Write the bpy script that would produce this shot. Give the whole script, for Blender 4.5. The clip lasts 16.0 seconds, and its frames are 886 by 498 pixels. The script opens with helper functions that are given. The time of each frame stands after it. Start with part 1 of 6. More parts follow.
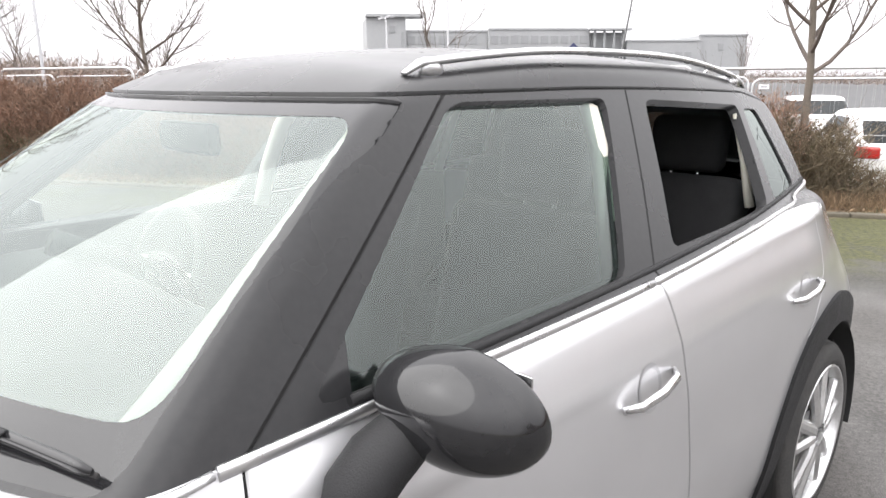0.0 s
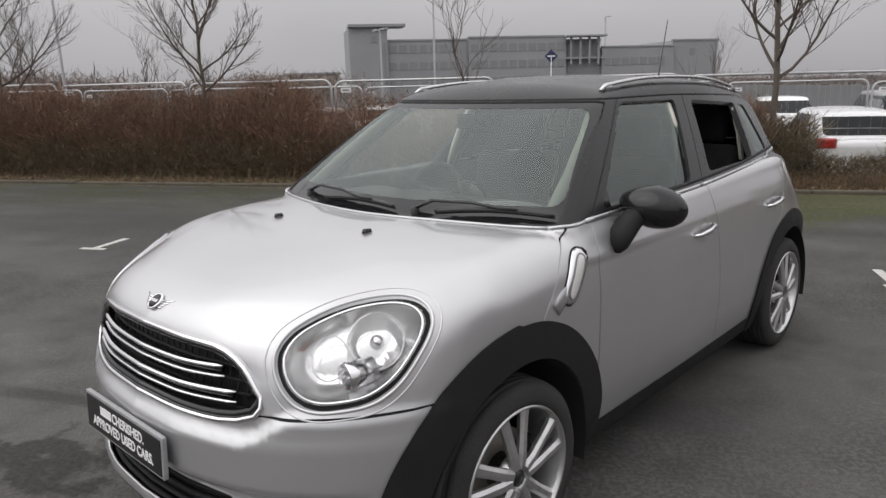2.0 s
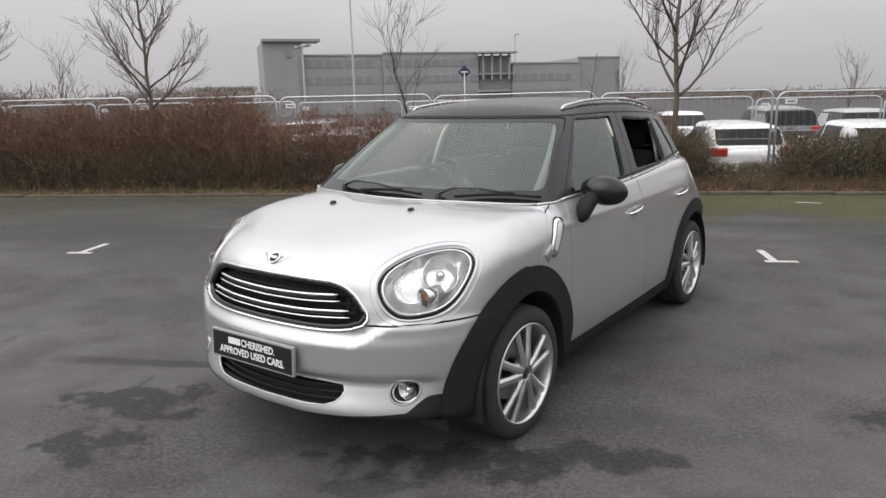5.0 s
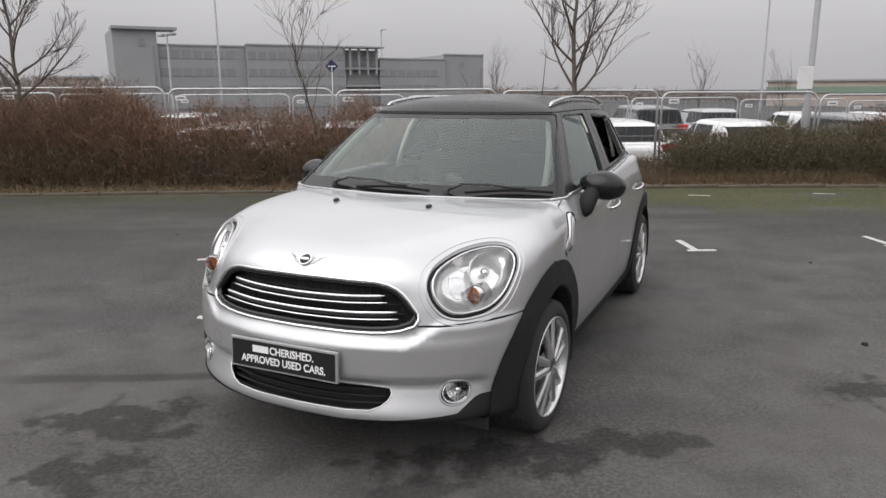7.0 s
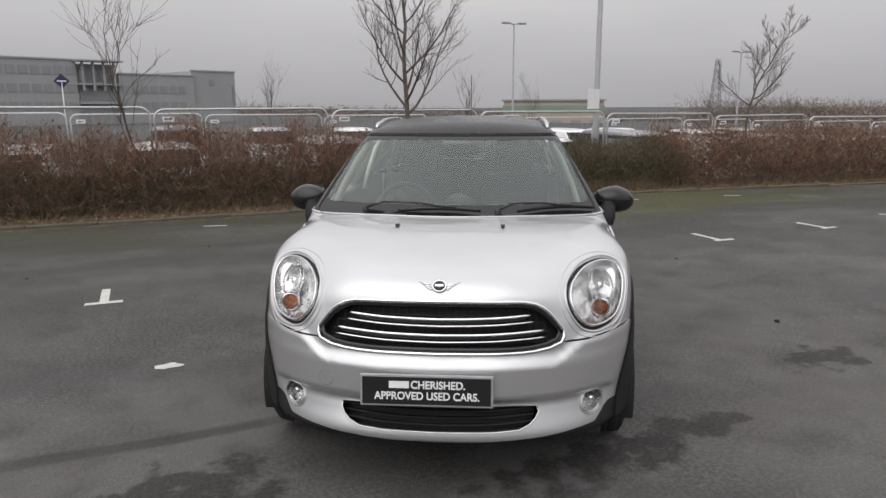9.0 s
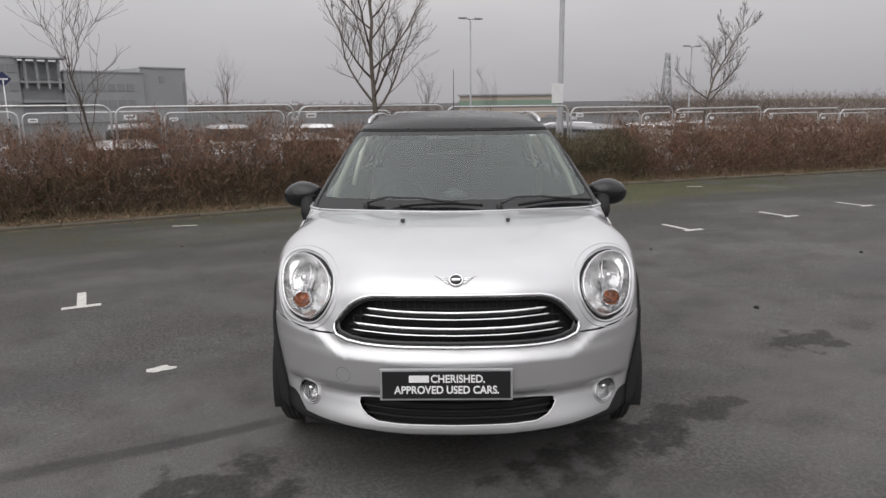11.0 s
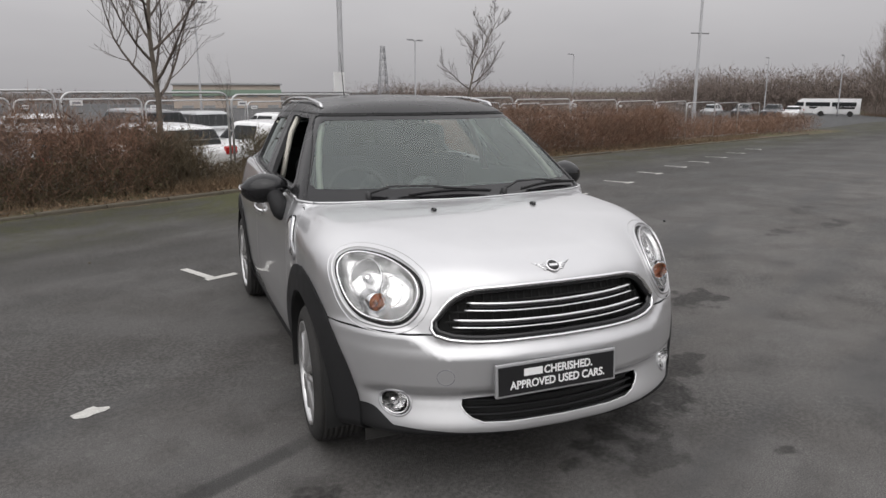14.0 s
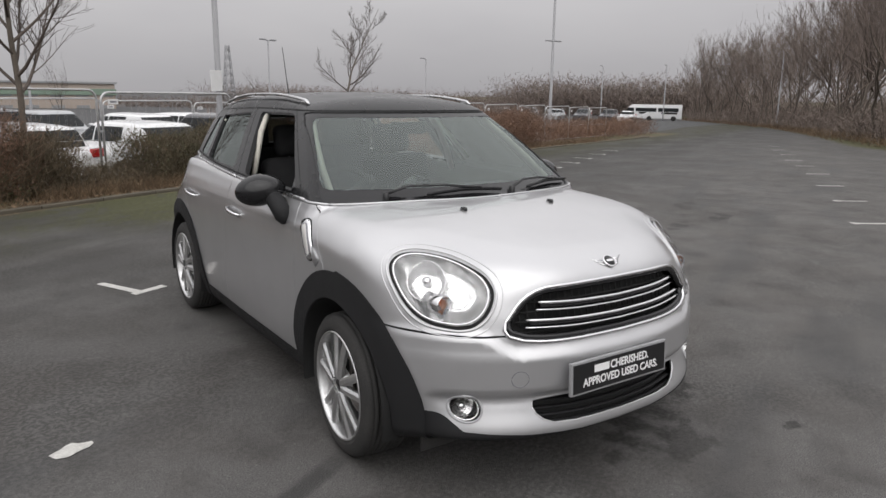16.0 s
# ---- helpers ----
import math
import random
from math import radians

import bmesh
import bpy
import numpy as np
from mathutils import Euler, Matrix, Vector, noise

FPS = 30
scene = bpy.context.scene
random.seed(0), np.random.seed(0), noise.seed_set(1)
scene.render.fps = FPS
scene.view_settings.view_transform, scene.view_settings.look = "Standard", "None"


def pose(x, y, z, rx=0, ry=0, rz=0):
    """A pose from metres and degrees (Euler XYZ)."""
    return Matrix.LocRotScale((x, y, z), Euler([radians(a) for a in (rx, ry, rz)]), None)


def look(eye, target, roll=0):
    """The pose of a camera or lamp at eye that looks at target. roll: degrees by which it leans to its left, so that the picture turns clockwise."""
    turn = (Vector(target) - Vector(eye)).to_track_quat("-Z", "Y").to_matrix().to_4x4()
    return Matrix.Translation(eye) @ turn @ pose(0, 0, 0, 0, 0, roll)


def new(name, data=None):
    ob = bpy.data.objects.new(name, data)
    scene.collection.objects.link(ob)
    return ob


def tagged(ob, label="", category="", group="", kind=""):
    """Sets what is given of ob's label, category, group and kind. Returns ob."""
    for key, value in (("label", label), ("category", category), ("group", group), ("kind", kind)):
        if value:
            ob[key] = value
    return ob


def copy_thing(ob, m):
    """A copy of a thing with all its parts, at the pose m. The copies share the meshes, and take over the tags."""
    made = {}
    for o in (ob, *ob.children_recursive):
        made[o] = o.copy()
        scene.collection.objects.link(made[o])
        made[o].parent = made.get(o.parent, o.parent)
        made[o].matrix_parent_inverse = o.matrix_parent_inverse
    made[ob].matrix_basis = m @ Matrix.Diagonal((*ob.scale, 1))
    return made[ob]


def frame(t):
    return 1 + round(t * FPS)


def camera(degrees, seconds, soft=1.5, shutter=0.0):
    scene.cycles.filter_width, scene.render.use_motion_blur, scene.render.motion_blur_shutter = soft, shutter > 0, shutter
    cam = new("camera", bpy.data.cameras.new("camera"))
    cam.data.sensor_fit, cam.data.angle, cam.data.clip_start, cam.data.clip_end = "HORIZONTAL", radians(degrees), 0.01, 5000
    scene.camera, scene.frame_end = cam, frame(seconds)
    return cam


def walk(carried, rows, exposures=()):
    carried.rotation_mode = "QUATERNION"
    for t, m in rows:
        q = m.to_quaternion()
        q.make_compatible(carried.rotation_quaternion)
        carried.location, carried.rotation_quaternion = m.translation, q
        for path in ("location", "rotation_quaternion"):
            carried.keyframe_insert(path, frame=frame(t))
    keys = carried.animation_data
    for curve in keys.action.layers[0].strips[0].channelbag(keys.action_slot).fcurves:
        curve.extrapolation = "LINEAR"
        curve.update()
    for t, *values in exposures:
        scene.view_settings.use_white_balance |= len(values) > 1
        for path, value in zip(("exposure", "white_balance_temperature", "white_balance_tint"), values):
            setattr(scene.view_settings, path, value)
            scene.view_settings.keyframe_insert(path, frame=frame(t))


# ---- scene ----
cam = camera(64.4, 16.0)
PATH = [
    (0, (1.511, -1.151, 1.526), (0.148, 0.232, 1.049), -0.6),
    (0.5, (1.639, -1.585, 1.55), (0.282, -0.192, 1.086), -1.3),
    (1, (1.794, -2.076, 1.58), (0.473, -0.653, 1.101), -1.7),
    (1.5, (1.975, -2.508, 1.574), (0.643, -1.098, 1.084), -1.6),
    (2, (2.11, -2.958, 1.578), (0.787, -1.53, 1.119), -1.6),
    (2.5, (2.256, -3.366, 1.613), (0.98, -1.903, 1.134), -1.2),
    (3, (2.423, -3.729, 1.608), (1.176, -2.25, 1.102), -1.8),
    (3.5, (2.443, -3.973, 1.625), (1.239, -2.441, 1.176), -1.6),
    (4, (2.437, -4.062, 1.63), (1.256, -2.506, 1.2), -1.2),
    (4.5, (2.435, -4.057, 1.628), (1.27, -2.488, 1.201), -1.3),
    (7, (1.742, -4.418, 1.638), (0.93, -2.645, 1.193), -0.4),
    (7.5, (1.353, -4.554, 1.658), (0.728, -2.708, 1.211), 0.0),
    (8, (0.937, -4.752, 1.68), (0.508, -2.85, 1.231), -1.1),
    (8.5, (0.554, -4.807, 1.65), (0.274, -2.871, 1.23), -1.1),
    (9, (0.236, -4.844, 1.673), (0.084, -2.891, 1.272), -0.2),
    (11.5, (-0.01, -4.871, 1.672), (-0.034, -2.916, 1.248), -0.5),
    (12, (-0.084, -4.83, 1.662), (-0.092, -2.878, 1.229), 0.3),
    (12.5, (-0.424, -4.81, 1.653), (-0.269, -2.863, 1.22), -0.5),
    (13, (-0.744, -4.728, 1.634), (-0.423, -2.803, 1.196), 0.3),
    (13.5, (-1.09, -4.572, 1.653), (-0.587, -2.685, 1.222), -0.2),
    (14, (-1.449, -4.435, 1.635), (-0.725, -2.624, 1.192), -0.0),
    (14.5, (-1.718, -4.281, 1.613), (-0.844, -2.533, 1.186), 1.0),
    (15, (-1.913, -4.089, 1.615), (-0.943, -2.401, 1.16), -0.2),
    (15.5, (-2.083, -3.996, 1.605), (-1.022, -2.37, 1.125), 0.7),
    (16, (-2.144, -3.967, 1.598), (-1.05, -2.35, 1.166), 0.8),
]
walk(cam, [(t, look(eye, target, roll)) for t, eye, target, roll in PATH],
     [(0.0, 1.60), (0.5, 0.98), (1.0, 0.43), (1.5, 0.10), (2.0, -0.04), (2.5, -0.08), (3.0, 0.10), (4.5, 0.22), (7.0, 0.13), (8.0, 0.04), (9.0, 0.0), (16.0, -0.02)])

# ---- overcast daylight ----
world = bpy.data.worlds.new("overcast_sky")
scene.world = world
world.use_nodes = True
wn, wl = world.node_tree.nodes, world.node_tree.links
wn.clear()
w_out, w_bg, w_sky = wn.new("ShaderNodeOutputWorld"), wn.new("ShaderNodeBackground"), wn.new("ShaderNodeTexSky")
w_sky.sky_type, w_sky.sun_disc = "NISHITA", False
w_sky.sun_elevation, w_sky.sun_rotation = radians(48), radians(200)
w_sky.air_density, w_sky.dust_density, w_sky.ozone_density = 1.0, 6.0, 1.0
w_hsv, w_mix, w_noise, w_ramp, w_coord, w_map = (wn.new("ShaderNodeHueSaturation"), wn.new("ShaderNodeMix"), wn.new("ShaderNodeTexNoise"),
                                     wn.new("ShaderNodeValToRGB"), wn.new("ShaderNodeTexCoord"), wn.new("ShaderNodeMapping"))
w_hsv.inputs["Saturation"].default_value = 0.12
w_sep, w_grad = wn.new("ShaderNodeSeparateXYZ"), wn.new("ShaderNodeValToRGB")
# the cloud layer: even grey with soft streaks, brighter towards the zenith
w_mix.data_type, w_mix.blend_type = "RGBA", "MULTIPLY"
w_mix.inputs["Factor"].default_value = 1.0
w_map.inputs["Scale"].default_value = (1.0, 1.0, 3.2)
w_noise.inputs["Scale"].default_value, w_noise.inputs["Detail"].default_value = 1.6, 5.0
w_ramp.color_ramp.elements[0].position, w_ramp.color_ramp.elements[0].color = 0.25, (0.80, 0.80, 0.82, 1)
w_ramp.color_ramp.elements[1].position, w_ramp.color_ramp.elements[1].color = 0.75, (1.0, 1.0, 1.0, 1)
w_grad.color_ramp.elements[0].position, w_grad.color_ramp.elements[0].color = 0.0, (0.775, 0.768, 0.78, 1)
w_grad.color_ramp.elements[1].position, w_grad.color_ramp.elements[1].color = 0.80, (2.5, 2.5, 2.5, 1)
w_mix2, w_mix3 = wn.new("ShaderNodeMix"), wn.new("ShaderNodeMix")
for m_ in (w_mix2, w_mix3):
    m_.data_type = "RGBA"
w_mix2.blend_type = "MULTIPLY"
w_mix2.inputs["Factor"].default_value = 1.0
w_mix3.inputs["Factor"].default_value = 0.92
w_mix3.inputs[7].default_value = (7.48, 7.37, 7.43, 1)
wl.new(w_coord.outputs["Generated"], w_map.inputs["Vector"])
wl.new(w_map.outputs["Vector"], w_noise.inputs["Vector"])
wl.new(w_noise.outputs["Fac"], w_ramp.inputs["Fac"])
wl.new(w_coord.outputs["Generated"], w_sep.inputs["Vector"])
wl.new(w_sep.outputs["Z"], w_grad.inputs["Fac"])
wl.new(w_sky.outputs["Color"], w_hsv.inputs["Color"])
wl.new(w_hsv.outputs["Color"], w_mix3.inputs[6])
wl.new(w_mix3.outputs[2], w_mix.inputs[6])
wl.new(w_ramp.outputs["Color"], w_mix.inputs[7])
wl.new(w_mix.outputs[2], w_mix2.inputs[6])
wl.new(w_grad.outputs["Color"], w_mix2.inputs[7])
wl.new(w_mix2.outputs[2], w_bg.inputs["Color"])
w_bg.inputs["Strength"].default_value = 0.083
wl.new(w_bg.outputs["Background"], w_out.inputs["Surface"])
sun = new("sun", bpy.data.lights.new("sun", "SUN"))
sun.data.energy, sun.data.angle, sun.data.color = 1.05, radians(85), (1.0, 0.985, 0.96)
sun.matrix_world = look((0, 0, 30), (6, 11, 17))

# ---- materials ----
def pbr(name, c1, c2=None, scale=6.0, rough=0.6, rough2=None, metal=0.0, bump=0.0, bump_scale=80.0, coat=0.0, fine=0.5, specular=0.5, island=0.0):
    """A surface whose colour and gloss vary at two scales: stains of 1/scale metres and grain of 1/bump_scale metres."""
    m = bpy.data.materials.new(name)
    m.use_nodes = True
    nt = m.node_tree
    n, l = nt.nodes, nt.links
    b = n["Principled BSDF"]
    b.inputs["Metallic"].default_value = metal
    b.inputs["Roughness"].default_value = rough
    b.inputs["Coat Weight"].default_value = coat
    b.inputs["Coat Roughness"].default_value = 0.06
    b.inputs["Specular IOR Level"].default_value = specular
    c2 = c2 or tuple(v * 0.8 for v in c1)
    tc = n.new("ShaderNodeTexCoord")
    big, small, mix = n.new("ShaderNodeTexNoise"), n.new("ShaderNodeTexNoise"), n.new("ShaderNodeMix")
    big.inputs["Scale"].default_value, big.inputs["Detail"].default_value = scale, 4.0
    small.inputs["Scale"].default_value, small.inputs["Detail"].default_value = bump_scale, 3.0
    l.new(tc.outputs["Object"], big.inputs["Vector"])
    l.new(tc.outputs["Object"], small.inputs["Vector"])
    blend = n.new("ShaderNodeMix")
    blend.inputs["Factor"].default_value = fine
    l.new(big.outputs["Fac"], blend.inputs[2])
    l.new(small.outputs["Fac"], blend.inputs[3])
    ramp = n.new("ShaderNodeMapRange")
    ramp.inputs["From Min"].default_value, ramp.inputs["From Max"].default_value = 0.33, 0.67
    l.new(blend.outputs[0], ramp.inputs["Value"])
    mix.data_type = "RGBA"
    mix.inputs[6].default_value, mix.inputs[7].default_value = (*c1, 1), (*c2, 1)
    l.new(ramp.outputs["Result"], mix.inputs["Factor"])
    last = mix.outputs[2]
    if island:
        geo, var, hsv = n.new("ShaderNodeNewGeometry"), n.new("ShaderNodeMapRange"), n.new("ShaderNodeHueSaturation")
        var.inputs["To Min"].default_value, var.inputs["To Max"].default_value = 1 - island, 1 + island
        l.new(geo.outputs["Random Per Island"], var.inputs["Value"])
        l.new(var.outputs["Result"], hsv.inputs["Value"])
        l.new(last, hsv.inputs["Color"])
        last = hsv.outputs["Color"]
    l.new(last, b.inputs["Base Color"])
    if rough2 is not None:
        rr = n.new("ShaderNodeMapRange")
        rr.inputs["From Min"].default_value, rr.inputs["From Max"].default_value = 0.3, 0.7
        rr.inputs["To Min"].default_value, rr.inputs["To Max"].default_value = rough, rough2
        l.new(big.outputs["Fac"], rr.inputs["Value"])
        l.new(rr.outputs["Result"], b.inputs["Roughness"])
    if bump:
        bp = n.new("ShaderNodeBump")
        bp.inputs["Strength"].default_value, bp.inputs["Distance"].default_value = bump, 0.01
        l.new(small.outputs["Fac"], bp.inputs["Height"])
        l.new(bp.outputs["Normal"], b.inputs["Normal"])
    return m


def glass(name, tint, rough=0.0, ior=1.55, gloss=(0.92, 1.0, 0.97)):
    """Thin sheet glass: a see-through tint under a clear gloss."""
    m = bpy.data.materials.new(name)
    m.use_nodes = True
    n, l = m.node_tree.nodes, m.node_tree.links
    n.clear()
    out, tr, gl, mix, fr = (n.new("ShaderNodeOutputMaterial"), n.new("ShaderNodeBsdfTransparent"), n.new("ShaderNodeBsdfGlossy"),
                            n.new("ShaderNodeMixShader"), n.new("ShaderNodeFresnel"))
    tr.inputs["Color"].default_value = (*tint, 1)
    gl.inputs["Roughness"].default_value = rough
    gl.inputs["Color"].default_value = (*gloss, 1)
    fr.inputs["IOR"].default_value = ior
    l.new(fr.outputs["Fac"], mix.inputs["Fac"])
    l.new(tr.outputs["BSDF"], mix.inputs[1])
    l.new(gl.outputs["BSDF"], mix.inputs[2])
    l.new(mix.outputs["Shader"], out.inputs["Surface"])
    return m


M_silver = pbr("silver_metallic_paint", (0.59, 0.59, 0.60), (0.555, 0.555, 0.565), 3.0, 0.35, 0.38, metal=0.74, bump_scale=300, coat=1.0, fine=0.1)
M_black_paint = pbr("black_roof_paint", (0.014, 0.014, 0.015), (0.020, 0.020, 0.021), 4.0, 0.24, 0.32, coat=0.10, specular=0.25)
M_gloss_black = pbr("gloss_black_plastic", (0.012, 0.012, 0.013), (0.016, 0.016, 0.017), 5.0, 0.05, 0.08, specular=0.45)
M_cladding = pbr("black_grained_plastic", (0.013, 0.013, 0.014), (0.021, 0.021, 0.022), 9.0, 0.55, 0.68, bump=0.25, bump_scale=420, specular=0.25)
M_rubber = pbr("tyre_rubber", (0.028, 0.028, 0.028), (0.050, 0.048, 0.046), 12.0, 0.72, 0.86, bump=0.3, bump_scale=160, specular=0.25)
M_dark = pbr("shadow_gap_black", (0.008, 0.008, 0.008), (0.012, 0.012, 0.012), 8.0, 0.8)
M_chrome = pbr("chrome", (0.80, 0.80, 0.81), (0.76, 0.76, 0.77), 14.0, 0.07, 0.12, metal=1.0)
M_alloy = pbr("silver_alloy", (0.66, 0.66, 0.66), (0.56, 0.56, 0.56), 20.0, 0.28, 0.38, metal=0.9, coat=0.3)
M_steel = pbr("brake_steel", (0.22, 0.21, 0.20), (0.30, 0.27, 0.24), 30.0, 0.4, 0.6, metal=0.8)
M_anthracite = pbr("satin_aluminium_rail", (0.66, 0.66, 0.67), (0.60, 0.60, 0.61), 10.0, 0.25, 0.32, metal=0.9)
M_glass = glass("windscreen_glass", (0.74, 0.82, 0.78), 0.0, 1.95)
M_glass_side = glass("side_glass", (0.60, 0.72, 0.68), 0.0, 1.75)
M_glass_dark = glass("privacy_glass", (0.14, 0.15, 0.15), 0.0, 1.6)
M_lens = glass("headlight_lens", (0.985, 0.985, 0.985), 0.0, 1.4, (1.0, 1.0, 1.0))
M_orange = pbr("amber_lens", (0.90, 0.36, 0.18), (0.80, 0.30, 0.14), 40.0, 0.15, coat=0.6)
M_red_lens = pbr("red_lamp_lens", (0.45, 0.02, 0.02), (0.35, 0.015, 0.015), 30.0, 0.15, coat=0.6)
M_cream = pbr("cream_trim_fabric", (0.62, 0.60, 0.53), (0.55, 0.53, 0.47), 10.0, 0.85, bump=0.1, bump_scale=500)
M_seat = pbr("black_seat_cloth", (0.022, 0.022, 0.024), (0.035, 0.035, 0.037), 14.0, 0.85, bump=0.3, bump_scale=400)
M_dash = pbr("dark_dashboard_plastic", (0.03, 0.03, 0.031), (0.042, 0.042, 0.043), 9.0, 0.55, bump=0.2, bump_scale=500)
M_white = pbr("white_road_paint", (0.62, 0.61, 0.58), (0.38, 0.37, 0.35), 22.0, 0.75, bump=0.4, bump_scale=120)
M_letter = pbr("white_lettering", (0.82, 0.82, 0.82), (0.78, 0.78, 0.78), 40.0, 0.5)
M_plate = pbr("black_plate_plastic", (0.012, 0.012, 0.013), (0.016, 0.016, 0.017), 20.0, 0.3)
M_plate_rim = pbr("grey_plate_frame", (0.42, 0.42, 0.43), (0.36, 0.36, 0.37), 20.0, 0.4, metal=0.4)
M_galv = pbr("galvanised_steel", (0.58, 0.58, 0.58), (0.45, 0.45, 0.46), 8.0, 0.38, 0.5, metal=0.6)
M_post = pbr("grey_painted_column", (0.33, 0.33, 0.34), (0.27, 0.27, 0.28), 4.0, 0.5, 0.65)
M_kerb = pbr("weathered_concrete_kerb", (0.105, 0.090, 0.066), (0.055, 0.048, 0.034), 3.0, 0.85, bump=0.5, bump_scale=90)
M_bark = pbr("tree_bark", (0.145, 0.120, 0.098), (0.08, 0.068, 0.056), 7.0, 0.9, bump=0.6, bump_scale=60)
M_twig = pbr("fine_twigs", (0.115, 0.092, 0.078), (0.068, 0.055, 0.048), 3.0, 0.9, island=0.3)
# paler than the near twigs: distance haze is put into this colour
M_far_twig = pbr("hazed_winter_wood", (0.215, 0.172, 0.150), (0.140, 0.112, 0.096), 1.0, 0.95, island=0.35)
M_white_paint = pbr("white_car_paint", (0.78, 0.78, 0.78), (0.72, 0.72, 0.73), 3.0, 0.22, 0.28, coat=0.8)
M_grey_paint = pbr("grey_car_paint", (0.10, 0.10, 0.11), (0.08, 0.08, 0.085), 3.0, 0.25, 0.3, metal=0.4, coat=0.8)
M_silver2 = pbr("pale_silver_car_paint", (0.45, 0.46, 0.47), (0.42, 0.43, 0.44), 3.0, 0.28, 0.33, metal=0.6, coat=0.8)
M_car_glass = pbr("dark_car_glass", (0.015, 0.017, 0.018), (0.02, 0.022, 0.023), 2.0, 0.08, 0.12, specular=0.22)
# far walls and windows: haze painted in as paler greys with little contrast
M_concrete = pbr("hazed_grey_cladding", (0.32, 0.325, 0.33), (0.28, 0.285, 0.29), 0.25, 0.75, bump=0.1, bump_scale=3.0, fine=0.3)
M_win = pbr("hazed_window_glass", (0.225, 0.23, 0.235), (0.265, 0.27, 0.275), 0.6, 0.3, 0.4)
# tan lightened so that the distant buildings carry haze in their colour
M_brown = pbr("hazed_tan_render", (0.42, 0.35, 0.30), (0.36, 0.31, 0.27), 0.5, 0.8)
M_fascia = pbr("dull_green_fascia", (0.20, 0.27, 0.21), (0.17, 0.23, 0.18), 0.4, 0.6)
M_navy = pbr("navy_sign_face", (0.03, 0.035, 0.10), (0.025, 0.03, 0.08), 3.0, 0.4)
M_sign = pbr("white_sign_face", (0.75, 0.75, 0.75), (0.68, 0.68, 0.68), 9.0, 0.45)
M_gap = pbr("plain_grey_bars", (0.2, 0.2, 0.22), (0.17, 0.17, 0.19), 9.0, 0.5)
M_reflector = pbr("satin_reflector", (0.86, 0.86, 0.86), (0.76, 0.76, 0.76), 20.0, 0.16, 0.24, metal=0.82)
M_bowl = pbr("fluted_chrome_bowl", (0.86, 0.86, 0.86), (0.62, 0.62, 0.62), 60.0, 0.12, 0.2, metal=1.0, bump=0.35, bump_scale=90)
M_milky = pbr("milky_lens", (0.74, 0.73, 0.71), (0.66, 0.65, 0.63), 40.0, 0.2, coat=0.5)
# car silver darkened in its colour to stand for shade in recesses
M_recess = pbr("shaded_silver_recess", (0.46, 0.46, 0.47), (0.42, 0.42, 0.43), 12.0, 0.4, 0.46, metal=0.7)

# ---- mesh tools ----
def mesh_object(name, verts, faces, material, parent=None, normals=None, smooth=True, label=""):
    me = bpy.data.meshes.new(name)
    me.from_pydata([tuple(v) for v in np.asarray(verts, float).tolist()], [], [tuple(f) for f in (faces.tolist() if hasattr(faces, "tolist") else faces)])
    me.polygons.foreach_set("use_smooth", [smooth] * len(me.polygons))
    me.materials.append(material)
    if normals is not None:
        me.normals_split_custom_set_from_vertices([tuple(v) for v in normals])
    me.update()
    ob = new(name, me)
    if parent is not None:
        ob.parent = parent
    if label:
        tagged(ob, label)
    return ob


def part(name, bm, material, parent, label="", smooth=False):
    """One mesh object out of a bmesh, under a thing or a part."""
    me = bpy.data.meshes.new(name)
    bm.to_mesh(me)
    bm.free()
    me.polygons.foreach_set("use_smooth", [smooth] * len(me.polygons))
    me.materials.append(material)
    ob = new(name, me)
    if parent is not None:
        ob.parent = parent
    if label:
        tagged(ob, label)
    return ob


def thing(name, label, category, group="", kind="", at=None):
    ob = new(name)
    ob.empty_display_size = 0.1
    if at is not None:
        ob.matrix_world = at
    return tagged(ob, label, category, group, kind)


def box_bm(size, at=(0, 0, 0), bevel=0.0, m=None, segments=2):
    bm = bmesh.new()
    bmesh.ops.create_cube(bm, size=1.0, matrix=Matrix.Translation(at) @ Matrix.Diagonal((*size, 1)))
    if bevel:
        bmesh.ops.bevel(bm, geom=bm.edges[:], offset=bevel, segments=segments, affect="EDGES", profile=0.6)
    if m is not None:
        bm.transform(m)
    return bm


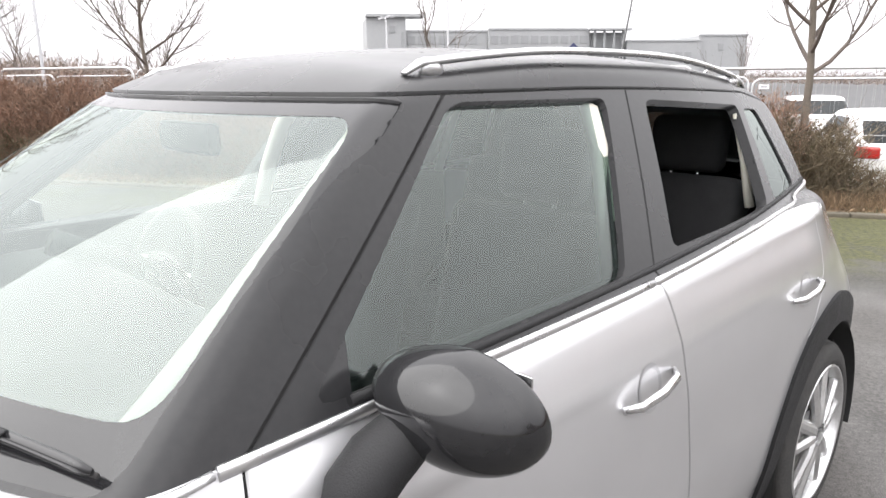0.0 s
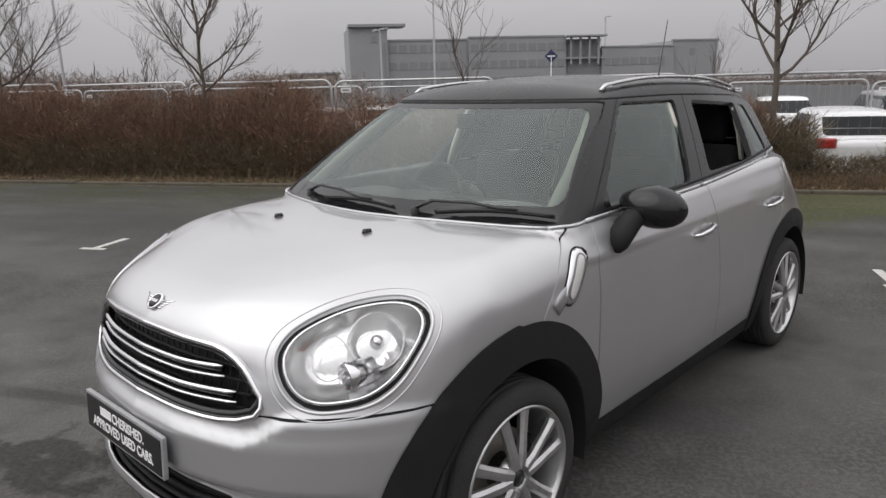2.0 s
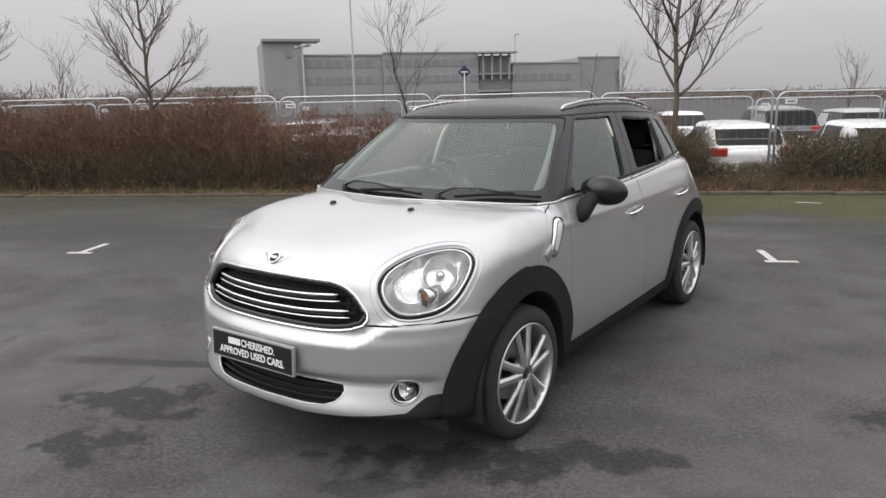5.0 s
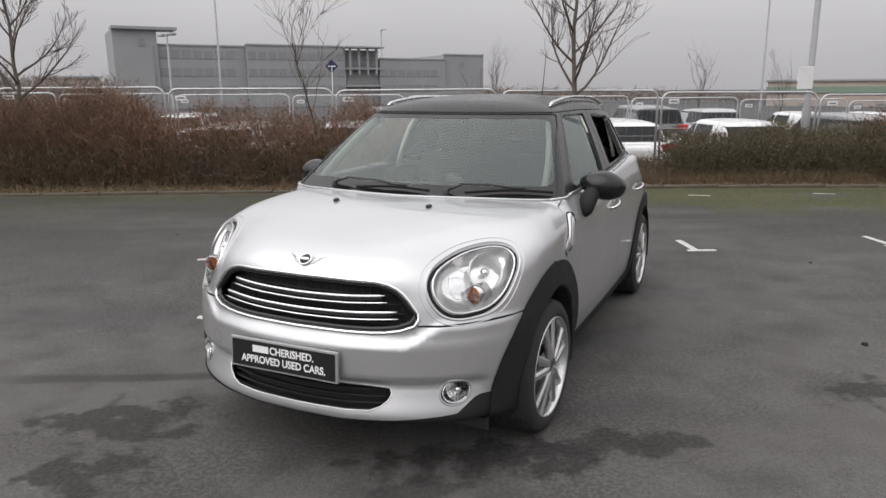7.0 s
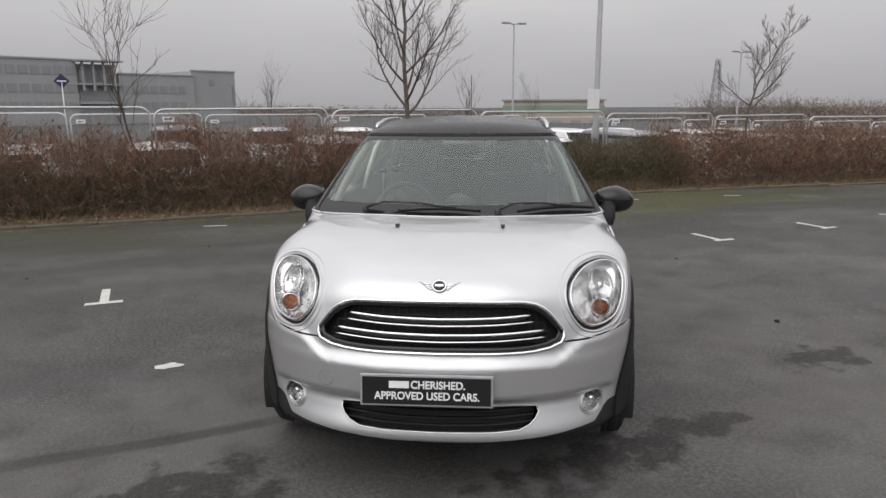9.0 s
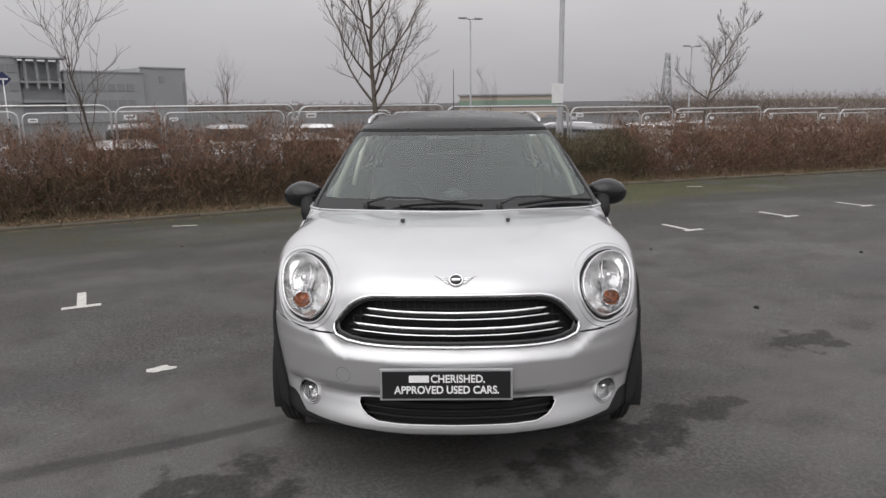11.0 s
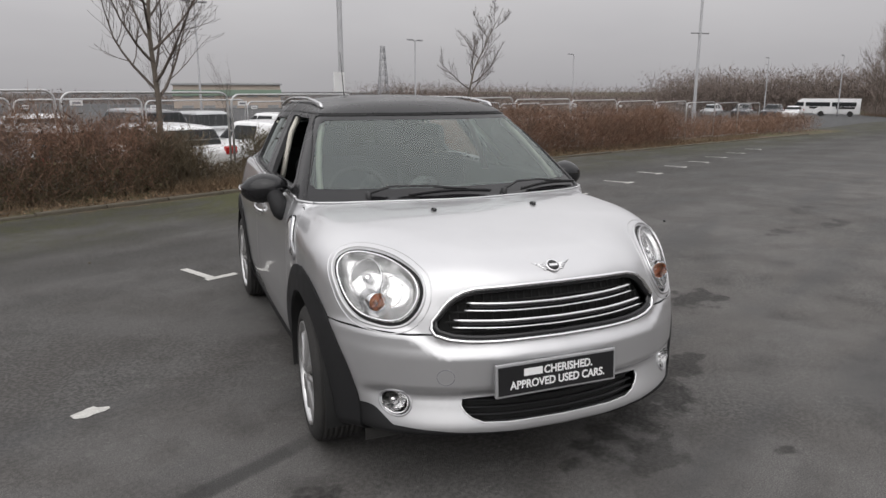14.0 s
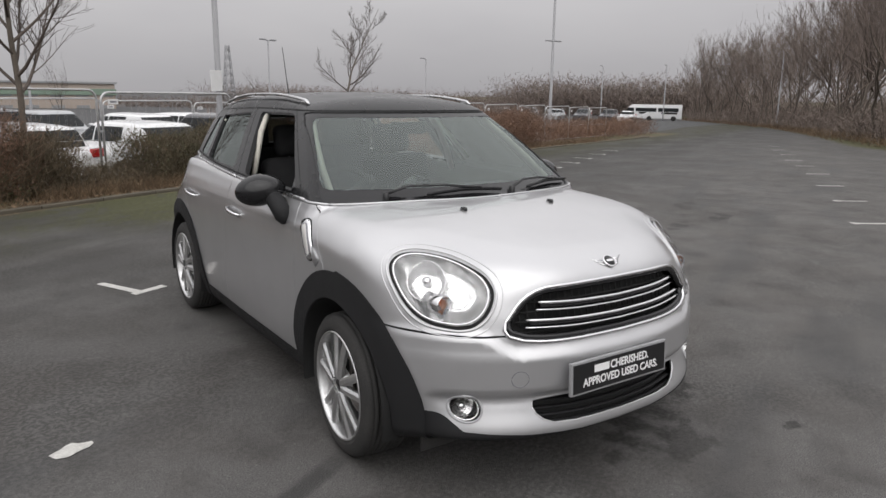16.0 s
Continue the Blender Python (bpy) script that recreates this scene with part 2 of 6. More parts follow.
def tube(points, radius, sides=8, closed=False, flat=(1.0, 1.0), up=(0, 0, 1), caps=True):
    """Verts and faces of a bar along points; radius a number or one per point; flat squashes the section sideways and upwards."""
    p = np.asarray(points, float)
    r = np.broadcast_to(np.asarray(radius, float), (len(p),))
    d = np.gradient(p, axis=0) if not closed else np.roll(p, -1, 0) - np.roll(p, 1, 0)
    d /= np.linalg.norm(d, axis=1, keepdims=True) + 1e-12
    side = np.cross(d, np.broadcast_to(np.asarray(up, float), d.shape))
    bad = np.linalg.norm(side, axis=1) < 1e-3
    side[bad] = np.cross(d[bad], (1.0, 0.02, 0))
    side /= np.linalg.norm(side, axis=1, keepdims=True)
    top = np.cross(side, d)
    a = np.linspace(0, 2 * np.pi, sides, endpoint=False) + np.pi / sides
    ring = (np.cos(a)[None, :, None] * side[:, None] * flat[0] + np.sin(a)[None, :, None] * top[:, None] * flat[1]) * r[:, None, None]
    v = (p[:, None] + ring).reshape(-1, 3)
    k, f = len(p), []
    for i in range(k if closed else k - 1):
        j = (i + 1) % k
        for s in range(sides):
            t = (s + 1) % sides
            f.append((i * sides + s, i * sides + t, j * sides + t, j * sides + s))
    if caps and not closed:
        f.append(tuple(range(sides))[::-1])
        f.append(tuple((k - 1) * sides + s for s in range(sides)))
    return v, f


def merge(pieces):
    """Several (verts, faces) as one."""
    vs, fs, n = [], [], 0
    for v, f in pieces:
        vs.append(np.asarray(v, float))
        fs += [tuple(i + n for i in face) for face in f]
        n += len(v)
    return np.concatenate(vs), fs


def lathe(profile, sides=48, axis="x"):
    """Verts and faces of a turned shape: profile rows of (along the axis, radius)."""
    a = np.linspace(0, 2 * np.pi, sides, endpoint=False)
    p = np.asarray(profile, float)
    v = np.stack([np.repeat(p[:, 0], sides), np.outer(p[:, 1], np.cos(a)).ravel(), np.outer(p[:, 1], np.sin(a)).ravel()], 1)
    if axis == "y":
        v = v[:, [1, 0, 2]]
    if axis == "z":
        v = v[:, [1, 2, 0]]
    f = [(i * sides + s, i * sides + (s + 1) % sides, (i + 1) * sides + (s + 1) % sides, (i + 1) * sides + s) for i in range(len(p) - 1) for s in range(sides)]
    return v, f


def smax(k, *fs):
    """Rounded intersection of signed distances."""
    out = fs[0]
    for f in fs[1:]:
        h = np.clip(0.5 - 0.5 * (f - out) / k, 0, 1)
        out = f + (out - f) * h + k * h * (1 - h)
    return out


def convex(a, b, pts, k=0.02):
    """Signed distance to a rounded convex outline, corners listed anticlockwise."""
    p = np.asarray(pts, float)
    q = np.roll(p, -1, 0)
    out = None
    for (x0, y0), (x1, y1) in zip(p, q):
        n = np.hypot(x1 - x0, y1 - y0)
        d = ((a - x0) * (y1 - y0) - (b - y0) * (x1 - x0)) / n
        out = d if out is None else smax(k, out, d)
    return out


def surface(f, lo, hi, h):
    """The surface f = 0 as triangles, by surface nets, drawn on to it by Newton steps."""
    lo, hi = np.array(lo, float), np.array(hi, float)
    n = np.ceil((hi - lo) / h).astype(int) + 1
    axes = [lo[i] + h * np.arange(n[i]) for i in range(3)]
    g = np.stack(np.meshgrid(*axes, indexing="ij"), -1)
    val = f(g.reshape(-1, 3)).reshape(n)
    s = val < 0
    c = tuple(n - 1)
    total, count = np.zeros((*c, 3)), np.zeros(c)
    sl = lambda o: tuple(slice(o[i], o[i] + c[i]) for i in range(3))
    for ax in range(3):
        for o1 in (0, 1):
            for o2 in (0, 1):
                a = [0, 0, 0]
                others = [i for i in range(3) if i != ax]
                a[others[0]], a[others[1]] = o1, o2
                b = list(a)
                b[ax] = 1
                va, vb = val[sl(a)], val[sl(b)]
                m = (va < 0) != (vb < 0)
                t = np.where(m, va / np.where(m, va - vb, 1), 0)
                total += np.where(m[..., None], g[sl(a)] + t[..., None] * (g[sl(b)] - g[sl(a)]), 0)
                count += m
    live = count > 0
    idx = np.full(c, -1)
    idx[live] = np.arange(live.sum())
    v = total[live] / count[live][:, None]
    quads = []
    for ax in range(3):
        u, w = (ax + 1) % 3, (ax + 2) % 3
        cut = [slice(1, c[i]) for i in range(3)]
        cut[ax] = slice(0, c[ax])
        a = s[tuple(cut)]
        nxt = list(cut)
        nxt[ax] = slice(1, c[ax] + 1)
        b = s[tuple(nxt)]
        where = np.argwhere(a != b)
        first = a[a != b]
        base = where.copy()
        for i in range(3):
            base[:, i] += 1 if i != ax else 0
        def cell(du, dw):
            q = base.copy()
            q[:, u] += du
            q[:, w] += dw
            return idx[q[:, 0], q[:, 1], q[:, 2]]
        q = np.stack([cell(-1, -1), cell(0, -1), cell(0, 0), cell(-1, 0)], 1)
        q[~first] = q[~first][:, ::-1]
        quads.append(q)
    quads = np.concatenate(quads)
    quads = quads[(quads >= 0).all(1)]
    for _ in range(4):
        gr = gradient(f, v)
        v = v - np.clip(f(v), -h, h)[:, None] * gr / np.maximum((gr * gr).sum(1), 0.05)[:, None]
    return v, np.concatenate([quads[:, [0, 1, 2]], quads[:, [0, 2, 3]]])


def gradient(f, v, e=2e-3):
    return np.stack([(f(v + e * d) - f(v - e * d)) / (2 * e) for d in np.eye(3)], 1)


def clip(mesh, field):
    """Splits triangles along field = 0: the piece where it is negative, and the rest."""
    v, t = mesh
    s = field(v)
    s = np.where(np.abs(s) < 1e-7, 1e-7, s)
    neg = s[t] < 0
    k = neg.sum(1)
    inside, outside = [t[k == 3]], [t[k == 0]]
    newv = v
    for lone_neg in (True, False):
        rows = t[k == (1 if lone_neg else 2)]
        if not len(rows):
            continue
        flag = (s[rows] < 0) if lone_neg else (s[rows] >= 0)
        first = flag.argmax(1)
        r = np.stack([rows[np.arange(len(rows)), (first + i) % 3] for i in range(3)], 1)
        keys = np.concatenate([np.sort(r[:, [0, 1]], 1), np.sort(r[:, [0, 2]], 1)])
        uniq, inv = np.unique(keys, axis=0, return_inverse=True)
        inv = inv.ravel()
        a, b = uniq[:, 0], uniq[:, 1]
        w = (s[a] / (s[a] - s[b]))[:, None]
        pts = v[a] + w * (v[b] - v[a])
        base = len(newv)
        newv = np.concatenate([newv, pts])
        p, q = base + inv[: len(r)], base + inv[len(r):]
        one = np.stack([r[:, 0], p, q], 1)
        two = np.concatenate([np.stack([p, r[:, 1], r[:, 2]], 1), np.stack([p, r[:, 2], q], 1)])
        (inside if lone_neg else outside).append(one)
        (outside if lone_neg else inside).append(two)
    return compact(newv, np.concatenate(inside)), compact(newv, np.concatenate(outside))


def compact(v, t):
    if not len(t):
        return np.zeros((0, 3)), np.zeros((0, 3), int)
    # weld the cut points so that later cuts and edges stay shared
    used, inv = np.unique(t, return_inverse=True)
    t = inv.reshape(t.shape)
    v = v[used]
    _, first, back = np.unique(np.round(v * 1e6).astype(np.int64), axis=0, return_index=True, return_inverse=True)
    t = back.ravel()[t]
    v = v[first]
    ok = (t[:, 0] != t[:, 1]) & (t[:, 1] != t[:, 2]) & (t[:, 0] != t[:, 2])
    return v, t[ok]


def rim(mesh, inward, depth):
    """Adds an inward edge along the open borders, as the thickness of a sheet."""
    v, t = mesh
    e = np.concatenate([t[:, [0, 1]], t[:, [1, 2]], t[:, [2, 0]]])
    key = np.sort(e, 1)
    _, first, count = np.unique(key, axis=0, return_index=True, return_counts=True)
    border = e[first[count == 1]]
    ids = np.unique(border)
    back = np.full(len(v), -1)
    back[ids] = len(v) + len(ids) + np.arange(len(ids))
    front = np.full(len(v), -1)
    front[ids] = len(v) + np.arange(len(ids))
    v2 = np.concatenate([v, v[ids], v[ids] + inward[ids] * depth])
    q = np.stack([front[border[:, 1]], front[border[:, 0]], back[border[:, 0]], back[border[:, 1]]], 1)
    n2 = np.concatenate([-inward, -inward[ids], -inward[ids]])
    return v2, np.concatenate([t, q[:, :3], q[:, [0, 2, 3]]]), n2

# ---- the car park: bays run along U, the hedge and the fence lie beyond the kerb along V ----
UX, UY = math.cos(radians(27)), math.sin(radians(27))


def lot(u, v, z=0.0):
    return (UX * u - UY * v, UY * u + UX * v, z)


def height(u, v):
    """The ground: level round the car, falling gently along the row; the verge beyond the kerb is a little higher to one side."""
    u, v = np.asarray(u, float), np.asarray(v, float)
    s = np.clip((u - 2) / 8, 0, None)
    g = -0.021 * 8 * np.where(s < 1, 0.5 * s * s, s - 0.5)
    k = np.clip((v - 6.6) / 0.6, 0, 1)
    d = np.clip((v - 8.8) / 1.8, 0, 1)
    far = np.clip((u - 40) / 30, 0, 1)
    return g + 0.03 * k - 0.50 * d * d * (3 - 2 * d) * (1 - far)


def ground_sheet():
    us = np.concatenate([-np.geomspace(20, 900, 16)[::-1], np.arange(-19, 40, 0.5), np.geomspace(41, 900, 24)])
    vs = np.concatenate([-np.geomspace(12, 900, 16)[::-1], np.arange(-11, 6.5, 0.5), [6.55, 6.75, 7.0], np.arange(7.5, 14, 0.5), np.geomspace(15, 900, 20)])
    uu, vv = np.meshgrid(us, vs, indexing="ij")
    fade = np.clip((np.hypot(uu, vv) - 120) / 200, 0, 1)
    z = height(np.minimum(uu, 130), vv) * (1 - 0 * fade)
    v = np.stack([UX * uu - UY * vv, UY * uu + UX * vv, z], -1).reshape(-1, 3)
    n = len(vs)
    i, j = np.meshgrid(np.arange(len(us) - 1), np.arange(n - 1), indexing="ij")
    a = (i * n + j).ravel()
    return v, np.stack([a, a + n, a + n + 1, a + 1], 1)


def ground_material():
    m = bpy.data.materials.new("damp_asphalt")
    m.use_nodes = True
    n, l = m.node_tree.nodes, m.node_tree.links
    b = n["Principled BSDF"]
    geo, rot = n.new("ShaderNodeNewGeometry"), n.new("ShaderNodeMapping")
    rot.inputs["Rotation"].default_value = (0, 0, radians(-27))
    l.new(geo.outputs["Position"], rot.inputs["Vector"])
    sep = n.new("ShaderNodeSeparateXYZ")
    l.new(rot.outputs["Vector"], sep.inputs["Vector"])

    def noise_at(scale, detail=4.0, stretch=None):
        t = n.new("ShaderNodeTexNoise")
        t.inputs["Scale"].default_value, t.inputs["Detail"].default_value = scale, detail
        if stretch:
            mp = n.new("ShaderNodeMapping")
            mp.inputs["Scale"].default_value = stretch
            l.new(rot.outputs["Vector"], mp.inputs["Vector"])
            l.new(mp.outputs["Vector"], t.inputs["Vector"])
        else:
            l.new(rot.outputs["Vector"], t.inputs["Vector"])
        return t.outputs["Fac"]

    def span(value, a, b_, lo=0.0, hi=1.0):
        r = n.new("ShaderNodeMapRange")
        r.interpolation_type = "SMOOTHSTEP"
        for key, val in zip(("From Min", "From Max", "To Min", "To Max"), (a, b_, lo, hi)):
            r.inputs[key].default_value = val
        l.new(value, r.inputs["Value"])
        return r.outputs["Result"]

    def mul(a, b_, op="MULTIPLY"):
        t = n.new("ShaderNodeMath")
        t.operation = op
        for k, val in ((0, a), (1, b_)):
            if hasattr(val, "links"):
                l.new(val, t.inputs[k])
            else:
                t.inputs[k].default_value = val
        return t.outputs[0]

    def mix(fac, a, b_):
        t = n.new("ShaderNodeMix")
        t.data_type = "RGBA"
        l.new(fac, t.inputs["Factor"])
        for k, val in ((6, a), (7, b_)):
            if hasattr(val, "links"):
                l.new(val, t.inputs[k])
            else:
                t.inputs[k].default_value = (*val, 1)
        return t.outputs[2]

    grain, chips, blot, wide = noise_at(150, 3), noise_at(45, 3), noise_at(5.5, 9), noise_at(0.45, 4)
    streak = noise_at(0.9, 5, (0.35, 1.6, 1.0))
    asphalt = mix(span(grain, 0.35, 0.7), (0.074, 0.071, 0.069), (0.156, 0.150, 0.145))
    asphalt = mix(span(wide, 0.35, 0.65), asphalt, mix(span(chips, 0.4, 0.65), (0.056, 0.054, 0.052), (0.106, 0.102, 0.098)))
    asphalt = mix(mul(span(noise_at(230, 2), 0.60, 0.70), 0.55), asphalt, (0.21, 0.205, 0.20))
    asphalt = mix(mul(span(noise_at(120, 2), 0.40, 0.30), 0.6), asphalt, (0.022, 0.022, 0.022))
    asphalt = mix(mul(span(noise_at(70, 2), 0.66, 0.71), 0.55), asphalt, (0.24, 0.23, 0.22))
    asphalt = mix(mul(span(noise_at(11, 6), 0.56, 0.68), 0.30), asphalt, (0.155, 0.150, 0.144))
    tone = noise_at(1.5, 9)
    asphalt = mix(mul(span(tone, 0.44, 0.60), 0.50), asphalt, mix(span(chips, 0.35, 0.65), (0.046, 0.042, 0.039), (0.080, 0.074, 0.069)))
    asphalt = mix(mul(span(noise_at(3.1, 8), 0.50, 0.70), 0.30), asphalt, (0.038, 0.037, 0.036))
    asphalt = mix(mul(mul(span(sep.outputs["X"], -0.8, 2.2), span(sep.outputs["Y"], 1.2, -1.5)), mul(span(noise_at(2.2, 8), 0.30, 0.62), 0.40)), asphalt, mix(span(grain, 0.35, 0.65), (0.085, 0.080, 0.076), (0.185, 0.175, 0.165)))
    damp = mul(span(streak, 0.50, 0.68), 0.5)
    asphalt = mix(damp, asphalt, (0.045, 0.045, 0.046))

    # worn, oily and damp marks where cars have stood: (u, v, half length, half width, strength)
    spots = [(-1.95, -1.35, 0.42, 0.22, 1.0), (-1.88, -1.85, 0.26, 0.20, 1.0), (-0.15, -1.85, 0.60, 0.17, 1.0), (0.50, -1.74, 0.35, 0.14, 0.9), (2.1, -1.28, 0.27, 0.20, 0.95),
             (5.5, -0.9, 0.35, 0.10, 0.7), (6.6, -1.25, 0.40, 0.12, 0.7), (-0.44, -2.1, 0.16, 0.12, 0.7), (-4.0, -0.6, 0.5, 0.25, 0.55), (0.0, -2.52, 0.06, 0.05, 0.9), (7.6, -0.6, 0.5, 0.14, 0.6)]
    # a long old drip line across the bay
    lv = mul(mul(sep.outputs["Y"], 0.80, "ADD"), mul(mul(streak, -0.5, "ADD"), 0.35), "ADD")
    trail = mul(span(mul(lv, lv), 0.006, 0.0005), mul(span(sep.outputs["X"], -3.2, -2.4), span(sep.outputs["X"], -1.25, -1.6)))
    asphalt = mix(mul(trail, 0.6), asphalt, (0.026, 0.026, 0.026))
    for u, v, a, c, k in spots:
        du, dv = mul(mul(sep.outputs["X"], -u, "ADD"), 1 / a), mul(mul(sep.outputs["Y"], -v, "ADD"), 1 / c)
        r2 = mul(mul(du, du), mul(dv, dv), "ADD")
        edge = mul(r2, mul(mul(blot, -0.5, "ADD"), 7.5), "ADD")
        asphalt = mix(mul(span(edge, 1.35, 0.25), k * 0.85), asphalt, mix(span(chips, 0.35, 0.65), (0.022, 0.021, 0.020), (0.040, 0.038, 0.036)))
    # moss in the gutter, soil and litter on the verge
    rich = mul(mul(span(sep.outputs["X"], 1.2, 3.0), span(sep.outputs["X"], 12.0, 6.0)), 1.9)
    gutter = mul(mul(span(sep.outputs["Y"], 3.6, 6.0), span(noise_at(0.8, 8), 0.32, 0.56)), mul(span(noise_at(5.0, 7), 0.32, 0.60, 0.30, 1.0), mul(rich, 0.95, "ADD")))
    gutter = mul(gutter, 1.0, "MINIMUM")
    # asphalt gets darker towards the kerb, in uneven streaks
    far_dark = mul(span(sep.outputs["Y"], -0.3, 5.0), span(noise_at(0.7, 8, (0.45, 1.5, 1.0)), 0.34, 0.60, 0.25, 0.95))
    asphalt = mix(far_dark, asphalt, mix(span(chips, 0.35, 0.65), (0.030, 0.029, 0.027), (0.060, 0.057, 0.053)))
    lush = mul(rich, 0.53)
    moss = mix(lush, mix(span(noise_at(22, 5), 0.35, 0.65), (0.028, 0.028, 0.015), (0.064, 0.064, 0.026)), mix(span(noise_at(22, 5), 0.35, 0.65), (0.038, 0.038, 0.016), (0.080, 0.083, 0.026)))
    asphalt = mix(mul(gutter, 0.82), asphalt, moss)
    dirt = mix(span(chips, 0.3, 0.7), (0.055, 0.040, 0.028), (0.12, 0.09, 0.06))
    dirt = mix(span(noise_at(14, 4), 0.5, 0.62), dirt, (0.17, 0.12, 0.075))
    grass = mix(span(noise_at(9, 4), 0.35, 0.65), (0.05, 0.055, 0.02), (0.11, 0.10, 0.05))
    dirt = mix(span(noise_at(0.7, 4), 0.45, 0.6), dirt, grass)
    fray = mul(sep.outputs["Y"], mul(mul(blot, -0.5, "ADD"), 0.5), "ADD")
    col = mix(mul(span(fray, 6.5, 6.72), span(sep.outputs["X"], 47.0, 43.0)), asphalt, dirt)
    # the second car park behind the fence
    col = mix(span(sep.outputs["Y"], 10.4, 10.8), col, mix(span(grain, 0.35, 0.7), (0.06, 0.06, 0.062), (0.09, 0.09, 0.09)))
    # rough ground beyond the far side of the road
    du = mul(sep.outputs["X"], -36.0, "ADD")
    curve = mul(mul(mul(du, du), 0.0016), mul(mul(du, 0.10), -3.0, "ADD"), "ADD")
    near = mul(mul(mul(du, -1.0), 0.0, "MAXIMUM"), 0.30)
    side = mul(mul(sep.outputs["Y"], mul(curve, -1.0), "ADD"), near, "ADD")
    off = mul(span(mul(side, mul(mul(blot, -0.5, "ADD"), 1.2), "ADD"), 0.3, -0.5), span(sep.outputs["X"], 8.0, 14.0))
    col = mix(off, col, grass)
    l.new(col, b.inputs["Base Color"])
    rough = mix(damp, (0.86, 0.86, 0.86), (0.60, 0.60, 0.60))
    b.inputs["Specular IOR Level"].default_value = 0.28
    l.new(rough, b.inputs["Roughness"])
    bp = n.new("ShaderNodeBump")
    bp.inputs["Strength"].default_value, bp.inputs["Distance"].default_value = 0.80, 0.006
    l.new(mul(grain, mul(chips, 0.6), "ADD"), bp.inputs["Height"])
    l.new(bp.outputs["Normal"], b.inputs["Normal"])
    return m


gv, gf = ground_sheet()
ground = tagged(mesh_object("ground", gv, gf, ground_material()), "damp grey asphalt car park with dark oily patches and mossy edge", "ground", kind="structure")

# ---- the silver car: nose towards -y, standing on z = 0, its middle at the origin ----
FRONT_Y, REAR_Y, HUB_Z = -1.2975, 1.2975, 0.318


def curve_fn(*pts):
    xs, ys = np.array([p[0] for p in pts], float), np.array([p[1] for p in pts], float)
    h = np.diff(xs)
    d = np.diff(ys) / h
    m = np.zeros(len(xs))
    m[1:-1] = np.where(d[:-1] * d[1:] > 0, 2 * d[:-1] * d[1:] / (d[:-1] + d[1:] + 1e-12), 0)
    m[0], m[-1] = d[0], d[-1]

    def fn(x):
        x = np.clip(x, xs[0], xs[-1])
        i = np.clip(np.searchsorted(xs, x, "right") - 1, 0, len(h) - 1)
        t = (x - xs[i]) / h[i]
        return (ys[i] * (1 + 2 * t) * (1 - t) ** 2 + m[i] * h[i] * t * (1 - t) ** 2 + ys[i + 1] * t * t * (3 - 2 * t) + m[i + 1] * h[i] * t * t * (t - 1))
    return fn


nose = curve_fn((0, -2.135), (0.2, -2.125), (0.4, -2.085), (0.55, -2.025), (0.7, -1.92), (0.8, -1.80), (0.87, -1.66), (0.905, -1.45), (1.1, -0.2))
lean_out = curve_fn((0.18, 0.13), (0.25, 0.05), (0.30, 0.015), (0.36, 0.012), (0.45, 0.004), (0.55, 0.0), (0.61, 0.001), (0.655, 0.009), (0.69, 0.013), (0.73, 0.023), (0.80, 0.040), (0.88, 0.058), (0.95, 0.110), (1.02, 0.240), (1.1, 0.48))
lean_mid = curve_fn((0.18, 0.13), (0.235, 0.05), (0.268, 0.012), (0.292, -0.008), (0.318, -0.005), (0.40, 0.022), (0.445, 0.034), (0.478, 0.006), (0.50, 0.0), (0.61, 0.0))


def ease(x, a, b):
    t = np.clip((x - a) / (b - a), 0, 1)
    return t * t * (3 - 2 * t)


def lean(z, x):
    """How far the nose stands back at each height: scooped low front, and a shelf that rises beside the grille."""
    low = lean_out(z) + (lean_mid(z) - lean_out(z)) * np.where(z < 0.6, ease(x, 0.80, 0.70), 0)
    return low + 0.030 * ease(z, 0.76, 0.93) * ease(x, 0.38, 0.62) + 0.020 * ease(z - 0.075 * ease(x, 0.47, 0.63), 0.602, 0.662)



hood = curve_fn((-2.2, 0.86), (-2.08, 0.905), (-2.0, 0.952), (-1.9, 0.99), (-1.7, 1.030), (-1.4, 1.070), (-1.1, 1.093), (-0.8, 1.115), (0.2, 1.15), (1.2, 1.17), (1.7, 1.14), (2.0, 1.05))
crown = curve_fn((-2.1, 0.10), (-1.9, 0.14), (-1.7, 0.085), (-1.5, 0.045), (-1.2, 0.045), (-0.95, 0.055), (-0.7, 0.055), (0, 0.05), (1.1, 0.05), (1.6, 0.10), (2.0, 0.12))
width_z = curve_fn((0.15, 0.80), (0.25, 0.845), (0.33, 0.868), (0.45, 0.888), (0.62, 0.897), (0.80, 0.896), (0.92, 0.888), (1.00, 0.872), (1.08, 0.848), (1.14, 0.835), (1.2, 0.80))
width_y = curve_fn((-2.2, -0.0), (-1.3, 0.0), (-0.9, -0.012), (0.2, 0.0), (1.2, 0.0), (1.5, -0.02), (1.8, -0.09), (2.0, -0.18))
tail_z = curve_fn((0.15, 1.86), (0.3, 1.97), (0.55, 1.995), (0.8, 1.97), (1.0, 1.93), (1.15, 1.87))
roof_y = curve_fn((-0.7, 1.49), (-0.45, 1.542), (-0.2, 1.577), (0.2, 1.600), (0.7, 1.590), (1.2, 1.543), (1.6, 1.452), (1.8, 1.40))


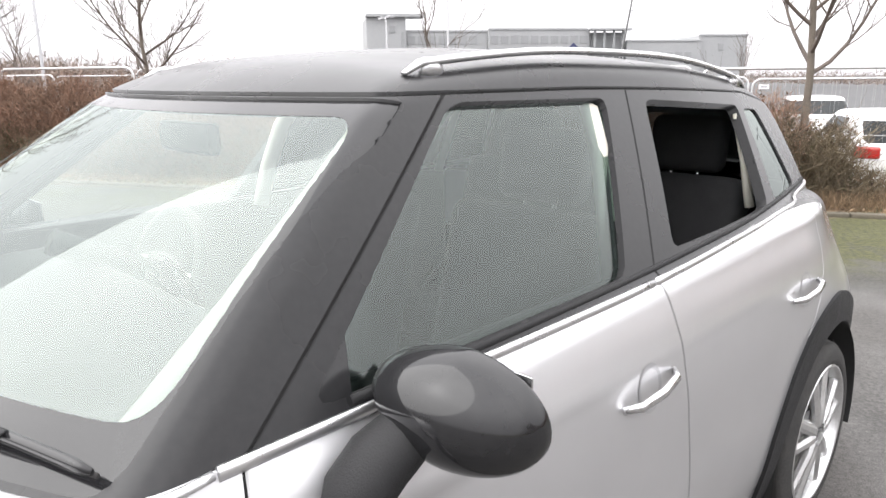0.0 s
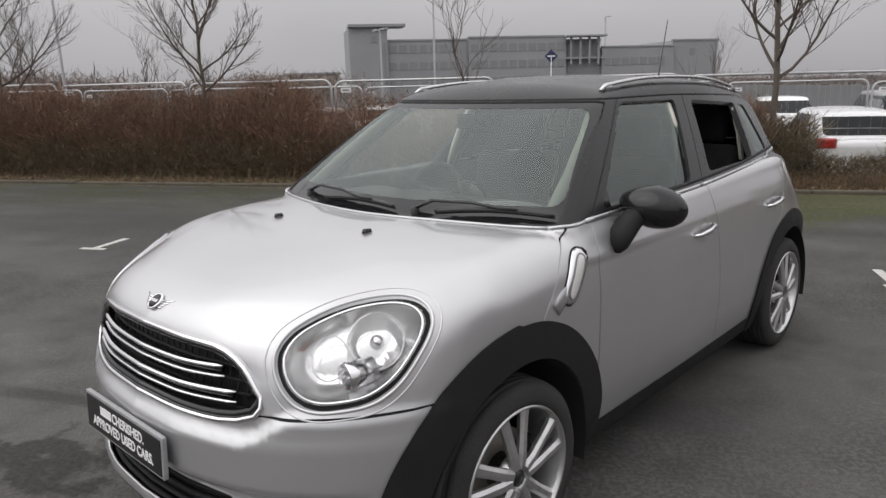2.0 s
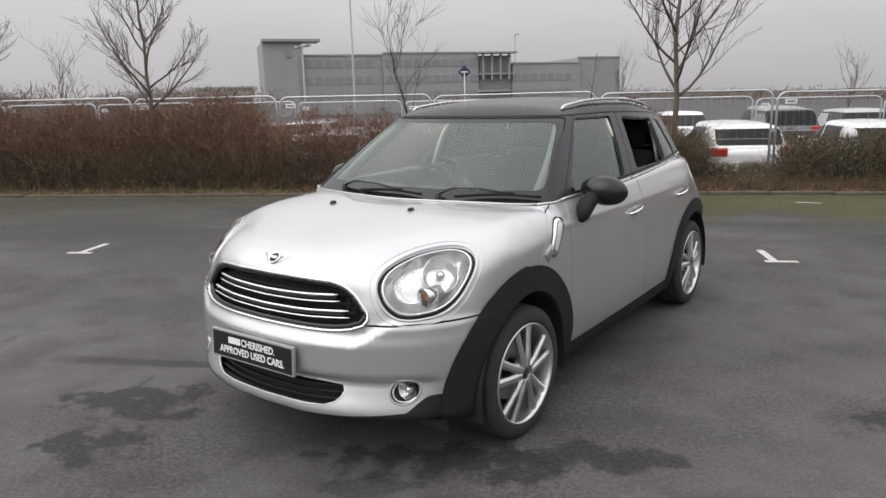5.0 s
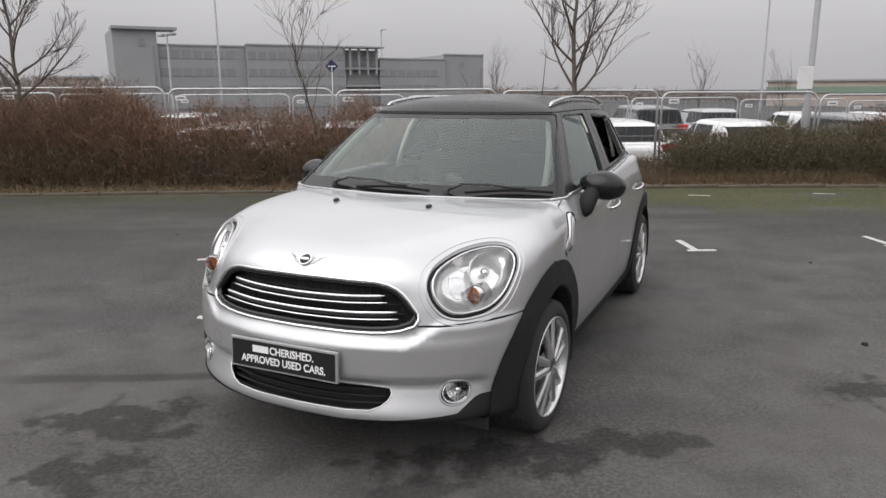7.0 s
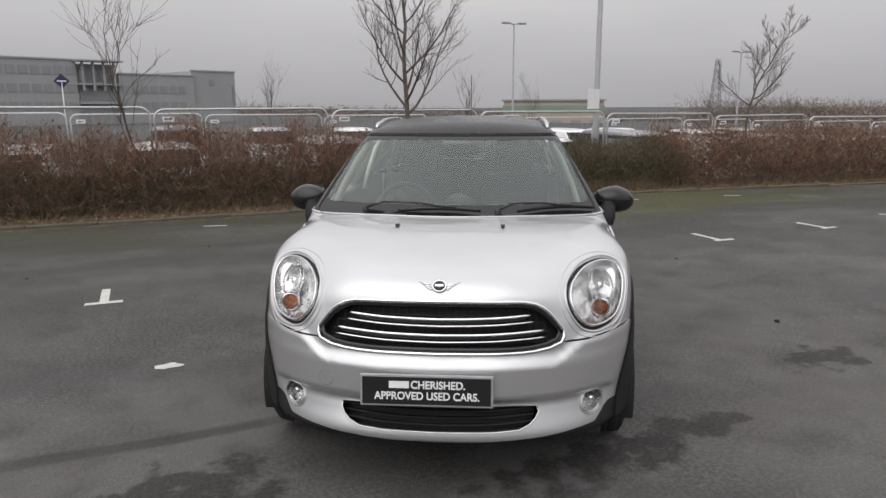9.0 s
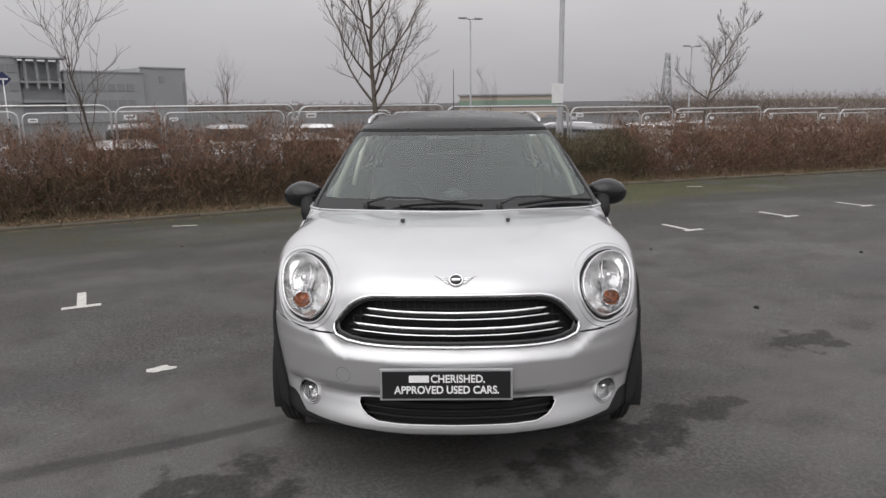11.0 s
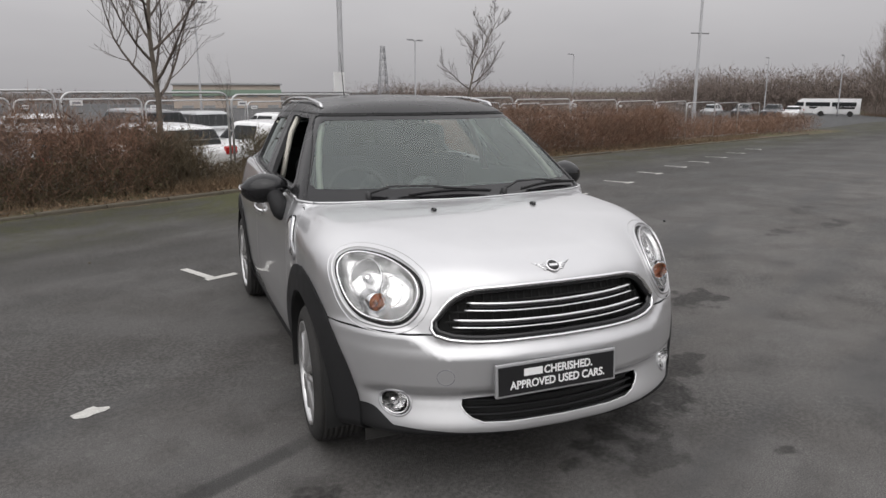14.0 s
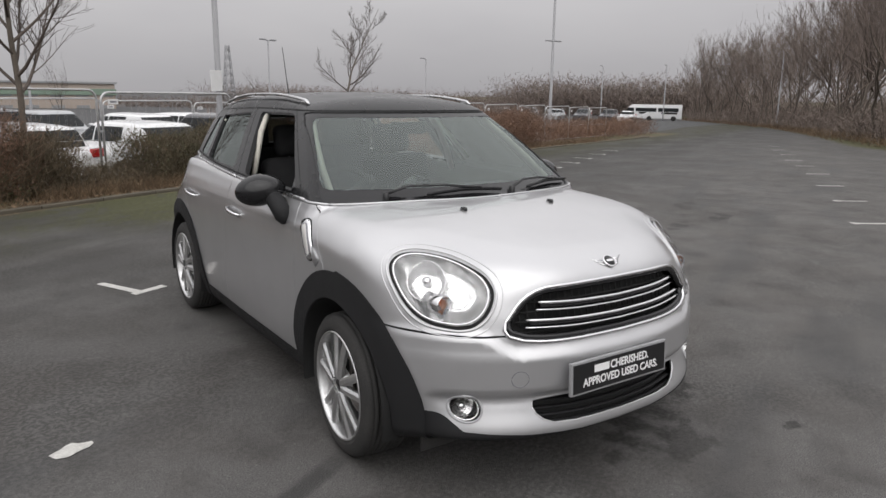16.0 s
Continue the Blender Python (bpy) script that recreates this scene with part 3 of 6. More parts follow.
def lower_f(p):
    x, y, z = np.abs(p[:, 0]), p[:, 1], p[:, 2]
    front = (nose(x) + lean(z, x) - y) * 0.82
    side = x - width_z(z) - width_y(y) + 0.09 * ease(z, 0.70, 1.05) * ease(y, 1.05, 1.75)
    top = (z - hood(y) + crown(y) * np.clip(x / 0.86, 0, 1.4) ** 3.2) * 0.95
    rear = y - tail_z(z) + (0.20 + 0.13 * ease(z, 0.65, 0.98)) * np.clip(x / 0.8, 0, 1.3) ** 3
    body = smax(0.05, smax(0.07, side, front), rear)
    shoulder = 0.035 + 0.095 * ease(-y, 0.70, 1.15) * ease(x, 0.25, 0.60)
    return smax(0.045, smax(shoulder, body, top), 0.19 + 0.085 * ease(-y, 1.50, 1.85) - z)


def upper_f(p):
    x, y, z = np.abs(p[:, 0]), p[:, 1], p[:, 2]
    k = np.clip((z - 1.09) / 0.40, -0.04, 1.5)
    screen = (-1.135 + 0.665 * k - 0.035 * k * (1 - k) + (0.16 - 0.03 * k) * (x / 0.71) ** 2 - y) * 0.53
    side = (x - (0.862 - 0.45 * (z - 1.0) - 0.17 * (z - 1.0) ** 2) - np.minimum(0, -0.135 * np.clip(y - 0.6, 0, 2) ** 1.7)) * 0.91
    top = (z - roof_y(y) + 0.062 * (x / 0.65) ** 2.4) * 0.98
    rear = (y - (1.80 - 0.42 * (z - 1.1)) + 0.20 * (x / 0.7) ** 2.5) * 0.9
    return smax(0.03, smax(0.035, smax(0.03, side, screen), smax(0.06, top, rear)), 0.95 - z)


def car_f(p):
    a, b = lower_f(p), upper_f(p)
    k = 0.012
    h = np.clip(0.5 + 0.5 * (b - a) / k, 0, 1)
    return b + (a - b) * h - k * h * (1 - h)


def on_car(start, way, reach=1.5):
    """The first points of the body's surface from start along way."""
    start, way = np.atleast_2d(np.asarray(start, float)), np.asarray(way, float)
    way = np.broadcast_to(way / np.linalg.norm(way), start.shape)
    t = np.zeros(len(start))
    for _ in range(90):
        t += np.clip(car_f(start + t[:, None] * way) * 0.7, -0.05, 0.08)
    return start + t[:, None] * way


def on_side(sign, ys, zs):
    ys, zs = np.broadcast_arrays(np.asarray(ys, float), np.asarray(zs, float))
    return on_car(np.stack([np.full(ys.shape, 1.3 * sign), ys, zs], -1), (-sign, 0, 0))


def on_front(xs, zs):
    xs, zs = np.broadcast_arrays(np.asarray(xs, float), np.asarray(zs, float))
    return on_car(np.stack([xs, np.full(xs.shape, -2.6), zs], -1), (0, 1, 0))


def on_top(xs, ys):
    xs, ys = np.broadcast_arrays(np.asarray(xs, float), np.asarray(ys, float))
    return on_car(np.stack([xs, ys, np.full(xs.shape, 1.9)], -1), (0, 0, -1))


def outward(p):
    g = gradient(car_f, np.atleast_2d(p))
    return g / np.linalg.norm(g, axis=1, keepdims=True)


car = thing("car", "silver compact crossover car with black roof and arches, two windows open", "car")


def car_panel(name, mesh, material, parent=car, label="", depth=0.012, push=0.0):
    """A body panel with turned-in edges, shaded by the true surface."""
    v, t = mesh
    if not len(t):
        return None
    n = outward(v)
    v = v + push * n
    v2, t2, n2 = rim((v, t), -n, depth)
    return mesh_object(name, v2, t2, material, parent, n2, label=label)


def sides(mesh):
    """The left and right halves of a piece, by the sign of x."""
    return clip(mesh, lambda p: -p[:, 0])


# outlines, as signed distances
belt = curve_fn((-1.2, 1.074), (-0.86, 1.092), (-0.4, 1.093), (0.0, 1.099), (0.25, 1.106), (0.65, 1.122), (1.0, 1.134), (1.3, 1.139), (1.9, 1.142))
arch_r = lambda p, y0: np.hypot(p[:, 1] - y0, p[:, 2] - HUB_Z)
wheel_hole = lambda p: np.maximum(np.minimum(arch_r(p, FRONT_Y), arch_r(p, REAR_Y)) - 0.405, 0.45 - np.abs(p[:, 0]))


def arch_band(p):
    front = np.hypot(p[:, 1] - FRONT_Y, (p[:, 2] - HUB_Z)) - np.where(p[:, 1] < FRONT_Y, 0.535, 0.525)
    rear = np.hypot(p[:, 1] - REAR_Y, p[:, 2] - HUB_Z) - 0.505
    return np.maximum(np.minimum(front, rear), 0.56 - np.abs(p[:, 0]))


sill_band = lambda p: np.maximum(p[:, 2] - 0.305 - 0.0 * p[:, 1], np.maximum(np.abs(p[:, 1]) - 1.2, 0.5 - np.abs(p[:, 0])))
chin = lambda p: np.minimum(np.maximum(p[:, 2] - 0.290 - 0.075 * p[:, 0] ** 2, p[:, 1] + 1.5),
                            smax(0.02, (p[:, 2] - 0.32 - 1.15 * (np.abs(p[:, 0]) - 0.668)) * 0.65, p[:, 2] - 0.392, p[:, 1] + 1.4))
tail_low = lambda p: np.maximum(p[:, 2] - 0.42, 1.5 - p[:, 1])
floor_pan = lambda p: np.maximum(p[:, 2] - 0.215, -1)
cowl_y = lambda x: -1.160 + 0.232 * (np.abs(x) / 0.82) ** 2
upper_cut = lambda p: np.maximum(cowl_y(p[:, 0]) - p[:, 1], belt(p[:, 1]) - 0.09 * np.clip((0.80 - np.abs(p[:, 0])) / 0.03, 0, 1) - p[:, 2])
GRILLE = [(-0.537, 0.706), (-0.47, 0.672), (0, 0.662), (0.47, 0.672), (0.537, 0.706), (0.415, 0.862), (0, 0.884), (-0.415, 0.862)]
grille_cut = lambda p: np.maximum(convex(p[:, 0], p[:, 2], GRILLE, 0.07) - 0.012, p[:, 1] + 1.7)
LOWER_GRILLE = [(-0.36, 0.338), (0, 0.328), (0.36, 0.338), (0.425, 0.40), (0.42, 0.452), (0, 0.444), (-0.42, 0.452), (-0.425, 0.40)]
lower_grille_cut = lambda p: np.maximum(convex(p[:, 0], p[:, 2], LOWER_GRILLE, 0.04) - 0.006, p[:, 1] + 1.7)


LAMP_C = np.array([0.682, -1.775, 0.861])
LAMP_D, LAMP_A, LAMP_B = np.array([0.702, -0.551, 0.451]), np.array([0.62, 0.785, 0.0]), np.array([-0.355, 0.278, 0.892])
LAMP = [(-0.165, -0.128), (-0.0249, -0.146), (0.0621, -0.1218), (0.2034, 0.0756), (0.1966, 0.1081), (0.1627, 0.1355), (0.113, 0.148), (0.0068, 0.135), (-0.1186, 0.098), (-0.207, 0.025), (-0.213, -0.06)]


def lamp_f(p, grow=0.0):
    q = np.c_[np.abs(p[:, 0]), p[:, 1], p[:, 2]] - LAMP_C
    return np.maximum(convex(q @ LAMP_A, q @ LAMP_B, LAMP, 0.075) - grow - 0.014, np.maximum(p[:, 1] + 1.35, 0.40 - np.abs(p[:, 0])))


FOG = (0.655, 0.412)
fog_f = lambda p, grow=0.0: np.maximum(np.hypot((np.abs(p[:, 0]) - FOG[0]) * 1.0, p[:, 2] - FOG[1]) - 0.052 - grow, p[:, 1] + 1.7)

SCREEN = [(-0.792, 1.090), (0.792, 1.090), (0.612, 1.492), (-0.612, 1.492)]
screen_y = lambda p: -1.135 + 0.665 * (p[:, 2] - 1.09) / 0.40 + 0.14 * (p[:, 0] / 0.71) ** 2
screen_cut = lambda p: np.maximum(convex(p[:, 0], p[:, 2], SCREEN, 0.035), (p[:, 1] - screen_y(p) - 0.055) * 0.53)
FRONT_WIN = [(-0.690, 1.110), (0.100, 1.122), (0.305, 1.474), (-0.215, 1.480)]
REAR_WIN = [(0.320, 1.140), (0.960, 1.150), (1.085, 1.430), (0.475, 1.466)]
QUARTER = [(1.045, 1.154), (1.36, 1.160), (1.29, 1.408), (1.135, 1.420)]
win = lambda pts: (lambda p: np.maximum(convex(p[:, 1], p[:, 2], pts, 0.03), 0.4 - np.abs(p[:, 0])))
BACK = [(-0.52, 1.19), (0.52, 1.19), (0.46, 1.42), (-0.46, 1.42)]
back_cut = lambda p: np.maximum(convex(p[:, 0], p[:, 2], BACK, 0.05), 1.4 - p[:, 1])

# shut lines on the sides
door_front = curve_fn((0.3, -0.835), (0.6, -0.813), (0.83, -0.810), (0.974, -0.812), (1.076, -0.79), (1.12, -0.78))
door_mid = curve_fn((0.3, 0.30), (0.6, 0.275), (0.9, 0.225), (1.05, 0.20), (1.15, 0.17))
wing_edge = curve_fn((0.6, -1.25), (0.839, -1.171), (0.897, -1.119), (0.98, -1.047), (1.029, -0.985), (1.082, -0.93), (1.12, -0.905))
door_rear = curve_fn((0.7, 0.98), (0.8, 1.08), (0.9, 1.14), (1.0, 1.165), (1.15, 1.16))
seam_z = lambda x: 0.693 + 0.014 * (np.abs(x) / 0.8) ** 2
side_zone = lambda lo, hi: (lambda p: np.maximum(np.maximum(lo - p[:, 2], p[:, 2] - hi), 0.785 - np.abs(p[:, 0])))
GAP = 0.0042

shell = surface(car_f, (-1.0, -2.26, 0.12), (1.0, 2.1, 1.64), 0.0195)
shell = clip(shell, wheel_hole)[1]
upper, shell = clip(shell, upper_cut)

# black upper half: screen, windows, quarter lights
screen, upper = clip(upper, screen_cut)
SCREEN_IN = [(-0.762, 1.143), (0.762, 1.143), (0.600, 1.468), (-0.600, 1.468)]
screen, frit = clip(screen, lambda p: convex(p[:, 0], p[:, 2], SCREEN_IN, 0.05))
panes = {}
for key, pts in (("front", FRONT_WIN), ("rear", REAR_WIN), ("quarter", QUARTER)):
    piece, upper = clip(upper, win(pts))
    panes[key + "_right"], panes[key + "_left"] = sides(piece)[::-1]
sail_cut = lambda p: p[:, 1] + 0.613 - 0.27 * (p[:, 2] - 1.116)
sails = []
for key in ("front_left", "front_right"):
    piece, panes[key] = clip(panes[key], sail_cut)
    sails.append(piece)
back, upper = clip(upper, back_cut)
roof_line = lambda p: 1.497 - 0.03 * np.clip(p[:, 1] - 0.2, 0, 2) ** 1.4 - 0.09 * np.clip(p[:, 1] - 1.2, 0, 1) - p[:, 2]


def join_meshes(*ms):
    v_, n_, t_ = [], 0, []
    for a_, b_ in ms:
        v_.append(a_)
        t_.append(b_ + n_)
        n_ += len(a_)
    return compact(np.concatenate(v_), np.concatenate(t_))


def groove(mesh, g, half, within=None):
    """Cuts a narrow band along g = 0, inside a region; gives the band and the rest."""
    region, rest = clip(mesh, within) if within else (mesh, None)
    a_, b_ = clip(region, lambda p: g(p) - half)
    c_, d_ = clip(a_, lambda p: -g(p) - half)
    return c_, join_meshes(*[q for q in (b_, d_, rest) if q is not None and len(q[1])])


roof_gap, upper = groove(upper, roof_line, 0.004)
roof_panel, pillars = clip(upper, roof_line)


def side_line(y0, z0, y1, z1):
    """A shut line on the pillars between two places of the side."""
    k_ = 1 / math.hypot(y1 - y0, z1 - z0)
    g = lambda p: ((p[:, 1] - y0) * (z1 - z0) - (p[:, 2] - z0) * (y1 - y0)) * k_
    return g, lambda p: np.maximum(np.maximum(min(y0, y1) - 0.05 - p[:, 1], p[:, 1] - max(y0, y1) - 0.05), np.maximum(0.45 - np.abs(p[:, 0]), np.abs(g(p)) - 0.03))


frame_gaps = []
for ends in ((-0.785, 1.09, -0.215, 1.497), (0.205, 1.10, 0.410, 1.495)):
    g_, pillars = groove(pillars, *[(q, 0.0035, w) for q, w in [side_line(*ends)]][0])
    frame_gaps.append(g_)
car_panel("roof", roof_panel, M_black_paint, label="black painted roof")
car_panel("drip_channel", roof_gap, M_dark, push=-0.008)
for g_ in frame_gaps:
    for half in sides(g_):
        car_panel("door_frame_gap", half, M_dark, push=-0.008, depth=0.001)
car_panel("window_surround", pillars, M_black_paint, label="black pillars and window surrounds", depth=0.03)
car_panel("windscreen", screen, M_glass, label="clear tinted windscreen", push=-0.007, depth=0.004)
car_panel("windscreen_border", frit, M_gloss_black, push=-0.006, depth=0.004)
car_panel("window", panes["front_left"], M_glass_side, label="closed tinted front side window", push=-0.016, depth=0.004)
car_panel("window", panes["rear_right"], M_glass_dark, label="closed dark rear side window", push=-0.016, depth=0.004)
for piece in sails:
    car_panel("mirror_sail_panel", piece, M_gloss_black, label="black triangular panel behind the door mirror", push=-0.004, depth=0.01)
for k in ("left", "right"):
    car_panel("quarter_window", panes["quarter_" + k], M_glass_dark, label="dark fixed rear quarter window", push=-0.006, depth=0.004)
car_panel("rear_window", back, M_glass_dark, push=-0.008, depth=0.004)

# lower half
grille_hole, shell = clip(shell, grille_cut)
lower_hole, shell = clip(shell, lower_grille_cut)
lamp_rings = [clip(shell, lambda p, g=g: lamp_f(p, g))[0] for g in (-0.006, 0.018, 0.040)]
lamps, shell = clip(shell, lamp_f)
lamp_gap, shell = clip(shell, lambda p: lamp_f(p, 0.012))
fogs, shell = clip(shell, fog_f)
arches, shell = clip(shell, arch_band)
sill, shell = clip(shell, sill_band)
low, shell = clip(shell, lambda p: np.minimum(np.minimum(chin(p), tail_low(p)), floor_pan(p)))
gaps = []
g_, shell = groove(shell, lambda p: p[:, 2] - seam_z(p[:, 0]), GAP, lambda p: np.maximum(0.47 - np.abs(p[:, 0]), p[:, 1] + 1.35))
gaps.append(g_)
for fn, lo in ((door_front, 0.31), (door_mid, 0.31), (wing_edge, 0.5), (door_rear, 0.6)):
    g_, shell = groove(shell, lambda p, fn=fn: p[:, 1] - fn(p[:, 2]), GAP, lambda p, fn=fn, lo=lo: np.maximum(np.maximum(lo - p[:, 2], (0.790 if lo == 0.5 else 0.785) - np.abs(p[:, 0])), np.abs(p[:, 1] - fn(p[:, 2])) - 0.06))
    gaps.append(g_)
for g_ in gaps:
    for half in sides(g_):
        car_panel("shut_line", half, M_dark, push=-0.010, depth=0.001)

bumper, shell = clip(shell, lambda p: np.maximum(p[:, 2] - np.where(np.abs(p[:, 0]) < 0.5, 0.70, seam_z(p[:, 0])), p[:, 1] + 1.3))
bonnet, shell = clip(shell, lambda p: np.where(p[:, 2] > 0.5, np.minimum(p[:, 1] - wing_edge(p[:, 2]), np.maximum(np.abs(p[:, 0]) - 0.785, p[:, 1] + 0.8)), 1.0 + 0 * p[:, 1]))
scuttle, shell = clip(shell, lambda p: p[:, 1] - door_front(p[:, 2]))
front_door, shell = clip(shell, lambda p: p[:, 1] - door_mid(p[:, 2]))
rear_door, rear_body = clip(shell, lambda p: np.where(p[:, 2] > 0.60, p[:, 1] - door_rear(p[:, 2]), p[:, 1] - 1.0))
car_panel("front_bumper", bumper, M_silver, label="silver painted front bumper")
car_panel("bonnet", bonnet, M_silver, label="silver clamshell bonnet with flowing wings")
car_panel("rear_body", rear_body, M_silver, label="silver rear wings and tailgate")
for piece, key in ((scuttle, "front_wing"), (front_door, "front_door"), (rear_door, "rear_door"), (sill, "sill")):
    for half in sides(piece):
        car_panel(key, half, M_cladding if key == "sill" else M_silver, push=0.006 if key == "sill" else 0.0)
for half in sides(arches):
    for piece in clip(half, lambda p: p[:, 1]):
        car_panel("wheel_arch", piece, M_cladding, label="black plastic wheel arch", push=0.011, depth=0.05)
car_panel("lower_bumper", low, M_cladding, label="black plastic lower bumper", push=0.001)
for half in sides(lamp_gap):
    car_panel("lamp_seal", half, M_dark, push=-0.010, depth=0.004)

# ---- the car's lamps, grille, trim and wheels ----
def bar(name, points, radius, material, parent=car, label="", **kw):
    v, f = tube(points, radius, **kw)
    return mesh_object(name, v, f, material, parent, label=label)


def lamp_point(sign, s, z, lift=0.0):
    """The point of the wing at the headlight's own place (s, z)."""
    s, z = np.broadcast_arrays(np.asarray(s, float), np.asarray(z, float))
    base = LAMP_C + s[..., None] * LAMP_A + z[..., None] * LAMP_B + 0.30 * LAMP_D
    p = on_car(base * (sign, 1, 1), -LAMP_D * (sign, 1, 1))
    return p + lift * outward(p)


def border(mesh, count=96):
    """The longest open border of a piece, as evenly spaced points."""
    v, t = mesh
    e = np.concatenate([t[:, [0, 1]], t[:, [1, 2]], t[:, [2, 0]]])
    key, first, number = np.unique(np.sort(e, 1), axis=0, return_index=True, return_counts=True)
    nxt = {int(a_): int(b_) for a_, b_ in e[first[number == 1]]}
    best = []
    while nxt:
        start, here = next(iter(nxt.items()))
        loop = [start]
        del nxt[start]
        while here in nxt:
            loop.append(here)
            here = nxt.pop(here)
        best = loop if len(loop) > len(best) else best
    p = v[best + best[:1]]
    d = np.r_[0, np.cumsum(np.linalg.norm(np.diff(p, axis=0), axis=1))]
    s = np.linspace(0, d[-1], count, endpoint=False)
    p = np.stack([np.interp(s, d, p[:, i]) for i in range(3)], 1)
    for _ in range(2):
        p = 0.25 * np.roll(p, 1, 0) + 0.5 * p + 0.25 * np.roll(p, -1, 0)
    return p


ring_halves = [sides(m_) for m_ in lamp_rings]
for sign, half in zip((1, -1), sides(lamps)):
    holder = car_panel("headlight", half, M_lens, label="clear oval headlight with chrome reflector and amber indicator", depth=0.002)
    out = np.array([0.785 * sign, -0.62, 0.0])
    along = np.array([0.62 * sign, 0.785, 0.0])
    v, t = half
    n = outward(v)
    deep = v - n * 0.004 - 0.075 * np.clip(-lamp_f(v) / 0.05, 0, 1)[:, None] ** 0.6 * (0.5 * n + 0.5 * out)
    mesh_object("reflector_housing", deep, t, M_reflector, holder, label="bright satin reflector housing")
    seat = lamp_point(sign, 0.045, 0.02)[None][0] if np.ndim(lamp_point(sign, 0.045, 0.02)) == 1 else lamp_point(sign, 0.045, 0.02)
    seat = np.reshape(seat, 3)
    face = np.array([0.60 * sign, -0.68, 0.42])
    rise = np.array([-0.26 * sign, 0.32, 0.91])
    turn = Vector(-face).to_track_quat("X", "Z").to_matrix().to_4x4()
    ahead = Vector((0.22 * sign, 1.0, 0.0)).to_track_quat("X", "Z").to_matrix().to_4x4()
    blink = np.reshape(lamp_point(sign, -0.040, -0.080), 3) - 0.022 * out
    for name, prof, at, mat_, lab in (
            ("main_reflector", [(0.004, 0.076), (0.006, 0.080), (0.0, 0.078), (0.02, 0.070), (0.040, 0.050), (0.052, 0.02), (0.054, 0.0)], seat - 0.040 * face, M_bowl, "round chrome main beam bowl"),
            ("bulb", [(-0.01, 0.0), (-0.008, 0.012), (0.0, 0.019), (0.012, 0.02), (0.04, 0.016), (0.05, 0.0)], seat - 0.048 * face, M_chrome, ""),
            ("indicator_barrel", [(0.066, 0.033), (0.0, 0.036), (-0.004, 0.038), (0.0, 0.041), (0.085, 0.039), (0.085, 0.0)], blink, M_chrome, ""),
            ("indicator_bowl", [(0.048, 0.0335), (0.058, 0.028), (0.066, 0.016), (0.070, 0.0)], blink, M_orange, ""),
            ("indicator_bulb", [(0.042, 0.0), (0.044, 0.008), (0.050, 0.013), (0.066, 0.012)], blink, M_orange, "amber indicator bulb")):
        w, f = lathe(prof, 40)
        w = np.array([(ahead if name.startswith("indicator") else turn) @ Vector(q) for q in w]) + at
        mesh_object(name, w, f, mat_, holder, label=lab)
    for grow, lift, rad, mat_, name in ((-0.006, -0.001, 0.0045, M_chrome, "inner_bezel"), (0.018, 0.001, 0.0058, M_silver, "outer_bezel"), (0.040, 0.0, 0.0026, M_silver, "bezel_line")):
        p = border(ring_halves[{-0.006: 0, 0.018: 1, 0.040: 2}[grow]][0 if sign > 0 else 1])
        bar(name, p + lift * outward(p), rad, mat_, holder, closed=True, sides=8)
    # the bright rings inside the lens
    a = np.linspace(0, 2 * np.pi, 40, endpoint=False)
    ring = seat - 0.036 * face + np.outer(0.080 * np.cos(a), along) + np.outer(0.080 * np.sin(a), rise)
    bar("reflector_ring", ring, 0.0026, M_chrome, holder, closed=True)
    ring = np.reshape(lamp_point(sign, -0.085, -0.015), 3) - 0.040 * face + np.outer(0.050 * np.cos(a), along) + np.outer(0.062 * np.sin(a), rise)
    bar("side_ring", ring, 0.002, M_chrome, holder, closed=True)

# radiator grille: dark honeycomb behind two chrome double bars
grille = car_panel("grille", grille_hole, M_dark, label="black radiator grille with chrome bars", push=-0.055, depth=0.001)
a = np.linspace(0, 2 * np.pi, 120, endpoint=False)
r = np.full(120, 0.05)
for _ in range(80):
    r -= (convex(r * np.cos(a), 0.778 + r * np.sin(a), GRILLE, 0.07) - 0.012) * 0.7
gx, gz = r * np.cos(a), 0.778 + r * np.sin(a)
edge = on_front(gx, gz)
bar("chrome_surround", edge + outward(edge) * 0.002, 0.0085, M_chrome, grille, closed=True)
inner = on_front(gx * 0.965, 0.778 + (gz - 0.778) * 0.88)
bar("inner_frame", inner - (0, -0.012, 0), 0.014, M_gloss_black, grille, closed=True)
for z0, half_w in ((0.812, 0.385), (0.784, 0.395), (0.748, 0.44), (0.720, 0.445)):
    xs = np.linspace(-half_w, half_w, 31)
    zz = z0 + 0.012 * (1 - (xs / half_w) ** 2) * -1 + 0.008
    p = on_front(xs, zz)
    p[:, 1] += 0.004
    rad = np.full(31, 0.0085 if z0 in (0.812, 0.748) else 0.0055)
    rad[[0, -1]] = 0.004
    bar("grille_bar", p, rad, M_chrome, grille, flat=(1.6, 0.8))
for z0, z1, half_w in ((0.812, 0.784, 0.37), (0.748, 0.720, 0.42)):
    xs = np.linspace(-half_w, half_w, 25)
    p = on_front(xs, (z0 + z1) / 2 - 0.012 * (1 - (xs / half_w) ** 2) + 0.008)
    p[:, 1] += 0.016
    bar("bar_web", p, 0.013, M_gloss_black, grille, flat=(0.7, 1.0))
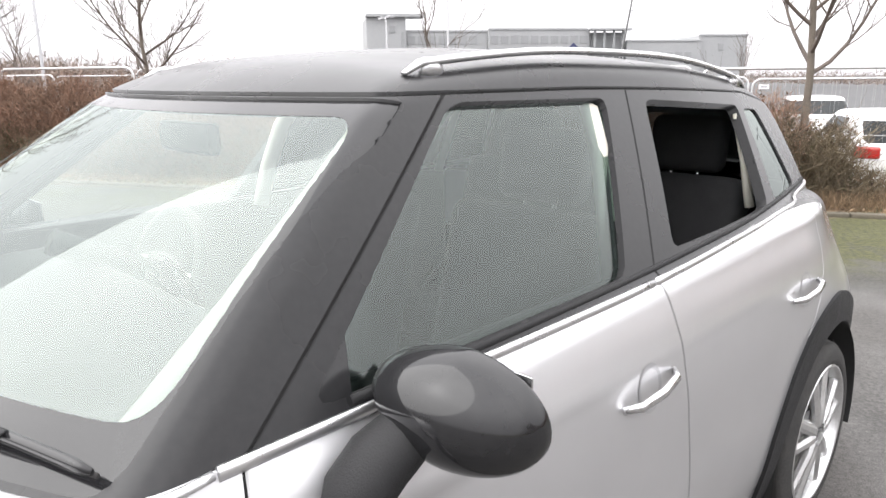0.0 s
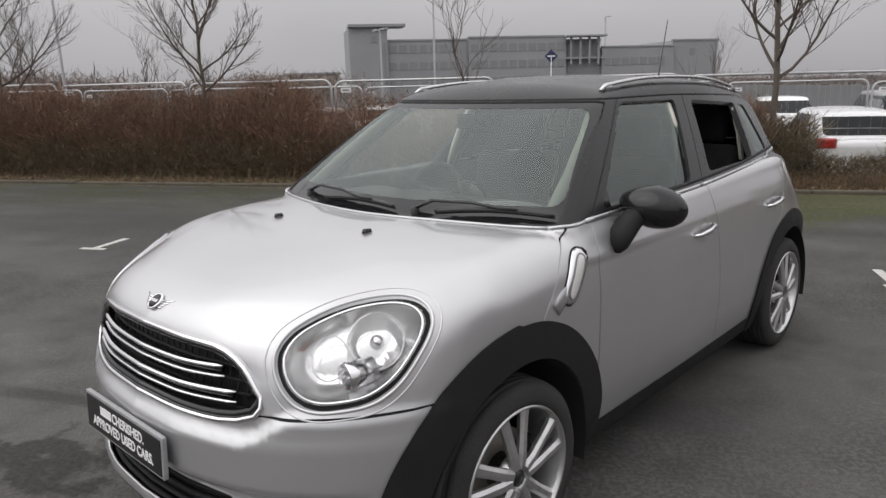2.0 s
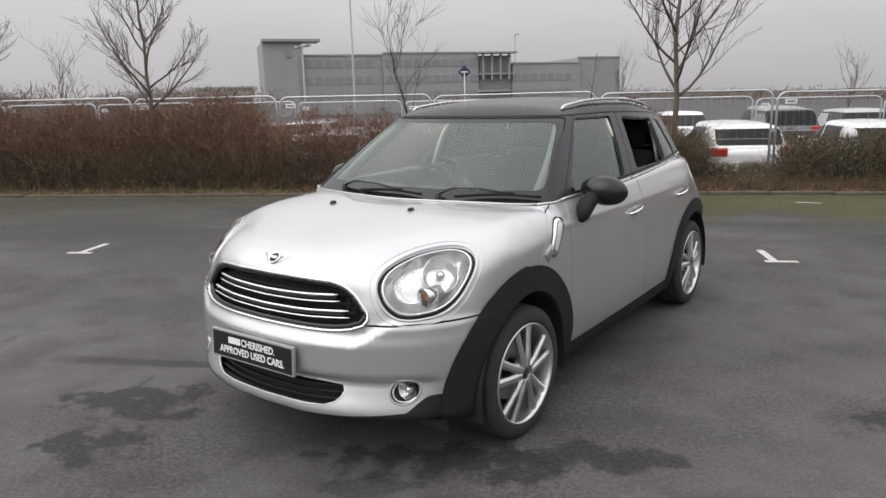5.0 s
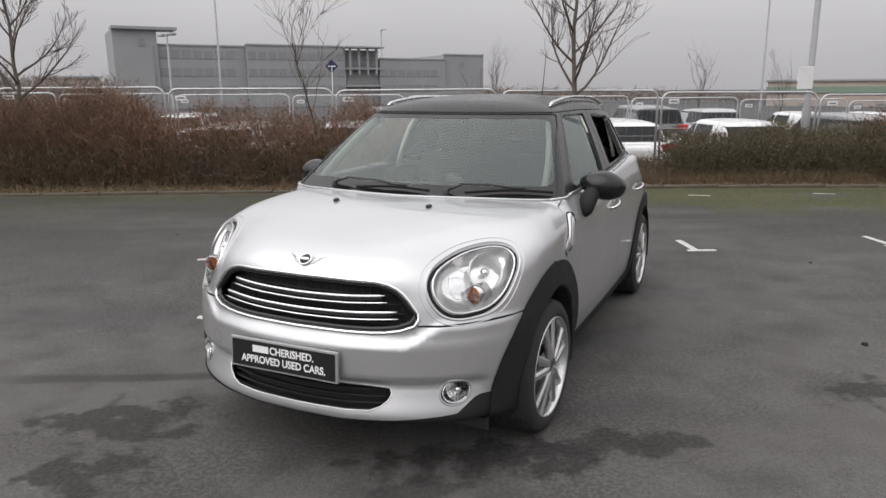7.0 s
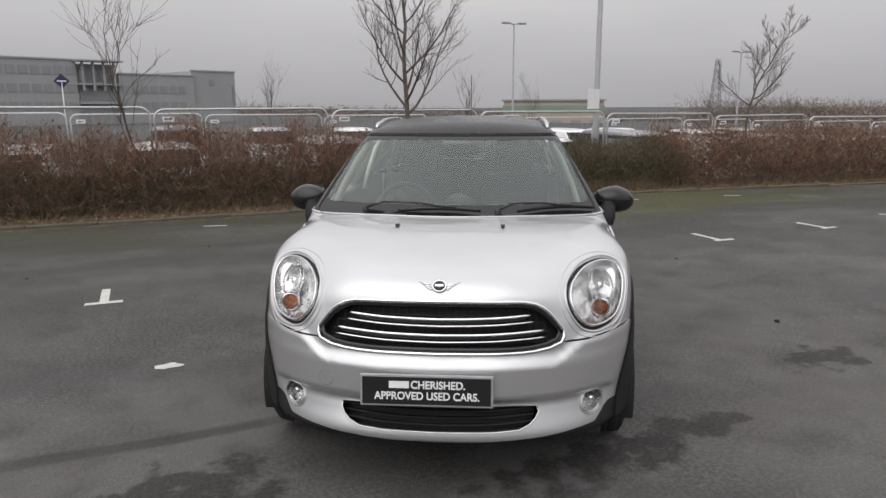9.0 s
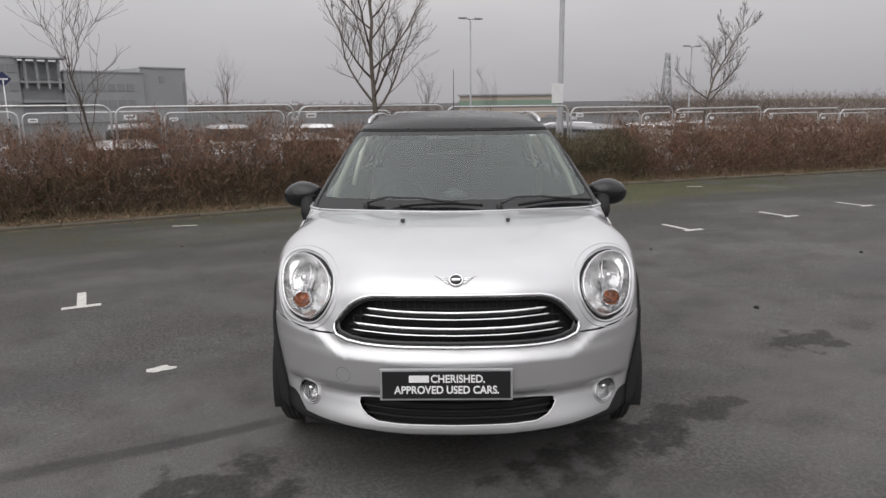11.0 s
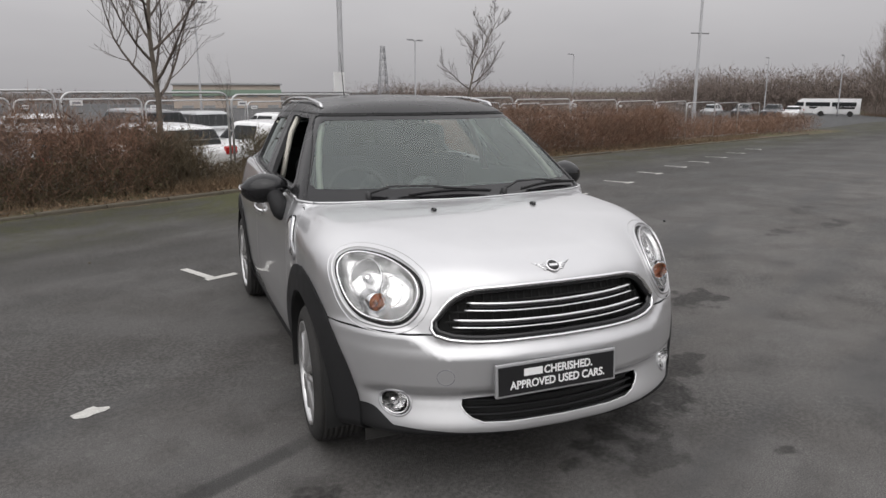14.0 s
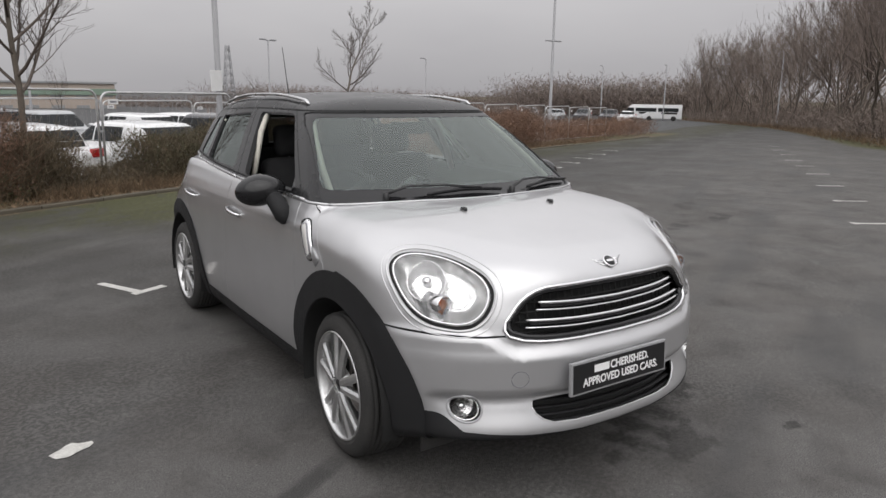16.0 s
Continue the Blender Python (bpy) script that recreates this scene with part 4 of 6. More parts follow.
for row in range(5):
    zz = 0.70 + 0.037 * row
    half_w = 0.46 - 0.10 * max(0.0, row - 1.5) / 3
    xs = np.linspace(-half_w, half_w, 25)
    p = on_front(xs, np.full(25, zz))
    p[:, 1] += 0.036
    bar("mesh_bar", p, 0.005, M_dark, grille, sides=5)
for i in range(27):
    x0 = -0.442 + 0.034 * i
    top = 0.86 - 0.10 * max(0.0, abs(x0) - 0.36) / 0.1
    p = on_front(np.full(2, x0), np.array([0.695 + 0.03 * max(0.0, abs(x0) - 0.38) / 0.08, top]))
    p[:, 1] += 0.042
    bar("mesh_rib", p, 0.004, M_dark, grille, sides=5)

# lower intake
intake = car_panel("lower_intake", lower_hole, M_dark, label="black lower air intake with slats", push=-0.06, depth=0.001)
for zz in (0.335, 0.362, 0.389, 0.416, 0.44):
    xs = np.linspace(-0.40, 0.40, 21)
    p = on_front(xs, np.full(21, zz) - 0.010 * (1 - (xs / 0.4) ** 2))
    p[:, 1] += 0.035
    bar("intake_slat", p, 0.007, M_cladding, intake, sides=6, flat=(1.8, 0.6))
a = np.linspace(0, 2 * np.pi, 100, endpoint=False)
r = np.full(100, 0.03)
for _ in range(80):
    r -= convex(r * np.cos(a), 0.38 + r * np.sin(a), LOWER_GRILLE, 0.04) * 0.7 - 0.0042
edge = on_front(r * np.cos(a), 0.38 + r * np.sin(a))
bar("intake_edge", edge + (0, 0.004, 0), 0.005, M_silver, intake, closed=True)
# fog lamps
for sign, half in zip((1, -1), sides(fogs)):
    fog = car_panel("fog_light", half, M_lens, label="round fog light with chrome ring", push=-0.012, depth=0.002)
    a = np.linspace(0, 2 * np.pi, 40, endpoint=False)
    p = on_front(sign * FOG[0] + 0.053 * np.cos(a), FOG[1] + 0.053 * np.sin(a))
    bar("fog_ring", p, 0.005, M_recess, fog, closed=True)
    p = on_front(sign * FOG[0] + 0.045 * np.cos(a), FOG[1] + 0.045 * np.sin(a))
    bar("chrome_ring", p + (0, 0.006, 0), 0.004, M_chrome, fog, closed=True)
    mid = on_front([sign * FOG[0]], [FOG[1]])[0]
    w, f = lathe([(-0.004, 0.050), (0.012, 0.040), (0.03, 0.02), (0.034, 0.0)], 32, "y")
    mesh_object("fog_reflector", w + mid + (0, 0.018, 0), f, M_bowl, fog)
    w, f = lathe([(0.0, 0.0), (0.002, 0.012), (0.012, 0.016), (0.03, 0.012)], 20, "y")
    mesh_object("fog_bulb", w + mid + (0, 0.012, 0), f, M_chrome, fog)

# towing eye cover on the bumper
a = np.linspace(0, 2 * np.pi, 32, endpoint=False)
p = on_front(-0.485 + 0.032 * np.cos(a), 0.535 + 0.032 * np.sin(a))
bar("towing_cover", p + outward(p) * -0.0012, 0.0022, M_gap, car, closed=True, sides=6)

# number plate holder with the dealer's slogan
plate = thing("plate_holder", "", "")
plate.parent = car
plate_m = pose(-0.044, -2.150, 0.527, 86.5, 0, 0)
plate.matrix_local = plate_m
for key in ("label", "category"):
    if key in plate:
        del plate[key]
part("plate_frame", box_bm((0.548, 0.134, 0.016), (0, 0, 0), 0.004), M_plate_rim, plate, "grey plastic plate frame")
part("plate_face", box_bm((0.528, 0.115, 0.006), (0, 0, 0.0078), 0.001), M_plate, plate, "black plate with white lettering")


def lettering(text, size, at, parent, material, width=None):
    cu = bpy.data.curves.new("lettering", "FONT")
    cu.body, cu.size, cu.align_x, cu.align_y = text, size, "LEFT", "BOTTOM_BASELINE"
    cu.extrude, cu.offset = 0.0006, 0.0011
    ob = bpy.data.objects.new("lettering_source", cu)
    me = bpy.data.meshes.new_from_object(ob)
    bpy.data.objects.remove(ob)
    me.materials.clear()
    me.materials.append(material)
    xs = np.array([v.co.x for v in me.vertices])
    k = width / (xs.max() - xs.min()) if width else 1.0
    for v in me.vertices:
        v.co.x = (v.co.x - xs.min()) * k
    o = new("lettering", me)
    o.parent = parent
    o.matrix_local = Matrix.Translation(at)
    return o


lettering("CHERISHED.", 0.046, (-0.063, 0.011, 0.0118), plate, M_letter, 0.222)
lettering("APPROVED USED CARS.", 0.046, (-0.215, -0.036, 0.0118), plate, M_letter, 0.432)
part("lettering_bar", box_bm((0.083, 0.030, 0.0012), (-0.112, 0.0262, 0.0115), 0.0003), M_letter, plate)

# winged badge on the bonnet, as plain shapes
badge_p = on_car([[0, -2.3, 0.932]], (0, 1, 0))[0]
badge_n = outward(badge_p[None])[0]
badge = new("badge")
badge.parent = car
badge.matrix_local = Matrix.Translation(badge_p + badge_n * 0.003) @ Vector(badge_n).to_track_quat("Z", "Y").to_matrix().to_4x4()
w, f = lathe([(0.0, 0.031), (0.004, 0.031), (0.006, 0.028), (0.005, 0.025)], 40, "z")
mesh_object("badge_ring", w, f, M_chrome, badge)
w, f = lathe([(0.0, 0.025), (0.005, 0.025), (0.006, 0.0)], 40, "z")
mesh_object("badge_disc", w, f, M_plate, badge)
part("badge_bar", box_bm((0.036, 0.011, 0.002), (0, 0, 0.0065), 0.0006), M_chrome, badge)
for sg in (1, -1):
    for k in range(4):
        yy = 0.012 - 0.009 * k
        far = 0.088 - 0.012 * k
        v, f = tube([(sg * 0.027, yy * 0.8, 0.0), (sg * (0.03 + far) / 2, yy, -0.001), (sg * far, yy + 0.013, -0.006)], [0.0042, 0.004, 0.0018], sides=6, flat=(1.0, 0.5))
        mesh_object("badge_wing", v, f, M_chrome, badge)

# washer jets
for sg in (1, -1):
    p = on_top([sg * 0.266], [-1.358])[0]
    v, f = tube([p + (0, 0.016, -0.004), p + (0, 0.010, 0.007), p + (0, -0.012, 0.008), p + (0, -0.02, 0.0)], [0.008, 0.011, 0.010, 0.006], sides=8, flat=(1.1, 0.7))
    mesh_object("washer_jet", v, f, M_gloss_black, car)

# bright strip along the rear edge of the bonnet and the waist line
xs = np.linspace(-0.76, 0.76, 61)
p = on_top(xs, cowl_y(xs) - 0.006)
strip_end = p[-1]
bar("bonnet_strip", p + (0, 0, 0.003), 0.0068, M_silver, car, flat=(1.2, 0.7))
for sg in (1, -1):
    for y0, y1, name in ((-0.822, 0.165, "waist_strip"), (0.175, 1.155, "waist_strip"), (1.163, 1.60, "waist_strip")):
        ys = np.linspace(y0, y1, max(4, int((y1 - y0) / 0.05)))
        p = on_side(sg, ys, belt(ys) - 0.004)
        bar(name, p + (sg * 0.002, 0, 0), 0.0095, M_anthracite, car, flat=(0.7, 1.1))
    # the strip's corner from the bonnet to the waist
    start, stop = strip_end * (sg, 1, 1), on_side(sg, [-0.828], [belt(-0.828) - 0.004])[0]
    k_ = np.linspace(0, 1, 12)[:, None]
    bend = np.array([sg * 0.845, -0.925, 1.085])
    p = start * (1 - k_) ** 2 + 2 * bend * k_ * (1 - k_) + stop * k_ ** 2
    p = p - car_f(p)[:, None] * outward(p)
    bar("corner_strip", p + outward(p) * 0.003, 0.0072, M_silver, car, flat=(1.0, 0.9))
    # rubber channel above it
    ys = np.linspace(-0.62, 1.55, 44)
    p = on_side(sg, ys, belt(ys) + 0.013)
    bar("window_seal", p, 0.007, M_cladding, car, flat=(0.8, 1.1))

# door handles
for sg in (1, -1):
    for y0 in (-0.035, 0.878):
        ys = np.array([0, 0.03, 0.10, 0.17, 0.20]) + y0
        zs = 0.900 + 0.11 * (ys - y0)
        p = on_side(sg, ys, zs)
        lift = np.array([0.002, 0.026, 0.034, 0.026, 0.004])
        handle = bar("door_handle", p + outward(p) * lift[:, None], [0.007, 0.009, 0.0105, 0.010, 0.0075], M_chrome, car, "chrome door handle", flat=(0.8, 1.15))
        a = np.linspace(0, 2 * np.pi, 28, endpoint=False)
        c = on_side(sg, y0 + 0.105 + 0.045 * np.cos(a), 0.912 + 0.052 * np.sin(a))
        mesh_object("handle_recess", np.concatenate([c + outward(c) * 0.0012, np.mean(c, 0)[None] - (sg * 0.004, 0, 0)]), [((i + 1) % 28, i, 28) if sg > 0 else (i, (i + 1) % 28, 28) for i in range(28)] , M_recess, handle)

# side indicator trims behind the front wheels
for sg in (1, -1):
    def scuttle_loop(grow, lift, n=40):
        a = np.linspace(0, 2 * np.pi, n, endpoint=False)
        ex, ey = np.abs(np.cos(a)) ** 0.6 * np.sign(np.cos(a)), np.abs(np.sin(a)) ** 0.75 * np.sign(np.sin(a))
        s_, w_ = ex * (0.086 + grow), ey * (0.033 + grow)
        y_ = -0.972 + 0.62 * s_ + 0.78 * w_
        z_ = 0.928 + 0.80 * s_ - 0.42 * w_
        p_ = on_side(sg, y_, z_)
        return p_ + outward(p_) * lift
    outer, mid, core = scuttle_loop(0.016, 0.001), scuttle_loop(0.010, 0.012), scuttle_loop(-0.004, 0.011)
    vs = np.concatenate([outer, mid, core])
    fs = [(b * 40 + i, b * 40 + (i + 1) % 40, (b + 1) * 40 + (i + 1) % 40, (b + 1) * 40 + i) for b in range(2) for i in range(40)]
    fs = fs if sg > 0 else [f_[::-1] for f_ in fs]
    scut = mesh_object("side_indicator", vs, fs, M_chrome, car, label="chrome side trim with clear indicator")
    core2 = scuttle_loop(-0.012, 0.015)
    vs = np.concatenate([core, core2, core2.mean(0)[None]])
    fs = [(i, (i + 1) % 40, 40 + (i + 1) % 40, 40 + i) for i in range(40)] + [(40 + i, 40 + (i + 1) % 40, 80) for i in range(40)]
    fs = fs if sg > 0 else [f_[::-1] for f_ in fs]
    mesh_object("indicator_lens", vs, fs, M_milky, scut, label="milky white indicator lens")
    bar("trim_gap", scuttle_loop(0.018, 0.0015), 0.0032, M_dark, scut, closed=True, sides=6)
    bar("lens_gap", scuttle_loop(-0.006, 0.0125), 0.0026, M_gap, scut, closed=True, sides=6)
    p = on_side(sg, [-0.897, -0.912, -0.947], [0.998, 1.013, 1.008])
    bar("trim_notch", p + (sg * 0.006, 0, 0), 0.006, M_gloss_black, scut)
    p = on_side(sg, [-1.105, -1.085, -1.055, -1.025], [0.845, 0.86, 0.875, 0.90])
    bar("trim_tail", p + (sg * 0.002, 0, 0), [0.030, 0.033, 0.034, 0.016], M_recess, scut, flat=(0.22, 1.0))

# door mirrors
for sg in (1, -1):
    mirror = new("door_mirror")
    mirror.parent = car
    tagged(mirror, "glossy black oval door mirror on a stalk")
    bm = bmesh.new()
    bmesh.ops.create_uvsphere(bm, u_segments=36, v_segments=22, radius=1.0)
    for vv in bm.verts:
        x, y, z = vv.co
        y = y * (1.0 if y < 0 else 0.42)
        k = 1.0 - 0.20 * max(0.0, -x)
        vv.co = (x * 0.127, y * 0.088, z * 0.081 * k)
    bm.transform(pose(0.938, -0.540, 1.112, 0, 9, 14) if sg > 0 else Matrix.Diagonal((-1, 1, 1, 1)) @ pose(0.938, -0.540, 1.112, 0, 9, 14))
    if sg < 0:
        bmesh.ops.reverse_faces(bm, faces=bm.faces[:])
    part("mirror_cap", bm, M_gloss_black, mirror, smooth=True)
    v, f = tube([(sg * 0.872, -0.690, 0.962), (sg * 0.880, -0.690, 0.985), (sg * 0.884, -0.675, 1.02), (sg * 0.890, -0.640, 1.055), (sg * 0.905, -0.595, 1.09), (sg * 0.92, -0.57, 1.11)], [0.020, 0.038, 0.047, 0.047, 0.040, 0.036], sides=16, flat=(1.0, 0.9), up=(0, 1, 0))
    mesh_object("stalk", v, f, M_cladding, mirror)
    part("mirror_glass", box_bm((0.17, 0.004, 0.105), (sg * 0.938, -0.500, 1.110), 0.0015), M_chrome, mirror)

# wipers
def wiper(x_pivot, x0, x1, side_):
    ob = new("wiper")
    ob.parent = car
    tagged(ob, "black windscreen wiper resting above the bonnet")
    xs = np.linspace(x0, x1, 21)
    k = (xs - x0) / (x1 - x0)
    p = on_front(xs, 1.101 + 0.012 * np.sin(k * np.pi) + 0.004 * k)
    n_ = outward(p)
    bar("blade", p + n_ * 0.018, [0.004 if i in (0, 20) else 0.0075 for i in range(21)], M_gloss_black, ob, flat=(0.9, 1.2))
    bar("rubber_edge", p + n_ * 0.007, 0.0035, M_rubber, ob)
    mid = 11
    root = on_top([x_pivot], [cowl_y(np.array([x_pivot]))[0] + 0.05])[0]
    bar("arm", [root + (0, 0, 0.012), root + (0.25 * (p[mid] - root)) + (0, -0.01, 0.045), root + 0.7 * (p[mid] - root) + (0, -0.01, 0.04), p[mid] + n_[mid] * 0.03, p[mid + 3] + n_[mid + 3] * 0.028],
        [0.011, 0.009, 0.008, 0.009, 0.007], M_gloss_black, ob, flat=(1.0, 0.7))
    w, f = lathe([(-0.02, 0.016), (0.016, 0.016), (0.02, 0.011), (0.02, 0.0)], 16, "z")
    mesh_object("pivot", w + root, f, M_gloss_black, ob)


wiper(-0.49, -0.30, 0.15, 1)
wiper(0.24, 0.34, 0.765, 1)

# roof rails and aerial
for sg in (1, -1):
    ys = np.concatenate([[-0.27, -0.23], np.linspace(-0.14, 1.18, 20), [1.26, 1.31]])
    base = on_top(np.full(len(ys), sg * 0.548) - sg * 0.05 * np.clip(ys - 0.6, 0, 1) ** 2, ys)
    lift = np.array([0.004, 0.018] + [0.020 + 0.008 * math.sin(math.pi * i / 19) for i in range(20)] + [0.012, 0.0])
    bar("roof_rail", base + np.outer(lift, (0, 0, 1)), [0.006, 0.010] + [0.0108] * 20 + [0.010, 0.005], M_anthracite, car, "satin silver roof rail", flat=(1.25, 0.8))
    for y_ in (-0.20, 1.22):
        b_ = on_top([sg * 0.548 - sg * 0.05 * max(0, y_ - 0.6) ** 2], [y_])[0]
        bar("rail_foot", [b_ - (0, 0, 0.01), b_ + (0, 0, 0.026)], [0.018, 0.011], M_anthracite, car, flat=(0.8, 2.0), up=(0, 1, 0))
foot = on_top([0.0], [1.36])[0]
bar("aerial", [foot, foot + (0, 0.015, 0.03), foot + (0, 0.04, 0.10), foot + (0, 0.13, 0.42)], [0.018, 0.011, 0.004, 0.0028], M_gloss_black, car, sides=8)

# wheels: five split spokes
def wheel_parts(sign):
    """A wheel about the x axis, its outer face towards sign * x."""
    root = new("wheel")
    root.parent = car
    tagged(root, "five twin-spoke silver alloy wheel")
    R, W2 = 0.326, 0.114
    prof = [(-W2 + 0.012, 0.236), (-W2, 0.248), (-W2 - 0.004, 0.272), (-W2 + 0.006, 0.302), (-W2 + 0.026, 0.320)]
    for k in range(-3, 4):
        c = 0.0235 * k
        prof += [(c - 0.0085, R - abs(k) * 0.0008), (c + 0.0055, R - abs(k) * 0.0008), (c + 0.0062, R - 0.009), (c + 0.0112, R - 0.009)]
    prof += [(W2 - 0.022, 0.320), (W2 - 0.006, 0.302), (W2 + 0.004, 0.276), (W2 + 0.003, 0.268), (W2 + 0.005, 0.263), (W2, 0.250), (W2 - 0.008, 0.240), (W2 - 0.014, 0.234)]
    w, f = lathe(prof, 72)
    w[:, 0] *= sign
    tyre = mesh_object("tyre", w, f if sign > 0 else [q[::-1] for q in f], M_rubber, root, label="black rubber tyre with worn tread")
    prof = [(W2 - 0.004, 0.246), (W2 + 0.003, 0.243), (W2 + 0.001, 0.237), (W2 - 0.016, 0.233), (W2 - 0.030, 0.229), (-0.02, 0.205), (-0.08, 0.212), (-0.095, 0.234)]
    w, f = lathe(prof, 64)
    w[:, 0] *= sign
    rim_ob = mesh_object("rim", w, f if sign > 0 else [q[::-1] for q in f], M_alloy, root, label="silver alloy rim")
    for k in range(5):
        for tw in (-1, 1):
            a0 = 2 * math.pi * (k + 0.27) / 5
            pts = []
            for r_, off, d in ((0.040, 0.012, 0.018), (0.085, 0.021, 0.020), (0.145, 0.034, 0.014), (0.20, 0.046, 0.008), (0.236, 0.055, 0.002)):
                yy, zz = r_ * math.cos(a0) - tw * off * math.sin(a0), r_ * math.sin(a0) + tw * off * math.cos(a0)
                pts.append((sign * (W2 - 0.032 + d), yy, zz))
            v, fc = tube(pts, [0.026, 0.0225, 0.0215, 0.0235, 0.029], sides=8, up=(1, 0, 0), flat=(0.95, 0.75))
            mesh_object("spoke", v, fc, M_alloy, rim_ob, smooth=False)
    w, f = lathe([(W2 - 0.045, 0.070), (W2 - 0.016, 0.064), (W2 - 0.008, 0.050), (W2 - 0.012, 0.034), (W2 - 0.012, 0.0)], 40)
    w[:, 0] *= sign
    mesh_object("hub", w, f, M_alloy, rim_ob)
    w, f = lathe([(W2 - 0.012, 0.029), (W2 - 0.005, 0.027), (W2 - 0.003, 0.0)], 28)
    w[:, 0] *= sign
    mesh_object("centre_cap", w, f, M_plate, rim_ob)
    for k in range(5):
        a0 = 2 * math.pi * (k + 0.77) / 5
        w, f = lathe([(W2 - 0.03, 0.010), (W2 - 0.010, 0.010), (W2 - 0.008, 0.007), (W2 - 0.012, 0.0)], 8)
        w[:, 0] *= sign
        mesh_object("wheel_bolt", w + (0, 0.048 * math.cos(a0), 0.048 * math.sin(a0)), f, M_steel, rim_ob)
    w, f = lathe([(-0.012, 0.06), (-0.012, 0.145), (0.012, 0.145), (0.012, 0.06)], 48)
    w[:, 0] = w[:, 0] * sign + sign * 0.005
    mesh_object("brake_disc", w, f, M_steel, root)
    part("caliper", box_bm((0.05, 0.07, 0.15), (sign * 0.012, 0.125 if sign > 0 else 0.125, 0.0), 0.015), M_dark, root)
    return root


for sg in (1, -1):
    for y0, x0 in ((FRONT_Y, 0.777), (REAR_Y, 0.777)):
        wl_ = wheel_parts(sg)
        wl_.matrix_local = pose(sg * x0, y0, 0.324, 0, 0, -3.0 if y0 < 0 else 0)
        # dark liner of the wheel housing
        a = np.linspace(-0.25, math.pi + 0.25, 30)
        ring = np.stack([np.cos(a) * 0.40, np.sin(a) * 0.40], 1)
        vs, fs = [], []
        for x_ in (0.90, 0.52):
            vs += [(sg * x_, y0 + c[0], HUB_Z + c[1]) for c in ring]
        vs.append((sg * 0.52, y0, HUB_Z))
        fs = [(i, i + 1, 30 + i + 1, 30 + i) for i in range(29)] + [(30 + i, 30 + i + 1, 60) for i in range(29)]
        vs = [(v[0] * (0.985 if i < 30 else 1), v[1], v[2]) for i, v in enumerate(vs)]
        mesh_object("wheel_liner", vs, fs, M_dark, car)
for sg in (1, -1):
    # deflector flap ahead of the front wheel, mud flap behind it
    part("wheel_deflector", box_bm((0.17, 0.012, 0.075), (sg * 0.645, -1.735, 0.200), 0.003, None), M_rubber, car)

# inner skins, cabin and seats
car_panel("headlining", roof_panel, M_cream, label="cream headlining", push=-0.035, depth=0.001)
for sg in (1, -1):
    for pts, r_, name in (([(0.700, -0.87, 1.10), (0.670, -0.70, 1.22), (0.626, -0.53, 1.34), (0.573, -0.38, 1.44)], 0.027, "screen_pillar_trim"),
                          ([(0.725, 0.18, 1.08), (0.69, 0.20, 1.22), (0.645, 0.235, 1.36), (0.59, 0.27, 1.45)], 0.03, "door_pillar_trim"),
                          ([(0.68, 1.05, 1.12), (0.645, 1.07, 1.26), (0.60, 1.09, 1.40)], 0.022, "rear_pillar_trim")):
        bar(name, [(sg * a_, b_, c_) for a_, b_, c_ in pts], r_, M_cream, car, "cream pillar trim", flat=(1.0, 0.6), up=(1, 0, 0.3))
cabin = new("cabin")
cabin.parent = car
tagged(cabin, "dark cloth car interior")
part("cabin_floor", box_bm((1.50, 2.9, 0.03), (0, 0.35, 0.30), 0.01), M_dash, cabin)
for sg in (1, -1):
    part("door_card", box_bm((0.05, 1.9, 0.62), (sg * 0.775, 0.22, 0.80), 0.02), M_dash, cabin)
bm = box_bm((1.34, 0.50, 0.22), (0, -0.74, 0.965), 0.07, None, 4)
part("dashboard", bm, M_dash, cabin, "dark moulded dashboard", smooth=True)
part("dash_top", box_bm((1.16, 0.28, 0.03), (0, -0.90, 1.055), 0.012), M_dash, cabin)
w, f = lathe([(0.0, 0.11), (-0.012, 0.118), (-0.03, 0.112), (-0.028, 0.0)], 40, "y")
mesh_object("centre_dial", w + (0, -0.485, 1.02), f, M_gloss_black, cabin)
a = np.linspace(0, 2 * np.pi, 40, endpoint=False)
wheel_m = pose(-0.36, -0.36, 1.0, -24, 0, 0)
ring = np.array([wheel_m @ Vector((0.185 * math.cos(q), 0, 0.185 * math.sin(q))) for q in a])
steering = bar("steering_wheel", ring, 0.016, M_dash, cabin, "black steering wheel", closed=True, sides=10)
for q in (0.15, math.pi - 0.15, 1.5 * math.pi):
    bar("wheel_spoke", [wheel_m @ Vector((0.05 * math.cos(q), 0.0, 0.05 * math.sin(q))), wheel_m @ Vector((0.18 * math.cos(q), 0, 0.18 * math.sin(q)))], 0.016, M_alloy, steering, flat=(1.2, 0.5))
bm = box_bm((0.15, 0.05, 0.12), (0, 0, 0), 0.02)
bm.transform(wheel_m)
part("airbag_cover", bm, M_dash, steering)
bar("steering_column", [wheel_m @ Vector((0, 0.0, 0)), wheel_m @ Vector((0, -0.3, 0.02))], 0.035, M_dash, steering)


